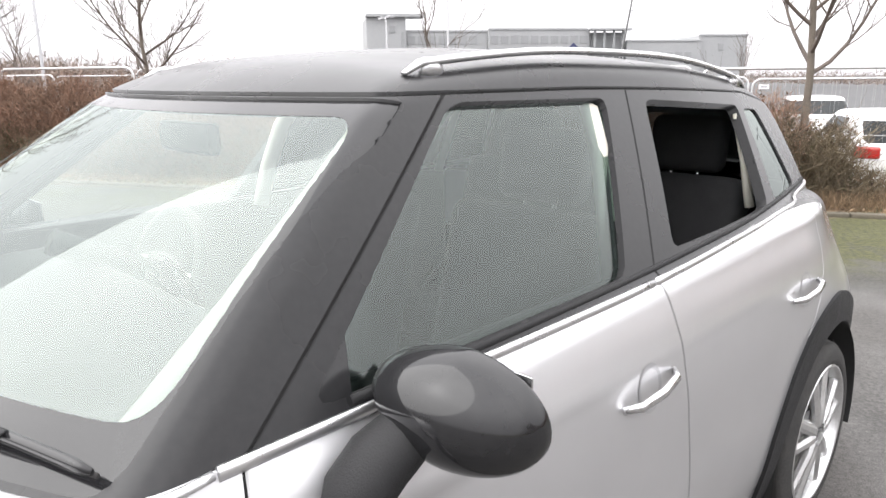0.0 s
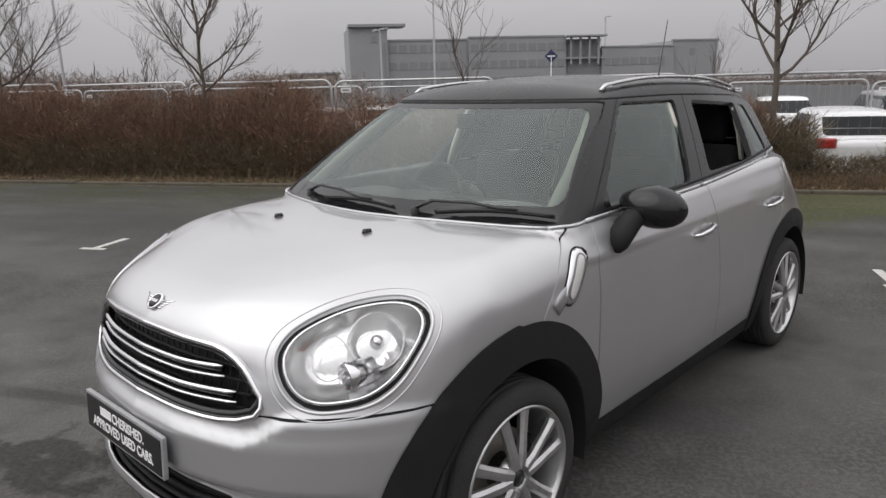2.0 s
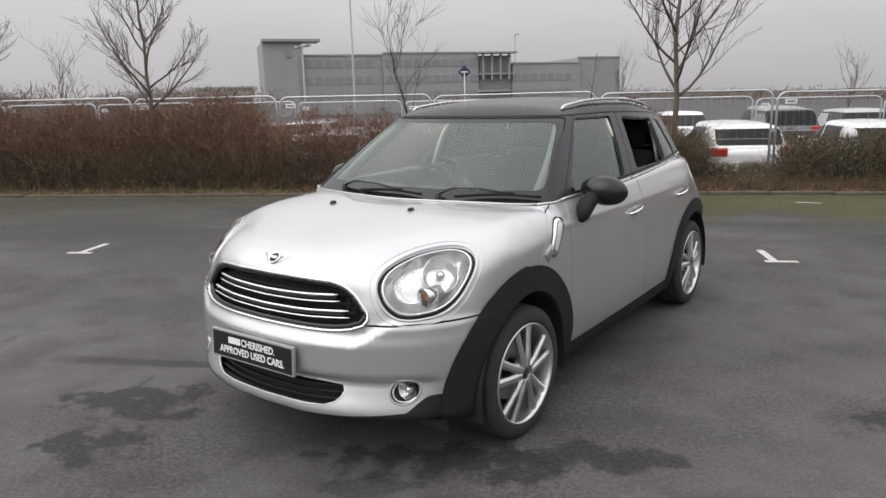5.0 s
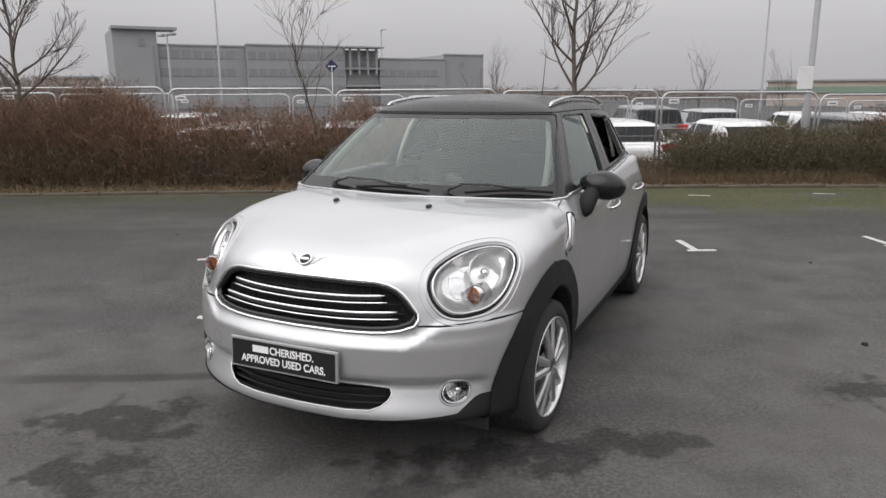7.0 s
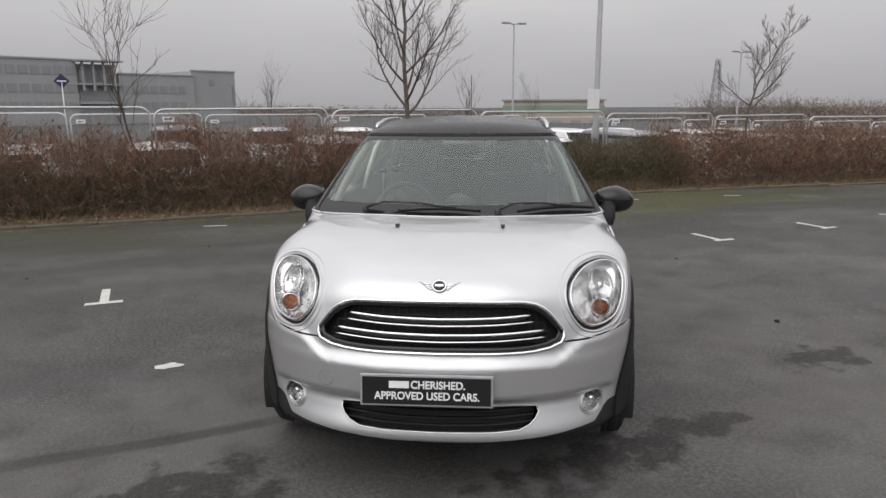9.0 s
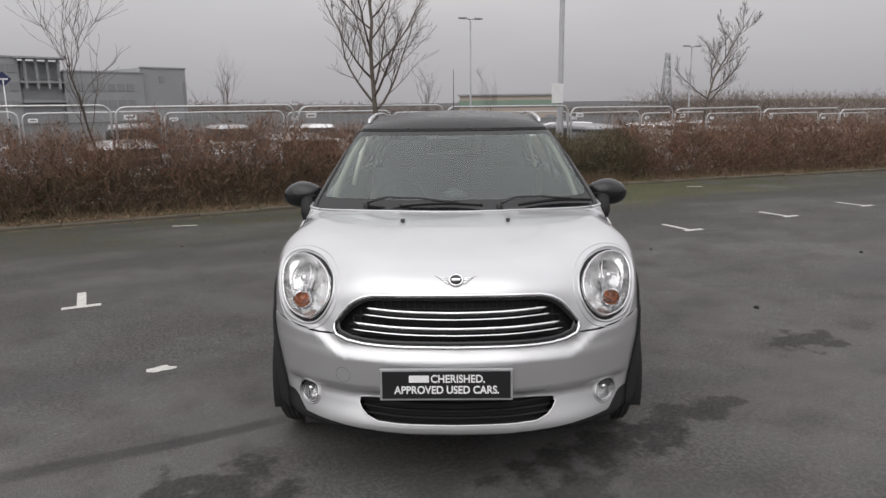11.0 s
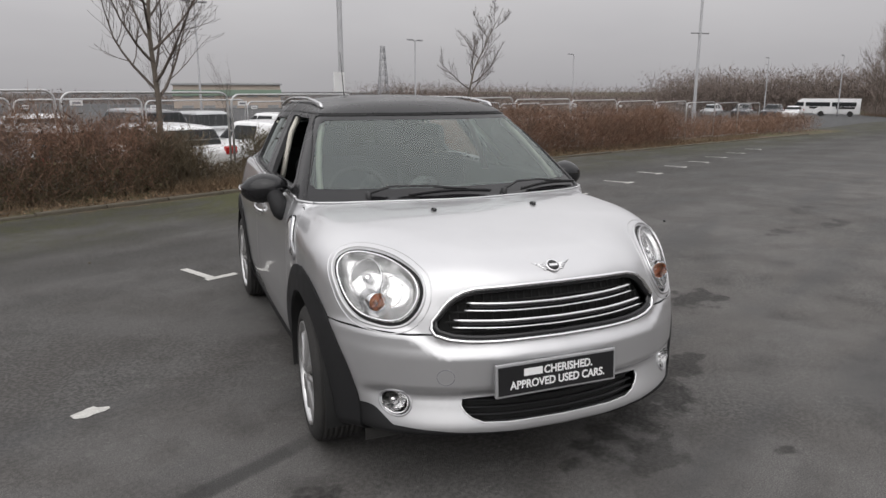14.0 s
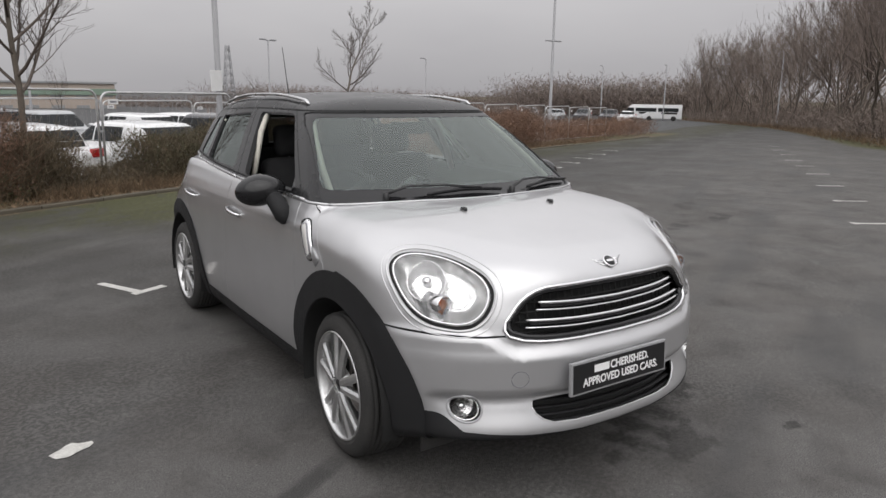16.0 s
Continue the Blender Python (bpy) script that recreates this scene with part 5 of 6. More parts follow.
def seat(x, y, bench=False):
    ob = new("front_seat" if not bench else "rear_seat")
    ob.parent = cabin
    tagged(ob, "black cloth seat with separate headrest")
    wide = 0.25 if not bench else 0.62

    def cushion(name, size, at, tilt, bevel):
        b_ = box_bm(size, (0, 0, 0), bevel, None, 4)
        b_.transform(pose(at[0], at[1], at[2], tilt, 0, 0))
        return part(name, b_, M_seat, ob, smooth=True)
    cushion("seat_cushion", (wide * 2, 0.50, 0.16), (x, y, 0.56), -6, 0.06)
    cushion("backrest", (wide * 1.96, 0.15, 0.62), (x, y + 0.27, 0.88), -14, 0.06)
    for hx in ((x,) if not bench else (-0.36, 0.36)):
        cushion("headrest", (0.27, 0.11, 0.20), (hx, y + 0.40, 1.285), -8, 0.05)
        for s_ in (-0.05, 0.05):
            bar("headrest_post", [(hx + s_, y + 0.36, 1.12), (hx + s_, y + 0.395, 1.24)], 0.006, M_chrome, ob)


seat(-0.36, 0.02)
seat(0.36, 0.02)
seat(0.0, 0.88, True)
part("rear_mirror", box_bm((0.24, 0.03, 0.07), (0.0, -0.42, 1.40), 0.014, None, 3), M_gloss_black, cabin, smooth=True)
part("parcel_shelf", box_bm((1.10, 0.45, 0.02), (0, 1.45, 1.06), 0.008), M_dash, cabin)
part("windscreen_sticker", box_bm((0.028, 0.002, 0.016), (0, 0, 0), 0.0005, pose(-0.545, -0.345, 1.447, -32, 0, -16)), M_letter, car)

# ---- markings, kerb, fence, hedge, trees, parked cars, buildings ----
def gz(u, v):
    return float(height(min(u, 130.0), v))


def strip_mesh(pieces, z=0.004):
    """Flat painted quads given in lot places, a hair above the ground."""
    vs, fs = [], []
    for quad in pieces:
        n = len(vs)
        vs += [lot(u, v, gz(u, v) + z) for u, v in quad]
        fs.append(tuple(range(n, n + len(quad))))
    return vs, fs


def bay_mark(u, v, ang=0.0, stem=0.5, head=0.30, w=0.075, shift=0.0):
    """A T mark: a short head along the row and a stem into the bay."""
    c, s = math.cos(ang), math.sin(ang)
    rot = lambda a, b: (u + a * c - b * s, v + a * s + b * c)
    h = head / 2
    ragged = random.uniform(-0.012, 0.012)
    quads = [[rot(-h + shift, -w / 2), rot(h + shift, -w / 2 + ragged), rot(h + shift - ragged, w / 2), rot(-h + shift, w / 2)],
             [rot(-w / 2, w / 2), rot(w / 2, w / 2), rot(w / 2 + ragged, stem), rot(-w / 2, stem - ragged)]]
    vs, fs = strip_mesh(quads)
    return tagged(mesh_object("bay_marking", vs, fs, M_white, smooth=False), "worn white painted T marking on the asphalt", "road marking", "bay markings", "structure")


for u, v, sh in ((-7.3, 2.2, 0), (-4.9, 2.28, 0), (-2.45, 2.14, 0), (-0.12, 2.2, 0.08), (2.43, 2.18, 0.06), (4.58, 2.27, 0.05), (6.68, 2.46, 0.04), (8.75, 2.68, 0.03), (10.85, 3.04, 0), (12.8, 3.3, 0), (14.6, 3.45, 0), (16.6, 3.75, 0), (18.9, 4.0, 0), (21.4, 4.3, 0)):
    bay_mark(u, v, 0.05 if u > 5 else 0.0, shift=sh)
for u, v in ((7.11, -2.89), (9.76, -2.66), (12.52, -2.34), (15.67, -2.02), (18.49, -1.64), (21.05, -1.24), (24.44, -0.85), (27.8, -0.36), (31.5, 0.15)):
    bay_mark(u, v, math.pi + 0.55, 0.52, 0.14)
for u, v in ((3.96, 5.92), (5.99, 6.02), (-1.2, 5.95), (8.3, 5.9)):
    vs, fs = strip_mesh([[(u - 0.16, v - 0.02), (u + 0.16, v - 0.10), (u + 0.17, v - 0.05), (u - 0.15, v + 0.03)]])
    tagged(mesh_object("bay_end_marking", vs, fs, M_white, smooth=False), "worn white line end by the kerb", "road marking", "bay markings", "structure")
# a splash of white paint on the asphalt
a = np.linspace(0, 2 * np.pi, 18, endpoint=False)
rad = 0.5 + 0.28 * np.array([noise.noise(Vector((math.cos(q) * 1.3, math.sin(q) * 1.3, 4.2))) for q in a])
vs, fs = strip_mesh([[(-1.99 + 0.17 * r_ * math.cos(q), 0.295 + 0.11 * r_ * math.sin(q)) for q, r_ in zip(a, rad)]])
tagged(mesh_object("paint_splash", vs, fs, M_white, smooth=False), "irregular white paint splash on the asphalt", "paint mark", kind="structure")

# pebbles and litter on the asphalt
for u, v, s_ in ((2.45, -0.55, 0.022), (-3.2, 3.4, 0.02), (1.35, -3.1, 0.015), (5.2, 0.4, 0.02), (-5.6, 1.4, 0.018), (-1.4, 4.4, 0.02), (3.3, 1.6, 0.014), (-0.6, 3.6, 0.015)):
    bm = bmesh.new()
    bmesh.ops.create_icosphere(bm, subdivisions=2, radius=s_)
    for q in bm.verts:
        q.co *= 1 + 0.25 * noise.noise(q.co * 60)
        q.co.z *= 0.6
    ob = part("pebble", bm, M_kerb if u < 2 else M_dark, None)
    ob.matrix_world = Matrix.Translation(lot(u, v, gz(u, v) + s_ * 0.4))
    tagged(ob, "small dark stone lying on the asphalt", "stone", "loose stones")

# kerb stones
kerb = thing("kerb", "weathered mossy concrete kerb along the hedge", "kerb", kind="structure")
bm = box_bm((0.905, 0.125, 0.24), (0, 0, -0.03), 0.018)
me = bpy.data.meshes.new("kerb_stone")
bm.to_mesh(me)
bm.free()
me.materials.append(M_kerb)
for i in range(58):
    u = -16 + 0.915 * i
    ob = new("kerb_stone", me)
    ob.parent = kerb
    ob.matrix_local = Matrix.Translation(lot(u, 6.72 + random.uniform(-0.006, 0.006), gz(u, 6.5) - 0.045 + random.uniform(-0.010, 0.010))) @ pose(0, 0, 0, 0, 0, 27 + random.uniform(-0.5, 0.5))

# round-topped fence panels in two rows
def fence_panel(width, tall):
    ob = thing("fence_panel", "galvanised tubular temporary fence panel with rounded top corners", "fence", "fence panels")
    h, r = width / 2 - 0.03, 0.16
    pts = [(-h, 0, 0.0), (-h, 0, tall - r)]
    pts += [(-h + r - r * math.cos(q), 0, tall - r + r * math.sin(q)) for q in np.linspace(0.2, math.pi / 2, 5)]
    pts += [(h - r + r * math.sin(q), 0, tall - r + r * math.cos(q)) for q in np.linspace(0.0, math.pi / 2 - 0.2, 5)]
    pts += [(h, 0, tall - r), (h, 0, 0.0)]
    v, f = tube(pts, 0.021, sides=8, up=(0, 1, 0))
    mesh_object("frame", v, f, M_galv, ob)
    for z_, r_ in ((0.30, 0.017), (tall * 0.52, 0.006)):
        v, f = tube([(-h, 0, z_), (h, 0, z_)], r_, sides=6)
        mesh_object("cross_rail", v, f, M_galv, ob)
    wires = merge([tube([(x_, 0.0, 0.30), (x_, 0.0, tall - 0.02)], 0.0009, sides=3, caps=False) for x_ in np.arange(-h + 0.15, h - 0.1, 0.15)])
    mesh_object("wire_mesh", wires[0], wires[1], M_galv, ob)
    part("foot", box_bm((0.16, 0.55, 0.09), (-h, 0, 0.03), 0.02), M_kerb, ob)
    part("clamp", box_bm((0.09, 0.03, 0.035), (-h - 0.03, 0, tall * 0.62), 0.006), M_galv, ob)
    part("name_plate", box_bm((0.20, 0.006, 0.085), (-h + 0.22, -0.024, tall - 0.16), 0.002), M_sign, ob, "white name plate")
    part("plate_bar", box_bm((0.13, 0.003, 0.028), (-h + 0.22, -0.029, tall - 0.16), 0.0008), M_gap, ob)
    return ob


first = fence_panel(3.03, 1.76)
spots = [(-0.36 + 3.05 * k, 8.62, 0.0) for k in range(-6, 12)]
tops = lambda u: 1.60 - 0.0125 * (u - 1) if u < 4 else 1.565 - 0.0205 * (u - 4)
for i, (u, v, _) in enumerate(spots):
    m = Matrix.Translation(lot(u, v, tops(u) - 1.76)) @ pose(0, 0, 0, 0, random.uniform(-0.3, 0.3), 27 + random.uniform(-1, 1))
    if i == 0:
        first.matrix_world = m
    else:
        copy_thing(first, m)
second = fence_panel(3.03, 1.70)
for i, k in enumerate(range(-6, 9)):
    u = 0.9 + 3.05 * k
    m = Matrix.Translation(lot(u, 14.6, tops(u) - 1.86)) @ pose(0, 0, 0, 0, 0, 27 + random.uniform(-1, 1))
    if i == 0:
        second.matrix_world = m
    else:
        copy_thing(second, m)


# ---- shrubs: ribbons for twigs and small quads for dead leaves ----
def ribbons(rng, start, way, length, width, bend=0.25):
    n = len(start)
    way = way / np.linalg.norm(way, axis=1, keepdims=True)
    side = np.cross(way, rng.normal(size=(n, 3)))
    side /= np.linalg.norm(side, axis=1, keepdims=True) + 1e-9
    mid = start + way * (length * 0.5)[:, None] + rng.normal(size=(n, 3)) * (length * bend * 0.18)[:, None]
    end = start + way * length[:, None] + rng.normal(size=(n, 3)) * (length * bend * 0.35)[:, None]
    w = side * width[:, None]
    v = np.stack([start - w, start + w, mid - w * 0.8, mid + w * 0.8, end - w * 0.15, end + w * 0.15], 1).reshape(-1, 3)
    b = np.arange(n)[:, None] * 6
    return v, np.concatenate([b + [0, 1, 3, 2], b + [2, 3, 5, 4]])


def quads_at(rng, p, size):
    n = len(p)
    a = rng.normal(size=(n, 3))
    a /= np.linalg.norm(a, axis=1, keepdims=True)
    b = np.cross(a, rng.normal(size=(n, 3)))
    b /= np.linalg.norm(b, axis=1, keepdims=True)
    s = size[:, None]
    v = np.stack([p - a * s - b * s * 0.1, p + b * s * 0.55, p + a * s + b * s * 0.1, p - b * s * 0.55], 1).reshape(-1, 3)
    return v, np.arange(n)[:, None] * 4 + [0, 1, 2, 3]


def lot_np(u, v, z):
    return np.stack([UX * u - UY * v, UY * u + UX * v, z], 1)


def wave(u, k, seed):
    return np.array([noise.noise(Vector((q * k, seed, 0.3))) for q in u])


def hedge(name, u0, u1, tall, count, leaves, mats, label, seed, v0=7.25, v1=8.5, lean=0.62, thin=1.0, base_z=0.0):
    rng = np.random.default_rng(seed)
    u = rng.uniform(u0, u1, count)
    v = rng.uniform(v0, v1, count)
    g = height(u, v)
    top = tall * (1 + 0.22 * wave(u, 0.9, seed) + 0.16 * wave(u, 3.1, seed + 7)) * (1 - 0.25 * ((v - (v0 + v1) / 2) / ((v1 - v0) / 2)) ** 2)
    z0 = rng.uniform(0.0, 0.82, count) * top
    length = np.minimum((top - z0) * rng.uniform(0.6, 1.15, count), rng.uniform(0.22, 0.62, count))
    way = np.stack([rng.normal(0, lean, count), rng.normal(-0.08, lean, count), rng.uniform(0.5, 1.1, count)], 1)
    way = np.stack([UX * way[:, 0] - UY * way[:, 1], UY * way[:, 0] + UX * way[:, 1], way[:, 2]], 1)
    a = ribbons(rng, lot_np(u, v, g + z0 + base_z), way, np.maximum(length, 0.12), rng.uniform(0.0022, 0.0052, count) * thin, 0.55)
    ob = tagged(mesh_object(name, a[0], a[1], mats[0], smooth=False), label, "shrub", kind="stuff")
    u = rng.uniform(u0, u1, leaves)
    v = rng.uniform(v0 - 0.05, v1, leaves)
    top = tall * (1 + 0.22 * wave(u, 0.9, seed) + 0.16 * wave(u, 3.1, seed + 7)) * (1 - 0.25 * ((v - (v0 + v1) / 2) / ((v1 - v0) / 2)) ** 2)
    z = rng.uniform(0.0, 1.0, leaves) ** 1.35 * top * 0.92
    q = quads_at(rng, lot_np(u, v, height(u, v) + z + base_z), rng.uniform(0.012, 0.030, leaves))
    tagged(mesh_object(name + "_leaves", q[0], q[1], mats[1], smooth=False), "withered leaves and undergrowth among the twigs", "shrub", kind="stuff")
    return ob


M_red_twig = pbr("reddish_brown_twigs", (0.235, 0.128, 0.084), (0.130, 0.085, 0.058), 1.2, 0.85, island=0.4)
M_red_leaf = pbr("withered_russet_leaves", (0.125, 0.075, 0.050), (0.070, 0.052, 0.036), 0.9, 0.9, island=0.5)
M_olive_twig = pbr("olive_twigs", (0.13, 0.098, 0.060), (0.080, 0.064, 0.040), 1.2, 0.85, island=0.4)
M_olive_leaf = pbr("olive_leaves", (0.085, 0.080, 0.038), (0.050, 0.050, 0.022), 0.9, 0.85, island=0.5)
M_straw = pbr("dry_straw", (0.190, 0.128, 0.074), (0.105, 0.072, 0.044), 2.0, 0.9, island=0.4)
hedge("red_hedge", -17.0, -5.0, 1.70, 62000, 26000, (M_red_twig, M_red_leaf), "dense reddish-brown bare winter hedge along the kerb", 3, v0=7.55, v1=8.6, thin=0.8)
hedge("thin_red_hedge", -5.4, 2.35, 1.50, 21000, 8500, (M_red_twig, M_red_leaf), "thinner reddish-brown winter hedge with gaps", 13, v0=7.35, v1=8.5, thin=0.8)
hedge("hedge_base", -17.0, 2.9, 0.86, 22000, 20000, (M_olive_twig, M_olive_leaf), "olive-brown lower twigs at the foot of the hedge", 4, v0=7.35, v1=8.3)
hedge("sparse_hedge", 2.1, 2.95, 1.15, 3000, 900, (M_olive_twig, M_red_leaf), "bare brown bush with gaps beside the kerb", 5)
hedge("low_scrub", 2.8, 4.6, 0.42, 2600, 900, (M_olive_twig, M_red_leaf), "low dry scrub beside the kerb", 15)
hedge("green_shrub", 4.2, 8.4, 1.05, 11000, 14000, (M_olive_twig, M_olive_leaf), "olive-green bushy shrub beside the kerb", 6)
hedge("dark_hedge", 8.0, 22.0, 1.38, 26000, 26000, (M_red_twig, M_red_leaf), "dark russet hedge along the kerb", 8, base_z=0.0)
hedge("far_hedge", 22.0, 42.0, 1.15, 11000, 15000, (M_red_twig, M_red_leaf), "russet far end of the hedge", 9, v0=7.4, v1=11.0, thin=1.6)
# straw and dry grass at the hedge's foot
rng = np.random.default_rng(12)
n_ = 16000
u = np.where(rng.random(n_) < 0.45, rng.uniform(2.2, 7.5, n_), rng.uniform(-15, 30, n_))
v = rng.uniform(6.95, 7.6, n_)
w_ = np.stack([rng.normal(0, 0.5, n_), rng.normal(0, 0.5, n_), np.ones(n_)], 1)
tuft = ribbons(rng, lot_np(u, v, height(u, v)), w_, rng.uniform(0.06, 0.28, n_), np.full(n_, 0.0028))
tagged(mesh_object("dry_grass", tuft[0], tuft[1], M_straw, smooth=False), "straw-coloured dry grass tufts along the verge", "grass", kind="stuff")
n_ = 9000
u, v = rng.uniform(-15, 28, n_), 6.8 + np.abs(rng.normal(0, 0.3, n_))
lit = quads_at(rng, lot_np(u, v, height(u, v) + 0.035), rng.uniform(0.012, 0.028, n_))
tagged(mesh_object("leaf_litter", lit[0], lit[1], M_straw, smooth=False), "fallen brown leaves on the verge", "leaves", kind="stuff")


# ---- bare trees ----
def tree_mesh(seed, tall, trunk_r, fork, spread, levels, sides0=8, lean=(0, 0), kids=(6, 5, 4), min_r=0.0035):
    rng = random.Random(seed)
    trunk, crown = [], []

    def grow(p, d, length, r, level):
        n = 8 if level < 2 else 5
        pts, q, w = [p.copy()], p.copy(), d.copy()
        for i in range(n):
            w = (w + Vector((rng.gauss(0, 0.19), rng.gauss(0, 0.19), rng.gauss(0.07, 0.10))) + Vector((lean[0], lean[1], 0)) * 0.05).normalized()
            q = q + w * length / n
            pts.append(q.copy())
        radii = [max(min_r * 0.6, r * (1 - 0.72 * i / n)) for i in range(n + 1)]
        (trunk if level == 0 else crown).append(tube(pts, radii, sides=(sides0, 6, 4, 3, 3)[min(level, 4)], up=(0.3, 0.9, 0.1), caps=False))
        if level >= levels:
            return
        for k in range(kids[min(level, len(kids) - 1)]):
            t = rng.uniform(0.30 if level else fork, 0.98)
            j = min(n - 1, int(t * n))
            at = pts[j].lerp(pts[j + 1], t * n - j)
            ang, tilt = rng.uniform(0, 2 * math.pi), rng.uniform(0.35, 0.85) * spread
            side = Vector((math.cos(ang), math.sin(ang), 0))
            nd = (w * (1 - 0.55 * tilt) + side * tilt + Vector((0, 0, 0.12))).normalized()
            grow(at, nd, length * rng.uniform(0.42, 0.72) * (1 - 0.25 * t), max(min_r, radii[j] * rng.uniform(0.42, 0.68)), level + 1)
    grow(Vector((0, 0, -0.05)), Vector((lean[0] * 0.1, lean[1] * 0.1, 1)).normalized(), tall, trunk_r, 0)
    return merge(trunk), merge(crown)


def make_tree(name, seed, at, label, group="", crown_mat=None, **kw):
    t_, c_ = tree_mesh(seed, **kw)
    ob = thing(name, label, "tree", group, at=Matrix.Translation(at))
    mesh_object("trunk", t_[0], t_[1], M_bark, ob)
    mesh_object("crown", c_[0], c_[1], crown_mat or M_twig, ob)
    return ob


def leader_tree(seed, at, label, tall, first, reach, limbs, r0=0.07, bend=0.0, rise=0.55):
    """A trunk that carries on to the top, with long limbs that leave it at a wide angle and curve upwards."""
    rng = random.Random(seed)
    ob = thing("bare_tree", label, "tree", at=Matrix.Translation(at) @ pose(0, 0, 0, 0, 0, 27))
    crown = []

    def shoot(p, d, length, r, level, up):
        n = (9, 7, 5, 4)[level]
        pts, q, w = [p.copy()], p.copy(), d.normalized()
        for i in range(n):
            w = (w + Vector((rng.gauss(0, 0.10), rng.gauss(0, 0.10), up / n + rng.gauss(0, 0.06)))).normalized()
            q = q + w * length / n
            pts.append(q.copy())
        radii = [max(0.0026, r * (1 - 0.78 * i / n)) for i in range(n + 1)]
        crown.append(tube(pts, radii, sides=(8, 6, 4, 3)[level], up=(0.3, 0.9, 0.1), caps=False))
        if level == 3:
            return
        kids = (0, 11, 7, 0)[level]
        for k in range(kids):
            t = 0.22 + 0.74 * (k + rng.random()) / kids
            j = min(n - 1, int(t * n))
            here, way = pts[j].lerp(pts[j + 1], t * n - j), (pts[j + 1] - pts[j]).normalized()
            side = way.cross(Vector((rng.gauss(0, 1), rng.gauss(0, 1), rng.gauss(0, 1)))).normalized()
            shoot(here, way * 0.80 + side * rng.uniform(0.45, 0.85) + Vector((0, 0, 0.10)), length * rng.uniform(0.30, 0.52) * (1.1 - 0.5 * t), radii[j] * rng.uniform(0.42, 0.62), level + 1, up * 0.7)

    steps = 14
    axis = [Vector((bend * (max(0.0, k / steps * tall - first) / (tall - first)) ** 1.4 + rng.gauss(0, 0.02), rng.gauss(0, 0.02), -0.1 + (tall + 0.1) * k / steps)) for k in range(steps + 1)]
    radius = lambda z: max(0.006, r0 * (1.12 - 0.12 * min(1, z / 0.4)) * (1 - 0.20 * min(1, z / first)) * (1 - 0.86 * max(0.0, z - first) / (tall - first)))
    v_, f_ = tube(axis, [radius(p.z) for p in axis], sides=10, up=(0, 1, 0))
    mesh_object("trunk", v_, f_, M_bark, ob)
    for k in range(limbs):
        t = k / (limbs - 1)
        z = first + (tall - first) * 0.80 * t ** 1.15
        j = min(steps - 1, int((z + 0.1) / (tall + 0.1) * steps))
        here = axis[j].lerp(axis[j + 1], (z + 0.1) / (tall + 0.1) * steps - j)
        ang = 2.4 * k + rng.uniform(-0.35, 0.35)
        way = Vector((math.cos(ang), math.sin(ang), rise + 0.55 * t))
        shoot(here, way, reach * (1.45 - 0.75 * t) * rng.uniform(0.85, 1.12), min(0.66 * radius(z), 0.030), 1, 0.75)
    v_, f_ = merge(crown)
    mesh_object("crown", v_, f_, M_twig, ob)
    return ob


leader_tree(5, lot(2.38, 7.83, 0.0), "bare winter tree with wide curving limbs behind the kerb", 5.4, 1.50, 1.38, 19, 0.054)
leader_tree(9, lot(-7.2, 7.95, 0.05), "slender bare winter tree in the hedge", 4.8, 1.45, 1.25, 17, 0.044)
leader_tree(14, lot(-12.2, 8.3, 0.1), "bare winter tree at the end of the hedge", 4.6, 1.25, 1.6, 17, 0.05)
leader_tree(23, lot(11.55, 8.82, gz(11.6, 8.8)), "small wind-bent bare tree in the hedge", 3.9, 1.6, 0.95, 12, 0.036, 1.5)
for s_, (u, v, h_) in enumerate(((3.7, 30.5, 3.6), (-2.2, 8.3, 2.5), (13.5, 30.0, 3.2), (19.5, 34.0, 3.2), (17.5, 12.0, 2.4), (24.5, 24.0, 3.0), (-20.0, 24.0, 4.2), (-23.0, 20.0, 4.4), (-30.0, 26.0, 5.5), (-9.8, 11.5, 2.6))):
    make_tree("sapling", 40 + s_, lot(u, v, gz(u, v)), "thin bare sapling beyond the fence", "saplings", tall=h_, trunk_r=0.008 + 0.007 * h_, fork=0.3, spread=0.6, levels=2, kids=(12, 7), min_r=0.0035)

# the wood along the road: three shapes of tree, copied
wood_u = curve_fn((30, -7.5), (39, -4.5), (71, 1.4), (100, 10.5), (130, 22.0))
protos = []
for k in range(4):
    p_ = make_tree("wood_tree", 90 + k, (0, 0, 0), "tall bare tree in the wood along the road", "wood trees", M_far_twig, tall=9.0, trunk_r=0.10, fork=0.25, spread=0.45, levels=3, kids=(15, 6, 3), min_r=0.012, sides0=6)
    protos.append(p_)
rng = random.Random(5)
for i in range(84):
    u = 31 + 98 * (i / 84) ** 1.15 + rng.uniform(-0.8, 0.8)
    back = rng.choice((0.0, 0.0, 2.5, 5.0, 8.0))
    v = float(wood_u(np.array([u]))[0]) - back - rng.uniform(0, 1.0)
    k = rng.uniform(0.78, 1.15) * (0.85 if u < 45 else 1.0)
    m = Matrix.Translation(lot(u, v, gz(u, 0) - 0.1)) @ pose(0, 0, 0, 0, 0, rng.uniform(0, 360)) @ Matrix.Diagonal((k, k, k, 1))
    src = protos[i % 4]
    if i < 4:
        src.matrix_world = m
    else:
        c = copy_thing(src, Matrix.Identity(4))
        c.matrix_world = m


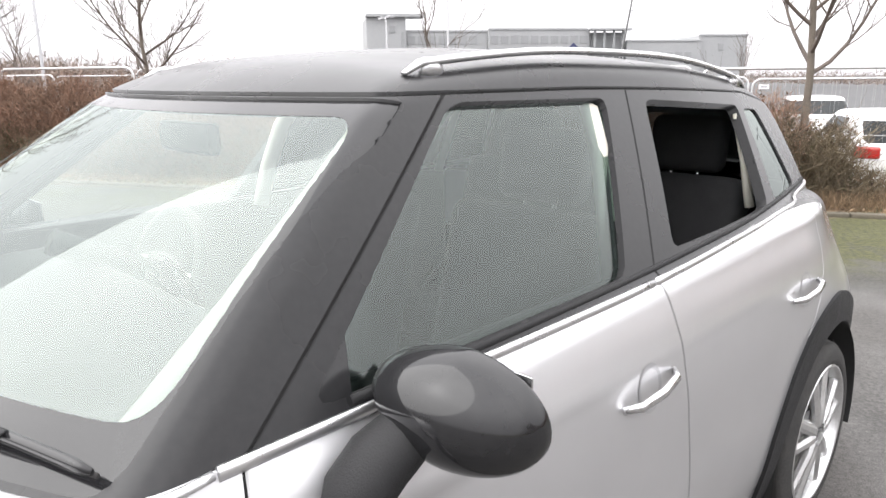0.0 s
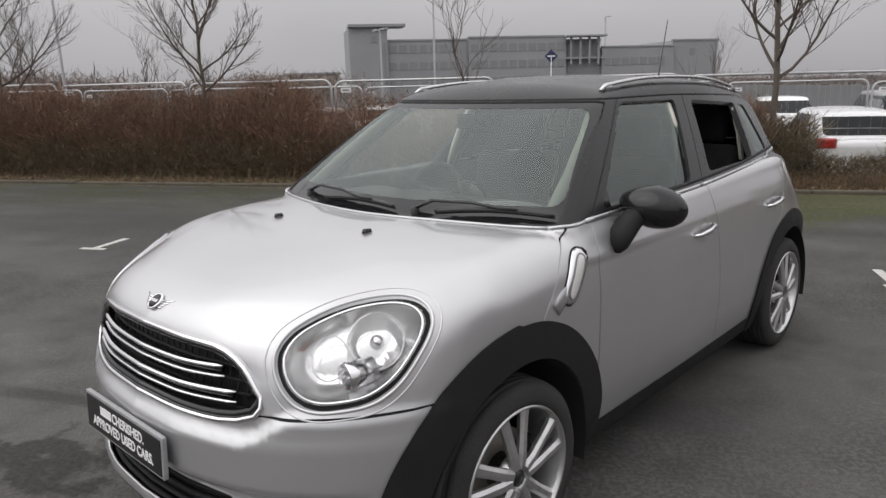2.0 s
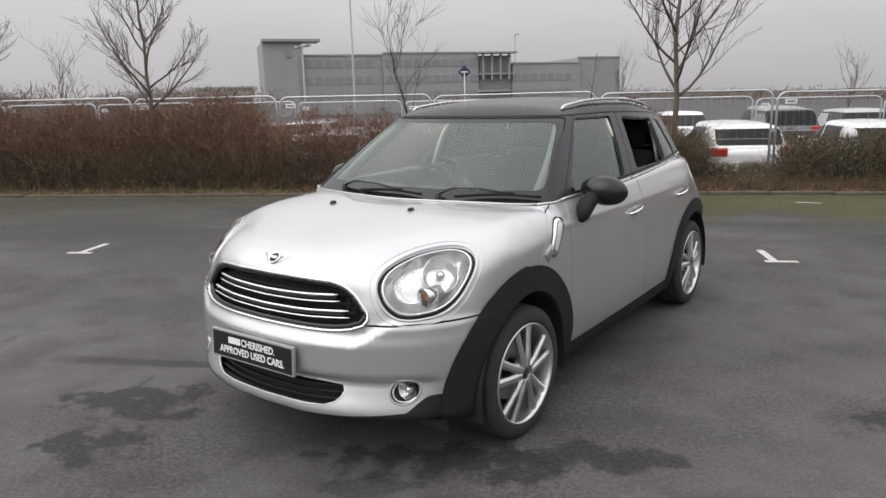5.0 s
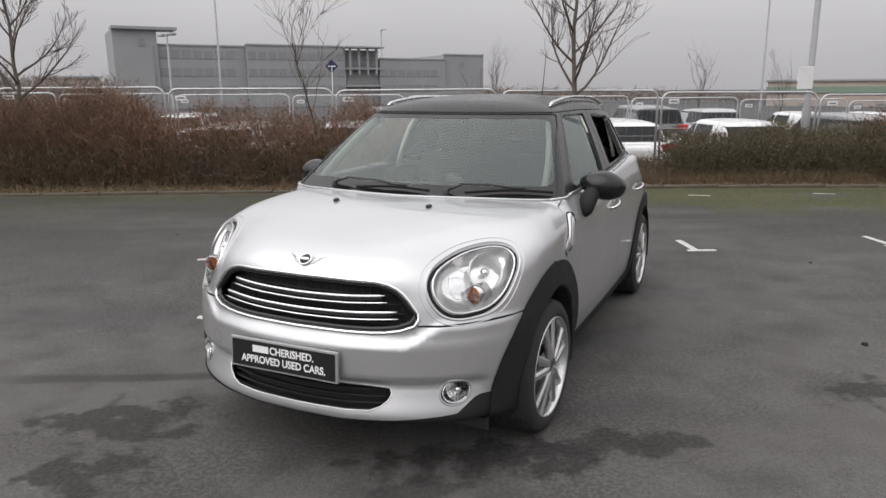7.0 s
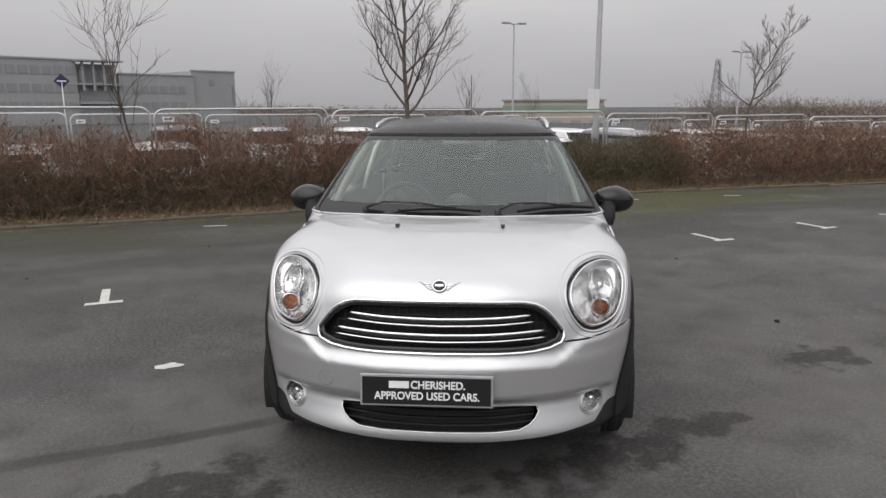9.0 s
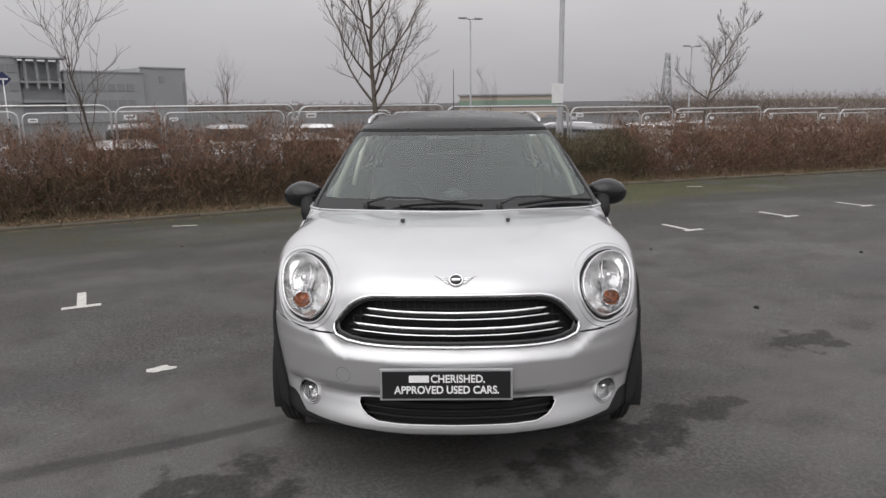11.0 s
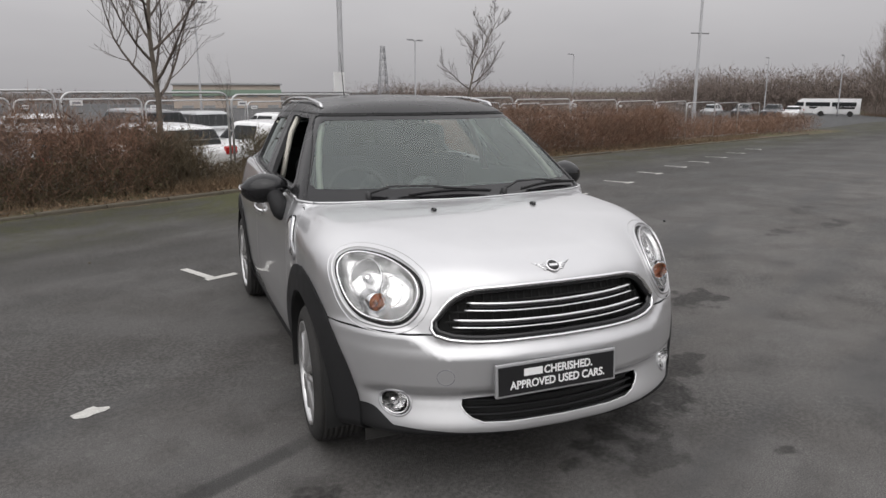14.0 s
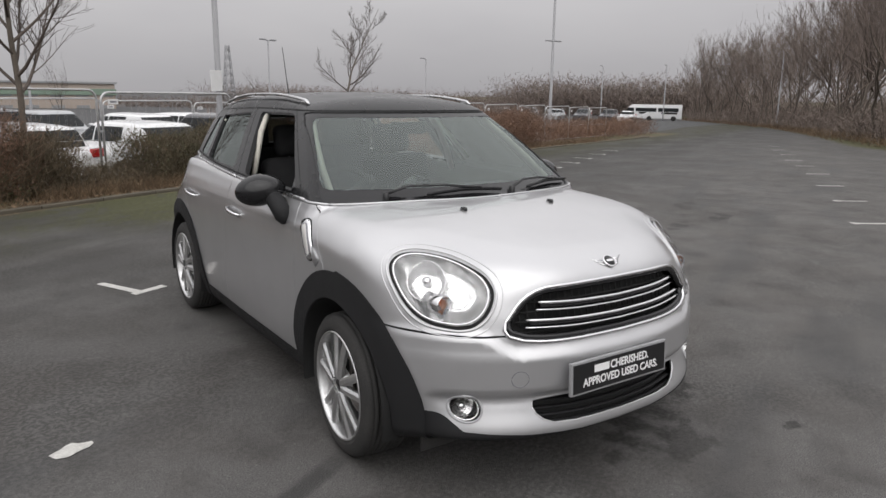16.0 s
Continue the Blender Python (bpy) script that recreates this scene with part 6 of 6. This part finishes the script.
def scrub(name, pts, width, tall, count, mat_, label, seed, w=0.02, ground=None):
    """A belt of upright twigs along a line of places."""
    rng = np.random.default_rng(seed)
    p = np.asarray(pts, float)
    t = rng.uniform(0, len(p) - 1, count)
    i = np.minimum(t.astype(int), len(p) - 2)
    q = p[i] + (p[i + 1] - p[i]) * (t - i)[:, None]
    u, v = q[:, 0] + rng.normal(0, width * 0.25, count), q[:, 1] + rng.uniform(0, width, count)
    h_ = tall * (1 + 0.30 * wave(u + v, 0.13, seed) + 0.25 * wave(u + 2 * v, 0.6, seed + 3)) * rng.uniform(0.35, 1.0, count)
    z0 = rng.uniform(0, 0.85, count) * h_
    way = np.stack([rng.normal(0, 0.85, count), rng.normal(0, 0.85, count), np.ones(count)], 1)
    a = ribbons(rng, lot_np(u, v, height(np.minimum(u, 130), v * 0) + z0), way, np.minimum(np.maximum(h_ - z0, 0.3), 1.3) * rng.uniform(0.5, 1.0, count), rng.uniform(0.5, 1.3, count) * w, 0.6)
    return tagged(mesh_object(name, a[0], a[1], mat_, smooth=False), label, "woodland", kind="stuff")


edge_pts = [(u, float(wood_u(np.array([u]))[0]) - 6.5) for u in np.linspace(28, 130, 14)]
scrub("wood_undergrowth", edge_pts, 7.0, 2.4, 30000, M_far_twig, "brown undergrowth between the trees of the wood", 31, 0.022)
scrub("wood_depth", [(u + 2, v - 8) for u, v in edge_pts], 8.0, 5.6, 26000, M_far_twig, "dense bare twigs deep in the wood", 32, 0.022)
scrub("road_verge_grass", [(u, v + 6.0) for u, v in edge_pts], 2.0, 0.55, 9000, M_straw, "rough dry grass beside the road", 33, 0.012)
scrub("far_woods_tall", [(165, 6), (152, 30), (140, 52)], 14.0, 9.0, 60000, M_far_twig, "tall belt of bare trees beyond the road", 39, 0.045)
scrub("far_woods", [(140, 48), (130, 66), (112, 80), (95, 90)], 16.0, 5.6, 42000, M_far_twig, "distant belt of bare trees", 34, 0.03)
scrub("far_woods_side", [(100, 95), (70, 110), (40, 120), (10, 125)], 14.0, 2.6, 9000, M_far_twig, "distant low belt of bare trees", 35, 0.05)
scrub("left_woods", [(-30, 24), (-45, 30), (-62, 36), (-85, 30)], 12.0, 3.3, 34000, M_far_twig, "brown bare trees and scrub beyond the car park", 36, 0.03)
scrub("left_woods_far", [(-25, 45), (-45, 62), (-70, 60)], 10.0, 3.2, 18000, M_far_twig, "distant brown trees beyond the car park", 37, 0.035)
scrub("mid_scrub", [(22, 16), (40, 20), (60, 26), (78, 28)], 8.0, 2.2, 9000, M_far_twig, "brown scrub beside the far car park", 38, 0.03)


# ---- lamp columns ----
def lamp_post(at, tall, r, heads, label, arm=0.55, turn=27, extra=None):
    ob = thing("street_lamp", label, "street lamp", at=Matrix.Translation(at) @ pose(0, 0, 0, 0, 0, turn))
    v, f = tube([(0, 0, -0.3), (0, 0, 1.2), (0, 0, 1.25), (0, 0, tall)], [r * 1.35, r * 1.35, r, r * 0.7], sides=12)
    mesh_object("column", v, f, M_post, ob)
    for sg in heads:
        v, f = tube([(0, 0, tall - 0.05), (sg * arm, 0, tall + 0.03)], r * 0.5, sides=8)
        mesh_object("arm", v, f, M_post, ob)
        part("lantern", box_bm((0.55, 0.24, 0.11), (sg * (arm + 0.22), 0, tall + 0.03), 0.03), M_post, ob)
    if extra:
        for z_ in extra:
            v, f = tube([(-0.5, 0, z_), (0.5, 0, z_)], r * 0.45, sides=8)
            mesh_object("cross_arm", v, f, M_post, ob)
    return ob


near_lamp = lamp_post((2.39, 11.2, gz(7.2, 8.9)), 8.2, 0.062, (-1, 1), "tall grey lamp column behind the hedge")
part("notice_board", box_bm((0.30, 0.02, 0.42), (-0.14, -0.09, 1.80), 0.006), M_sign, near_lamp, "white notice board on the column")
lamp_post((1.18, 42.8, -0.5), 7.3, 0.07, (-1, 1), "double-headed lamp column in the far car park", 0.35)
lamp_post((18.0, 50.2, -0.8), 6.2, 0.07, (-1, 1), "double-headed lamp column in the far car park", 0.35)
lamp_post((22.07, 22.53, -0.6), 7.6, 0.075, (-1, 1), "tall grey lamp column with cross arms", 0.35, 0, (4.75,))
lamp_post((-31.4, 32.9, 0), 9.5, 0.075, (1,), "tall lamp column in the far car park")
lamp_post((-48.3, 84.7, 0), 9.6, 0.14, (1,), "slim lamp column before the office building", 0.2)
lamp_post((-23.8, 21.0, 0), 4.1, 0.05, (-1, 1), "double-headed lamp column beyond the hedge", 0.25, -20)
lamp_post((-24.0, 6.5, 0), 8.0, 0.05, (1,), "slim lamp column beyond the hedge")
for u, v, h_ in ((82, 3.5, 8.0), (105, 30, 8.0), (112, 22, 8.5), (72, 42, 7)):
    lamp_post(lot(u, v, gz(u, v)), h_, 0.085, (-1,), "street lamp beside the road", 0.7)


# ---- parked cars beyond the fence ----
def make_parked(name, label, paint, long, wide, tall, boxy, seed, low=0.95, nose=0.9):
    """A car about its middle, nose towards +y."""
    L2, W2 = long / 2, wide / 2

    def f(p):
        x, y, z = np.abs(p[:, 0]), p[:, 1], p[:, 2]
        body = smax(0.14, smax(0.10, x - W2 + 0.10 * np.clip((z - 0.5) / 0.6, -0.6, 1) ** 2, np.abs(y) - L2 + 0.22 * (x / W2) ** 4), z - low + 0.09 * (x / W2) ** 3 + 0.10 * np.clip((y - 0.4) / 1.4, 0, 1.2) ** 2)
        body = smax(0.06, body, 0.22 - z)
        cab = smax(0.09, x - W2 + 0.14 + 0.33 * (z - low), z - tall + 0.06 * (x / W2) ** 2 + 0.05 * np.clip((-y - 0.4) / 1.2, 0, 1) ** 2)
        cab = smax(0.09, cab, (y - 0.78 + (1.55 - 0.7 * boxy) * (z - low)) * 0.6)
        cab = smax(0.09, cab, (-y - (L2 - 0.10 - 0.55 * (1 - boxy)) + (0.9 - 0.55 * boxy) * (z - low)) * 0.75)
        cab = np.maximum(cab, low - 0.25 - z)
        k = 0.03
        h = np.clip(0.5 + 0.5 * (cab - body) / k, 0, 1)
        return cab + (body - cab) * h - k * h * (1 - h)
    sh = surface(f, (-W2 - 0.1, -L2 - 0.1, 0.1), (W2 + 0.1, L2 + 0.1, tall + 0.1), 0.075)
    hub = (-L2 + 0.82, L2 - 0.86)
    wells = lambda p: np.maximum(np.minimum(np.hypot(p[:, 1] - hub[0], p[:, 2] - 0.31), np.hypot(p[:, 1] - hub[1], p[:, 2] - 0.31)) - 0.355, 0.5 - np.abs(p[:, 0]))
    sh = clip(sh, wells)[1]
    glassy = lambda p: smax(0.04, low + 0.045 - p[:, 2], p[:, 2] - tall + 0.115)
    pane, sh = clip(sh, lambda p: np.maximum(glassy(p), np.minimum(np.minimum(np.maximum(np.abs(p[:, 0]) - W2 + 0.26, 0.0 * p[:, 0] - 1), np.abs(p[:, 1] + 0.42) - 0.44), np.abs(p[:, 1] - 0.36) - 0.30)))
    ob = thing(name, label, "car", "parked cars")
    for nm, piece, mat_ in (("body", sh, paint), ("glazing", pane, M_car_glass)):
        g = gradient(f, piece[0])
        g /= np.linalg.norm(g, axis=1, keepdims=True)
        mesh_object(nm, piece[0] - (0.006 * g if nm == "glazing" else 0), piece[1], mat_, ob, g)
    for sg in (1, -1):
        for hy in hub:
            wheel = new("wheel")
            wheel.parent = ob
            w, fc = lathe([(-0.09, 0.20), (-0.10, 0.28), (-0.07, 0.315), (0.07, 0.315), (0.10, 0.28), (0.09, 0.20)], 24)
            mesh_object("tyre", w + (sg * (W2 - 0.12), hy, 0.315), fc, M_rubber, wheel)
            w, fc = lathe([(0.085, 0.205), (0.06, 0.18), (0.075, 0.05), (0.08, 0.0)], 24)
            mesh_object("rim", w * (sg, 1, 1) + (sg * (W2 - 0.12), hy, 0.315), fc, M_alloy, wheel)
        b_ = box_bm((0.34, 0.10, 0.17), (0, 0, 0), 0.035, None, 3)
        b_.transform(pose(sg * (W2 - 0.24), -L2 + 0.09, low - 0.06, 0, 0, sg * 18))
        part("tail_light", b_, M_red_lens, ob, "red rear lamp", smooth=True)
        b_ = box_bm((0.13, 0.14, 0.11), (sg * (W2 + 0.05), 0.55, low + 0.06), 0.04, None, 3)
        part("door_mirror", b_, paint, ob, smooth=True)
    part("number_plate", box_bm((0.50, 0.012, 0.11), (0, -L2 - 0.005, 0.60), 0.003), M_sign, ob)
    part("plate_bar", box_bm((0.40, 0.004, 0.055), (0, -L2 - 0.013, 0.60), 0.001), M_gap, ob)
    part("rear_bumper", box_bm((wide * 0.86, 0.10, 0.14), (0, -L2 + 0.05, 0.33), 0.04, None, 3), M_cladding, ob, smooth=True)
    return ob


kinds = [make_parked("parked_car", "white hatchback parked beyond the fence", M_white_paint, 4.3, 1.76, 1.42, 0.55, 1),
         make_parked("parked_car", "white saloon car parked beyond the fence", M_white_paint, 4.6, 1.80, 1.43, 0.25, 2),
         make_parked("parked_car", "dark grey estate car parked beyond the fence", M_grey_paint, 4.6, 1.84, 1.58, 1.0, 3, low=1.02),
         make_parked("parked_car", "pale silver hatchback parked beyond the fence", M_silver2, 4.1, 1.72, 1.48, 0.9, 4)]
row1 = [(-12.0, 0), (-9.4, 3), (-6.8, 2), (-4.3, 0), (-1.75, 1), (1.7, 3), (4.15, 0), (6.75, 1), (9.3, 2), (11.9, 0), (14.6, 3), (17.2, 1), (19.8, 0), (22.6, 2), (25.6, 1)]
row2 = [(-7.4, 0), (-1.2, 2), (1.6, 3), (4.4, 1), (7.0, 2), (9.6, 3), (12.4, 0), (15.2, 1), (18.2, 0), (21.4, 3)]
used = set()
for row, vv in ((row1, 11.5), (row2, 18.6)):
    for u, k in row:
        v = vv + random.uniform(-0.25, 0.25)
        m = Matrix.Translation(lot(u, v, gz(u, v))) @ pose(0, 0, 0, 0, 0, 27 + random.uniform(-3, 3) + (180 if vv > 15 and k % 2 else 0))
        if k in used:
            copy_thing(kinds[k], m)
        else:
            kinds[k].matrix_world = m
            used.add(k)
# cars at the far end of the road
for u, v, k, turn in ((83.5, 22.5, 2, 95), (82.5, 25.5, 2, 100), (81.0, 28.5, 3, 95), (79.5, 31.5, 2, 100), (78.0, 34.5, 1, 96), (84.5, 20.5, 0, 95)):
    copy_thing(kinds[k], Matrix.Translation(lot(u, v, gz(u, v))) @ pose(0, 0, 0, 0, 0, 27 + turn))


def minibus(at):
    ob = thing("minibus", "white high-roofed minibus parked at the far end of the road", "van", at=at)

    def f(p):
        x, y, z = np.abs(p[:, 0]), p[:, 1], p[:, 2]
        side = x - 0.98 + 0.10 * np.clip((z - 1.3) / 1.1, 0, 1) ** 2
        front = (y - 3.05 + np.interp(z, [0.3, 1.05, 1.25, 2.2, 2.6], [0.0, 0.12, 0.55, 1.35, 1.9])) * 0.8
        return smax(0.08, smax(0.1, smax(0.1, side, front), -y - 3.0), smax(0.1, z - 2.55, 0.30 - z))
    sh = surface(f, (-1.1, -3.2, 0.15), (1.1, 3.2, 2.75), 0.11)
    hub = (-1.75, 2.0)
    sh = clip(sh, lambda p: np.maximum(np.minimum(np.hypot(p[:, 1] - hub[0], p[:, 2] - 0.36), np.hypot(p[:, 1] - hub[1], p[:, 2] - 0.36)) - 0.42, 0.5 - np.abs(p[:, 0])))[1]
    pane, sh = clip(sh, lambda p: np.maximum(np.maximum(1.42 - p[:, 2], p[:, 2] - 2.02), np.minimum(np.abs(p[:, 1] + 0.9) - 1.55, np.where(p[:, 1] > 0.85, 0.85 - p[:, 1] + 0.02, 1))))
    for nm, piece, mat_ in (("body", sh, M_white_paint), ("glazing", pane, M_car_glass)):
        g = gradient(f, piece[0])
        mesh_object(nm, piece[0], piece[1], mat_, ob, g / np.linalg.norm(g, axis=1, keepdims=True))
    for sg in (1, -1):
        for hy in hub:
            w, fc = lathe([(-0.1, 0.2), (-0.11, 0.32), (-0.08, 0.36), (0.08, 0.36), (0.11, 0.32), (0.1, 0.2), (0.09, 0.0)], 24)
            mesh_object("wheel", w * (sg, 1, 1) + (sg * 0.86, hy, 0.36), fc, M_rubber, ob)
        part("headlight", box_bm((0.3, 0.1, 0.3), (sg * 0.78, 2.93, 0.95), 0.04), M_lens, ob)
        part("door_mirror", box_bm((0.16, 0.12, 0.3), (sg * 1.1, 1.9, 1.5), 0.04), M_dark, ob)
    part("bumper", box_bm((1.8, 0.16, 0.3), (0, 2.98, 0.48), 0.06), M_cladding, ob)
    for sg in (1, -1):
        part("side_lettering_bar", box_bm((0.012, 2.4, 0.30), (sg * 0.985, -1.1, 1.22), 0.004), M_dark, ob)
    return ob


minibus(Matrix.Translation((91.0, 71.6, gz(114, 15))) @ pose(0, 0, 0, 0, 0, 38))
minibus(Matrix.Translation((92.0, 77.0, gz(117, 19))) @ pose(0, 0, 0, 0, 0, 35))

# ---- buildings ----
def office():
    """Grey office building: blocks side by side along its front, each with window bands."""
    ob = thing("office_building", "long grey concrete office building with window bands", "building")
    a, b = Vector((-64.8, 53.8, 0)), Vector((-35.9, 92.9, 0))
    along = (b - a).normalized()
    m = Matrix.Translation(a) @ Matrix.Rotation(math.atan2(along.y, along.x), 4, "Z")
    total = (b - a).length
    ob.matrix_world = m
    blocks = [(0.0, 0.095, 8.3, 9), (0.095, 0.30, 6.7, 14), (0.30, 0.56, 6.9, 16), (0.56, 0.66, 6.4, 12), (0.66, 0.865, 5.5, 14), (0.865, 1.0, 6.2, 10)]
    for i, (s0, s1, top, deep) in enumerate(blocks):
        x0, x1 = s0 * total, s1 * total
        wall = part("wall", box_bm((x1 - x0, deep, top + 3), ((x0 + x1) / 2, deep / 2 + (0.6 if i % 2 else 0), (top - 3) / 2), 0.05), M_concrete, ob)
        face = 0.6 if i % 2 else 0.0
        part("parapet", box_bm((x1 - x0 + 0.1, 0.4, 0.22), ((x0 + x1) / 2, face + 0.1, top + 0.05), 0.03), M_concrete, ob)
        if i in (1, 2, 4):
            for z_ in (1.2, 3.2, 5.2):
                if z_ > top - 1.4:
                    continue
                n_win = int((x1 - x0) / 1.25)
                for k in range(n_win):
                    part("window", box_bm((0.92, 0.10, 0.95), (x0 + 0.7 + 1.25 * k, face - 0.01, z_ + 0.5), 0.02), M_win, wall)
        if i == 3:
            for z_ in (2.0, 4.2):
                part("balcony", box_bm((x1 - x0, 1.0, 0.18), ((x0 + x1) / 2, face - 0.4, z_), 0.02), M_concrete, wall)
                part("window", box_bm((x1 - x0 - 0.8, 0.1, 1.5), ((x0 + x1) / 2, face - 0.02, z_ + 1.1), 0.02), M_win, wall)
            for k in range(4):
                part("column", box_bm((0.25, 0.25, 3.5), (x0 + 0.6 + (x1 - x0 - 1.2) * k / 3, face - 0.8, top - 1.2), 0.02), M_concrete, wall)
            part("canopy", box_bm((x1 - x0 + 0.6, 2.2, 0.22), ((x0 + x1) / 2, face - 0.4, top + 0.5), 0.03), M_concrete, wall)
        if i in (0, 5):
            part("window", box_bm((0.7, 0.1, 0.8), (x1 - 1.6 if i == 0 else x0 + (x1 - x0) * 0.45, face - 0.02, top - 1.4), 0.02), M_win, wall)
            part("window", box_bm((0.3, 0.1, 5.0), (x1 - 0.4, face - 0.02, top - 4.2), 0.02), M_win, wall)
    part("roof_slab", box_bm((6.8, 3.4, 0.35), (3.4, 1.2, 8.45), 0.04), M_concrete, ob)
    return ob


office()
sign_ob = thing("direction_sign", "navy blue diamond sign on a white pole", "sign", at=Matrix.Translation((-46.0, 68.5, 0)) @ pose(0, 0, 0, 0, 0, 35))
v, f = tube([(0, 0, -2), (0, 0, 4.2)], 0.06, sides=8)
mesh_object("pole", v, f, M_sign, sign_ob)
part("panel", box_bm((1.1, 0.06, 1.1), (0, 0, 0), 0.02, pose(0, 0, 4.3, 0, 45, 0)), M_navy, sign_ob)
part("panel_bar", box_bm((0.9, 0.03, 0.16), (0, -0.05, 4.3), 0.01), M_sign, sign_ob)


def low_block(at, turn, size, mat_, label, bands=2):
    ob = thing("distant_building", label, "building", at=Matrix.Translation(at) @ pose(0, 0, 0, 0, 0, turn))
    part("wall", box_bm(size, (0, 0, size[2] / 2), 0.05), mat_, ob)
    part("roof", box_bm((size[0] + 0.6, size[1] + 0.6, 0.3), (0, 0, size[2] + 0.1), 0.04), M_concrete, ob)
    n = int(size[0] / 3.2)
    for k in range(n):
        for z_ in np.linspace(1.2, size[2] - 1.4, bands):
            part("window", box_bm((1.7, 0.12, 1.0), (-size[0] / 2 + 2.0 + 3.2 * k, -size[1] / 2 - 0.01, z_), 0.02), M_win, ob)
    return ob


store = low_block((9.5, 118.0, -2.5), -4, (16, 12, 4.8), M_brown, "low tan store with a green fascia in the distance")
part("fascia", box_bm((16.3, 0.3, 0.9), (0, -6.1, 3.6), 0.03), M_fascia, store, "dull green fascia band")
low_block((52.0, 150.0, -3.4), -12, (26, 10, 4.2), M_concrete, "low grey commercial building in the distance")
low_block((-88.0, 66.0, -1.0), 40, (7, 6, 4.4), M_brown, "small tan building beyond the trees", 1)


def pylon(at, tall):
    ob = thing("pylon", "tapering lattice tower in the distance", "tower", at=Matrix.Translation(at))
    base, n = tall * 0.085, 9
    corners = [(-1, -1), (1, -1), (1, 1), (-1, 1)]
    w = lambda k: base * (1 - 0.72 * k / n)
    pieces = []
    for cx, cy in corners:
        pieces.append(tube([(cx * w(0), cy * w(0), 0), (cx * w(n), cy * w(n), tall)], 0.09, sides=4))
    v, f = merge(pieces)
    mesh_object("legs", v, f, M_post, ob)
    pieces = []
    for k in range(n):
        z0, z1 = tall * k / n, tall * (k + 1) / n
        for (ax, ay), (bx, by) in zip(corners, corners[1:] + corners[:1]):
            pieces.append(tube([(ax * w(k), ay * w(k), z0), (bx * w(k + 1), by * w(k + 1), z1)], 0.05, sides=3))
            pieces.append(tube([(bx * w(k), by * w(k), z0), (ax * w(k + 1), ay * w(k + 1), z1)], 0.05, sides=3))
    v, f = merge(pieces)
    tagged(mesh_object("bracing", v, f, M_post, ob), kind="stuff")
    return ob


pylon((38.6, 126.0, -3.0), 12.5)
